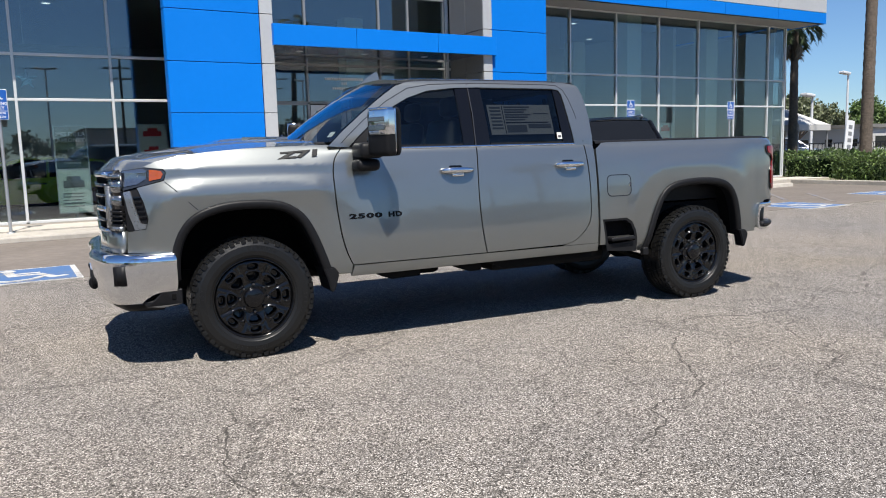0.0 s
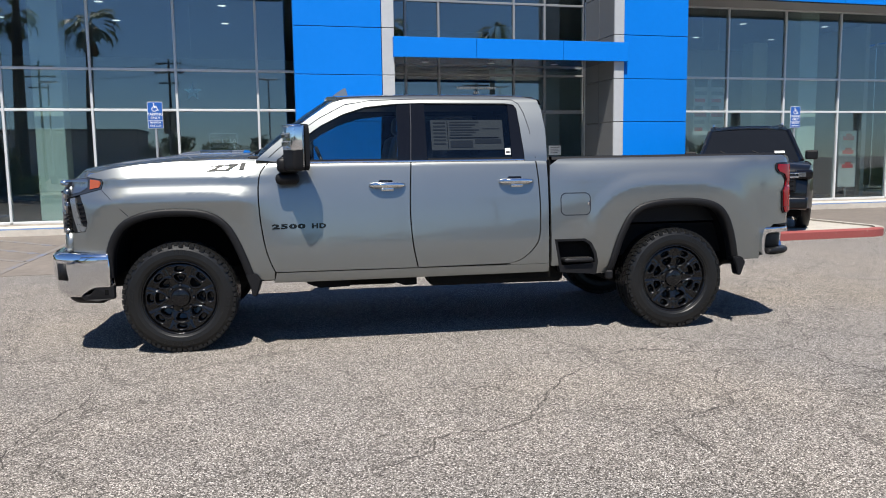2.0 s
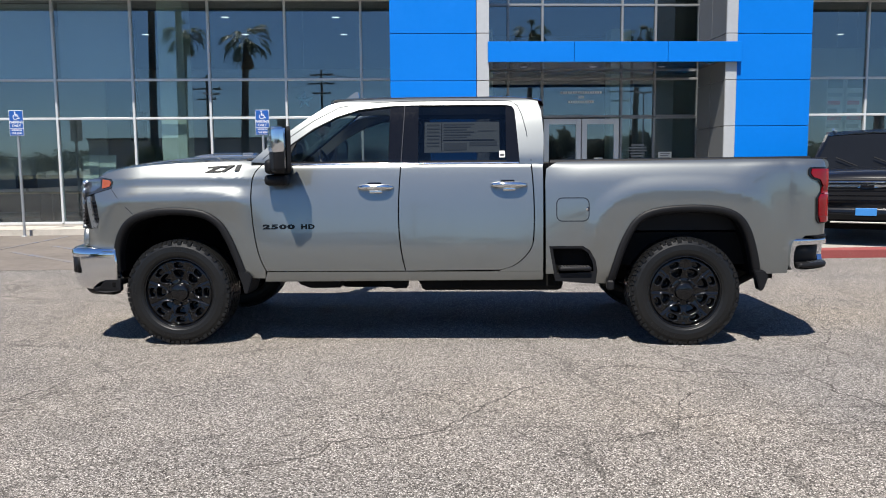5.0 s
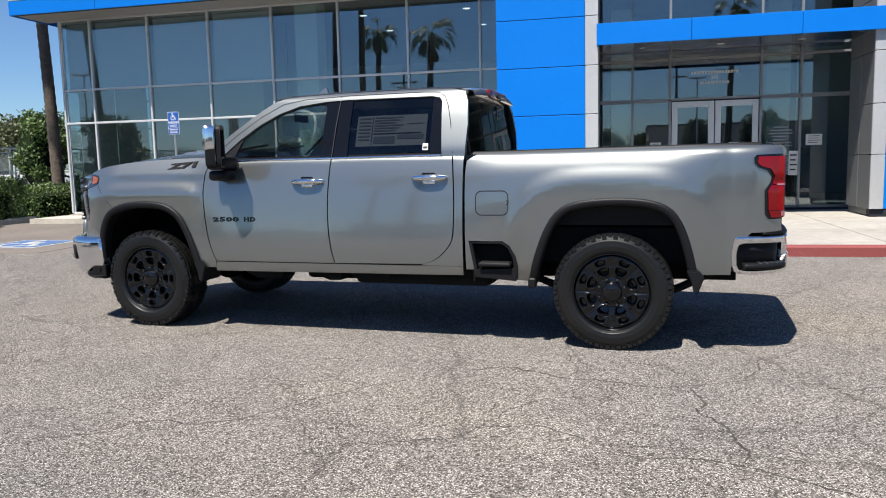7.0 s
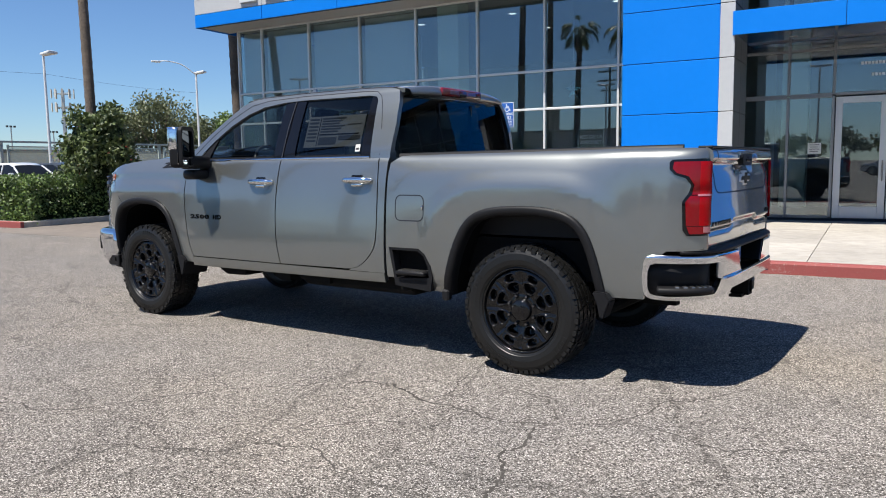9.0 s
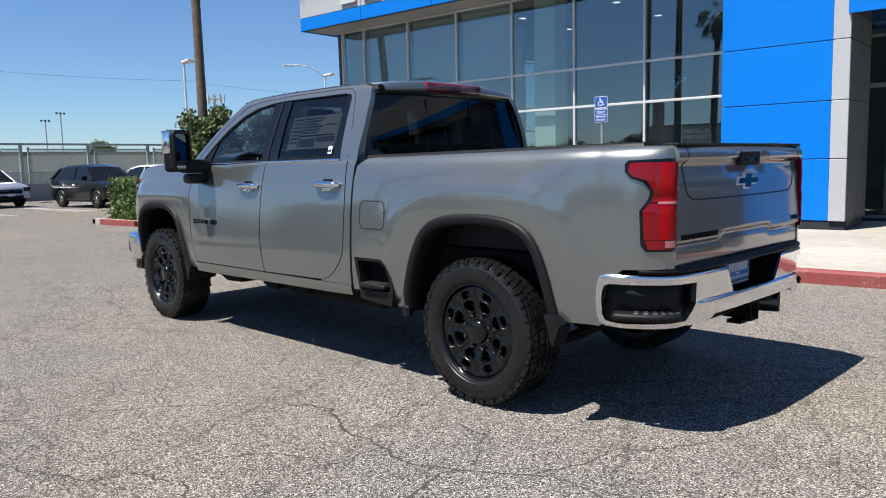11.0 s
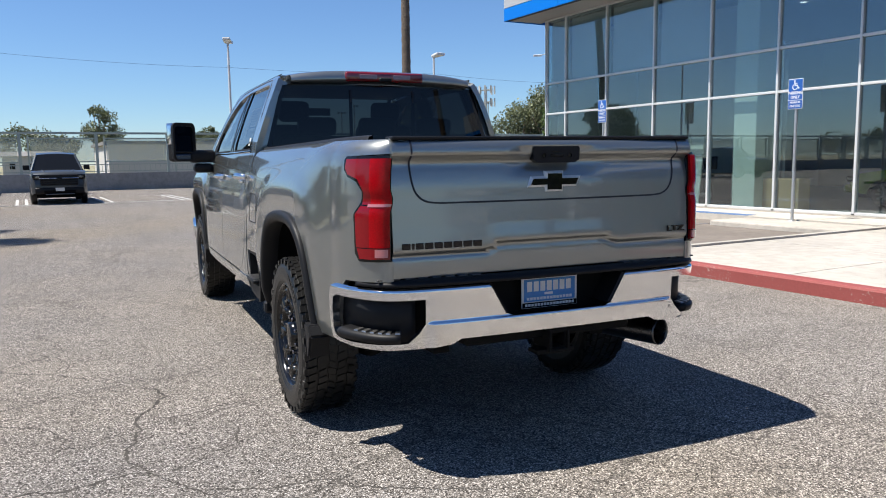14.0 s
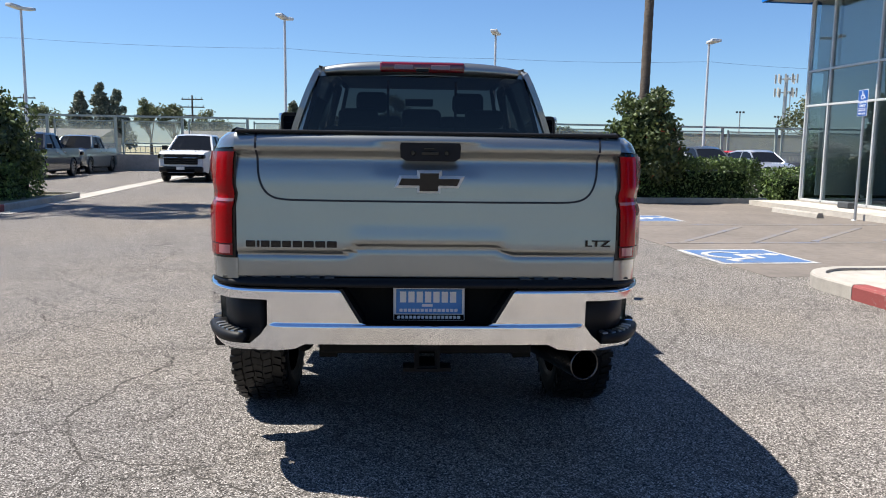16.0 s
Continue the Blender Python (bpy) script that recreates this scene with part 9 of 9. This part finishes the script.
for k in range(26):
    rng = random.Random(400 + k)
    tree(-75 + 6.6 * k, -92 - rng.uniform(0, 14), rng.uniform(4.5, 7.0), rng.uniform(3.0, 4.6), 300 + k, "leaf_far" if k % 3 else "leaf_hazy", 700, 0.6, "green tree across the street, mirrored in the glazing", False, "trees across the street")
for k, (x, y, h) in enumerate(((-8.6, -21.5, 11.0), (-15.5, -30.0, 13.0), (16.0, -40.0, 15.0), (26.0, -37.0, 14.0))):
    palm(x, y, h, 0.26, 500 + k, (0.4, 0.1), 2.3, "tall palm across the lot, mirrored in the glazing")

for k, (x, y, h) in enumerate(((14.0, -44.0, 5.0), (19.5, -41.0, 5.5), (25.0, -44.0, 5.0), (30.0, -48.0, 5.8), (35.5, -53.0, 6.0), (42.0, -60.0, 6.2))):
    tree(x, y, h, h * 0.40, 600 + k, "leaf_hazy", 7000, 0.30, "tall dark tree across the lot, mirrored in paint and glazing", False, "trees across the lot")


# ---- fence on a low wall, field and buildings beyond ----
FX = -34.6
rect("wall_low", FX - 0.15, FX + 0.15, -70, 95, -0.05, 0.92, M["wall"], "low grey concrete wall under the fence", "wall", bevel=0.02)
fence = empty("fence", pose(FX, 0, 0.92))
PITCH = 3.6
fm = Nodes("fence_screen")
clear = fm.n("ShaderNodeBsdfTransparent")
mx = fm.n("ShaderNodeMixShader", Fac=0.36)
through_light = fm.n("ShaderNodeBsdfTranslucent")
through_light.inputs["Color"].default_value = (0.40, 0.43, 0.38, 1)
both = fm.n("ShaderNodeMixShader", Fac=0.6)
fm.link(fm.bsdf.outputs[0], both.inputs[1])
fm.link(through_light.outputs[0], both.inputs[2])
fm.bsdf.inputs["Base Color"].default_value = (0.38, 0.41, 0.37, 1)
fm.bsdf.inputs["Roughness"].default_value = 0.7
fm.link(clear.outputs[0], mx.inputs[1])
fm.link(both.outputs[0], mx.inputs[2])
fm.link(mx.outputs[0], fm.out.inputs[0])
for k in range(-12, 24):
    y = PITCH * k
    part("post", boxes((-0.07, 0.07, y - 0.07, y + 0.07, -0.01, 2.06)), M["fence"], fence)
    part("post", boxes((-0.05, 0.05, y + 0.34, y + 0.42, -0.01, 1.95)), M["fence"], fence)
    part("screen", boxes((-0.008, 0.008, y + 0.46, y + PITCH - 0.12, 0.62, 1.84)), fm.m, fence, "fine wire mesh screen")
    part("screen_frame", boxes((-0.03, 0.03, y + 0.43, y + PITCH - 0.09, 1.82, 1.88), (-0.03, 0.03, y + 0.43, y + PITCH - 0.09, 0.58, 0.64)), M["fence"], fence)
    part("lower_rail", boxes((-0.025, 0.025, y + 0.07, y + PITCH - 0.07, 0.44, 0.48), (-0.025, 0.025, y + 0.07, y + PITCH - 0.07, 0.08, 0.12)), M["fence"], fence)
    bm = bmesh.new()
    for j in range(12):
        yy = y + 0.2 + 0.27 * j
        box(bm, -0.012, 0.012, yy, yy + 0.02, 0.12, 0.44)
    part("balusters", bm, M["fence"], fence)
    part("top_rail", boxes((-0.09, 0.09, y, y + PITCH, 2.062, 2.17)), M["fence"], fence)
tagged(fence, "grey-green metal fence with mesh screens on a low wall", "fence", "", "structure")
rect("field", -1200, FX - 0.2, -900, 900, -0.05, 0.004, M["dry"], "dry grass field beyond the fence", "ground")


def far_house(name, x0, x1, y0, y1, h, label, flat=True, windows=6, wall=None):
    b = empty(name, pose((x0 + x1) / 2, (y0 + y1) / 2, 0))
    a, c = (x1 - x0) / 2, (y1 - y0) / 2
    part("wall", boxes((-a, a, -c, c, 0, h)), wall or M["stucco"], b)
    if flat:
        part("roof", boxes((-a - 0.2, a + 0.2, -c - 0.2, c + 0.2, h + 0.003, h + 0.25)), M["roof_far"], b)
    else:
        bm = bmesh.new()
        extrude_outline(bm, [(-a - 0.5, h), (a + 0.5, h), (0, h + min(a, c) * 0.22)], lambda u, v, w: (u, -c - 0.4 + w, v), 2 * c + 0.8)
        part("roof", bm, M["roof_far"], b)
    for s, ax in ((1, "x"), (-1, "y"), (-1, "x")):
        for k in range(windows):
            if ax == "x":
                y = -c + 2 * c * (k + 0.5) / windows
                q = (s * a - 0.02, s * a + 0.03, y - c / windows * 0.28, y + c / windows * 0.28, h * 0.45, h * 0.68)
                q = (min(q[0], q[1]), max(q[0], q[1]), *q[2:])
            else:
                x = -a + 2 * a * (k + 0.5) / windows
                q = (x - a / windows * 0.45, x + a / windows * 0.45, -c - 0.03, -c + 0.02, h * 0.42, h * 0.75)
            part("window", boxes(q), M["trim_gloss"], b)
    return tagged(b, label, "building", "far buildings", "")


far_house("warehouse", -60, -48, 9, 58, 2.75, "long low pale warehouse behind the fence", True, 0)
far_house("house", -82, -74, -30, -20, 2.3, "low pale house with a pitched roof beyond the field", False, 4)
far_house("house", -84, -75, -12, -2, 2.2, "low pale house with a pitched roof beyond the field", False, 4)
far_house("house", -86, -76, 2, 7, 2.3, "low pale house with a pitched roof beyond the field", False, 3)
far_house("office_building", 52, 66, 30.5, 38, 2.3, "low white building beyond the hedge", True, 4)
far_house("office_building", 66, 84, 27, 36, 3.0, "low white building beyond the hedge", True, 4)
far_house("shop_building", -40, -12, -80, -70, 6.0, "low pale building across the street, mirrored in the glazing", True, 8)
far_house("shop_building", 10, 46, -84, -72, 5.5, "low pale building across the street, mirrored in the glazing", True, 9)
# railings and a banner past the far hedge, a tent beside the building
rail = empty("railing", pose(30, 24, 0))
for k in range(60):
    part("picket", boxes((0.35 * k, 0.35 * k + 0.03, -0.015, 0.015, 0, 1.3)), M["plastic"], rail)
part("top_rail", boxes((-0.02, 20.9, -0.02, 0.02, 1.302, 1.35)), M["plastic"], rail)
part("bottom_rail", boxes((-0.02, 20.9, 0.018, 0.04, 0.15, 0.19)), M["plastic"], rail)
tagged(rail, "black metal railing along the street", "railing")
tent = empty("canopy_tent", pose(30.3, 21.6, 0, 0, 0, 10))
for sx in (-1.4, 1.4):
    for sy in (-1.4, 1.4):
        part("leg", boxes((sx - 0.03, sx + 0.03, sy - 0.03, sy + 0.03, 0, 2.2)), M["alu_grey"], tent)
bm = bmesh.new()
base_v = [bm.verts.new(p) for p in ((-1.5, -1.5, 2.15), (1.5, -1.5, 2.15), (1.5, 1.5, 2.15), (-1.5, 1.5, 2.15))]
low_v = [bm.verts.new((v.co.x, v.co.y, 1.9)) for v in base_v]
tip_v = bm.verts.new((0, 0, 2.95))
for k in range(4):
    bm.faces.new((base_v[k], base_v[(k + 1) % 4], tip_v))
    bm.faces.new((low_v[k], low_v[(k + 1) % 4], base_v[(k + 1) % 4], base_v[k]))
part("cover", bm, M["stucco"], tent, "white fabric cover")
tagged(tent, "white pop-up canopy tent beside the building", "tent")
flag = empty("banner_flag", pose(33.8, 20.9, 0, 0, 6))
part("pole", tube(bmesh.new(), [(0, 0, 0), (0, 0, 2.2), (0.12, 0, 2.6)], 0.02, 6), M["alu"], flag)
part("banner", boxes((0.03, 0.62, -0.006, 0.006, 0.6, 2.4, 0.002, 1)), M["ink_white"], flag, "white banner")
part("banner_lettering", boxes(*[(0.20, 0.48, -0.012, -0.007, 0.8 + 0.3 * k, 0.98 + 0.3 * k) for k in range(5)]), M["alu_grey"], flag, "grey lettering bars")
tagged(flag, "white feather banner with grey bars", "banner")


# utility poles, stadium lamps, cell mast and wires
def utility_pole(x, y, h, rz=0):
    u = empty("utility_pole", pose(x, y, 0, 0, 0, rz))
    part("pole", tube(bmesh.new(), [(0, 0, 0), (0, 0, h)], [0.17, 0.11], 8), M["bark"], u)
    for z, w in ((h - 0.5, 1.4), (h - 1.5, 1.6), (h - 2.6, 1.1)):
        part("crossarm", boxes((-w, w, -0.06, 0.06, z - 0.07, z + 0.07)), M["bark"], u)
        for k in range(4):
            xx = -w + 0.15 + (2 * w - 0.3) * k / 3
            part("insulator", tube(bmesh.new(), [(xx, 0, z + 0.07), (xx, 0, z + 0.25)], 0.04, 6), M["wall"], u)
    return tagged(u, "wooden utility pole with crossarms", "utility pole", "utility poles", "")


for x, y, h in ((-93, -14, 8.0), (-89, -33, 7.5), (-18, -48, 12), (-6, -52, 13), (12, -50, 12.5), (29, -52, 12)):
    utility_pole(x, y, h, 80 if x < -60 else 10)


def wire(a, b, sag, r=0.006):
    pts = [Vector(a).lerp(Vector(b), t / 14) - Vector((0, 0, sag * 4 * (t / 14) * (1 - t / 14))) for t in range(15)]
    tagged(part("overhead_wire", tube(bmesh.new(), pts, r, 5), M["joint"]), "thin dark overhead wire across the sky", "wire", "overhead wires", "")


lamps = [(-30.6, -60.0), (-30.6, -10.3), (-31.3, 2.4), (-33.0, 14.0), (-31.4, 26.0), (-33.1, 38.2)]
for (xa, ya), (xb, yb) in zip(lamps, lamps[1:]):
    wire((xa, ya, 6.6), (xb, yb, 6.6), 0.12)
for z in (11.5, 12.5):
    wire((-18, -48, z - 1), (-6, -52, z), 0.4, 0.02)
    wire((-6, -52, z), (12, -50, z - 0.5), 0.4, 0.02)
    wire((12, -50, z - 0.5), (29, -52, z - 1), 0.4, 0.02)
for x, y, h in ((-120.5, 55.1, 10.0), (-119.6, 57.2, 11.2), (-108.5, 79, 11.5), (-112.4, 72.5, 8.4), (-109.2, 77.6, 7.6)):
    s_ = empty("stadium_lamp", pose(x, y, 0, 0, 0, 90))
    part("pole", tube(bmesh.new(), [(0, 0, 0), (0, 0, h)], 0.10, 8), M["post"], s_)
    for k in range(3):
        part("lamp", boxes((-0.75 + 0.6 * k, -0.45 + 0.6 * k, -0.12, 0.12, h - 0.05, h + 0.25)), M["dark_in"], s_)
    tagged(s_, "distant sports field lamp on a tall pole", "lamp post", "sports field lamps", "")
mast = empty("cell_mast", pose(-91.8, 67.9, 0))
part("pole", tube(bmesh.new(), [(0, 0, 0), (0, 0, 12.6)], [0.35, 0.22], 10), M["post"], mast, "grey steel pole")
for z in (10.2, 12.1):
    part("platform", boxes((-1.4, 1.4, -0.08, 0.08, z, z + 0.12), (-0.08, 0.08, -1.4, 1.4, z - 0.1, z)), M["post"], mast)
    for k in range(10):
        a = 2 * math.pi * k / 10
        bm = boxes((-0.05, 0.05, -0.13, 0.13, -0.6, 0.6))
        an = part("antenna", bm, M["stucco"], mast, "pale panel antenna")
        an.matrix_local = pose(1.5 * math.cos(a), 1.5 * math.sin(a), z, 0, 0, math.degrees(a))
tagged(mast, "cell phone mast with two rings of panel antennas", "mast")
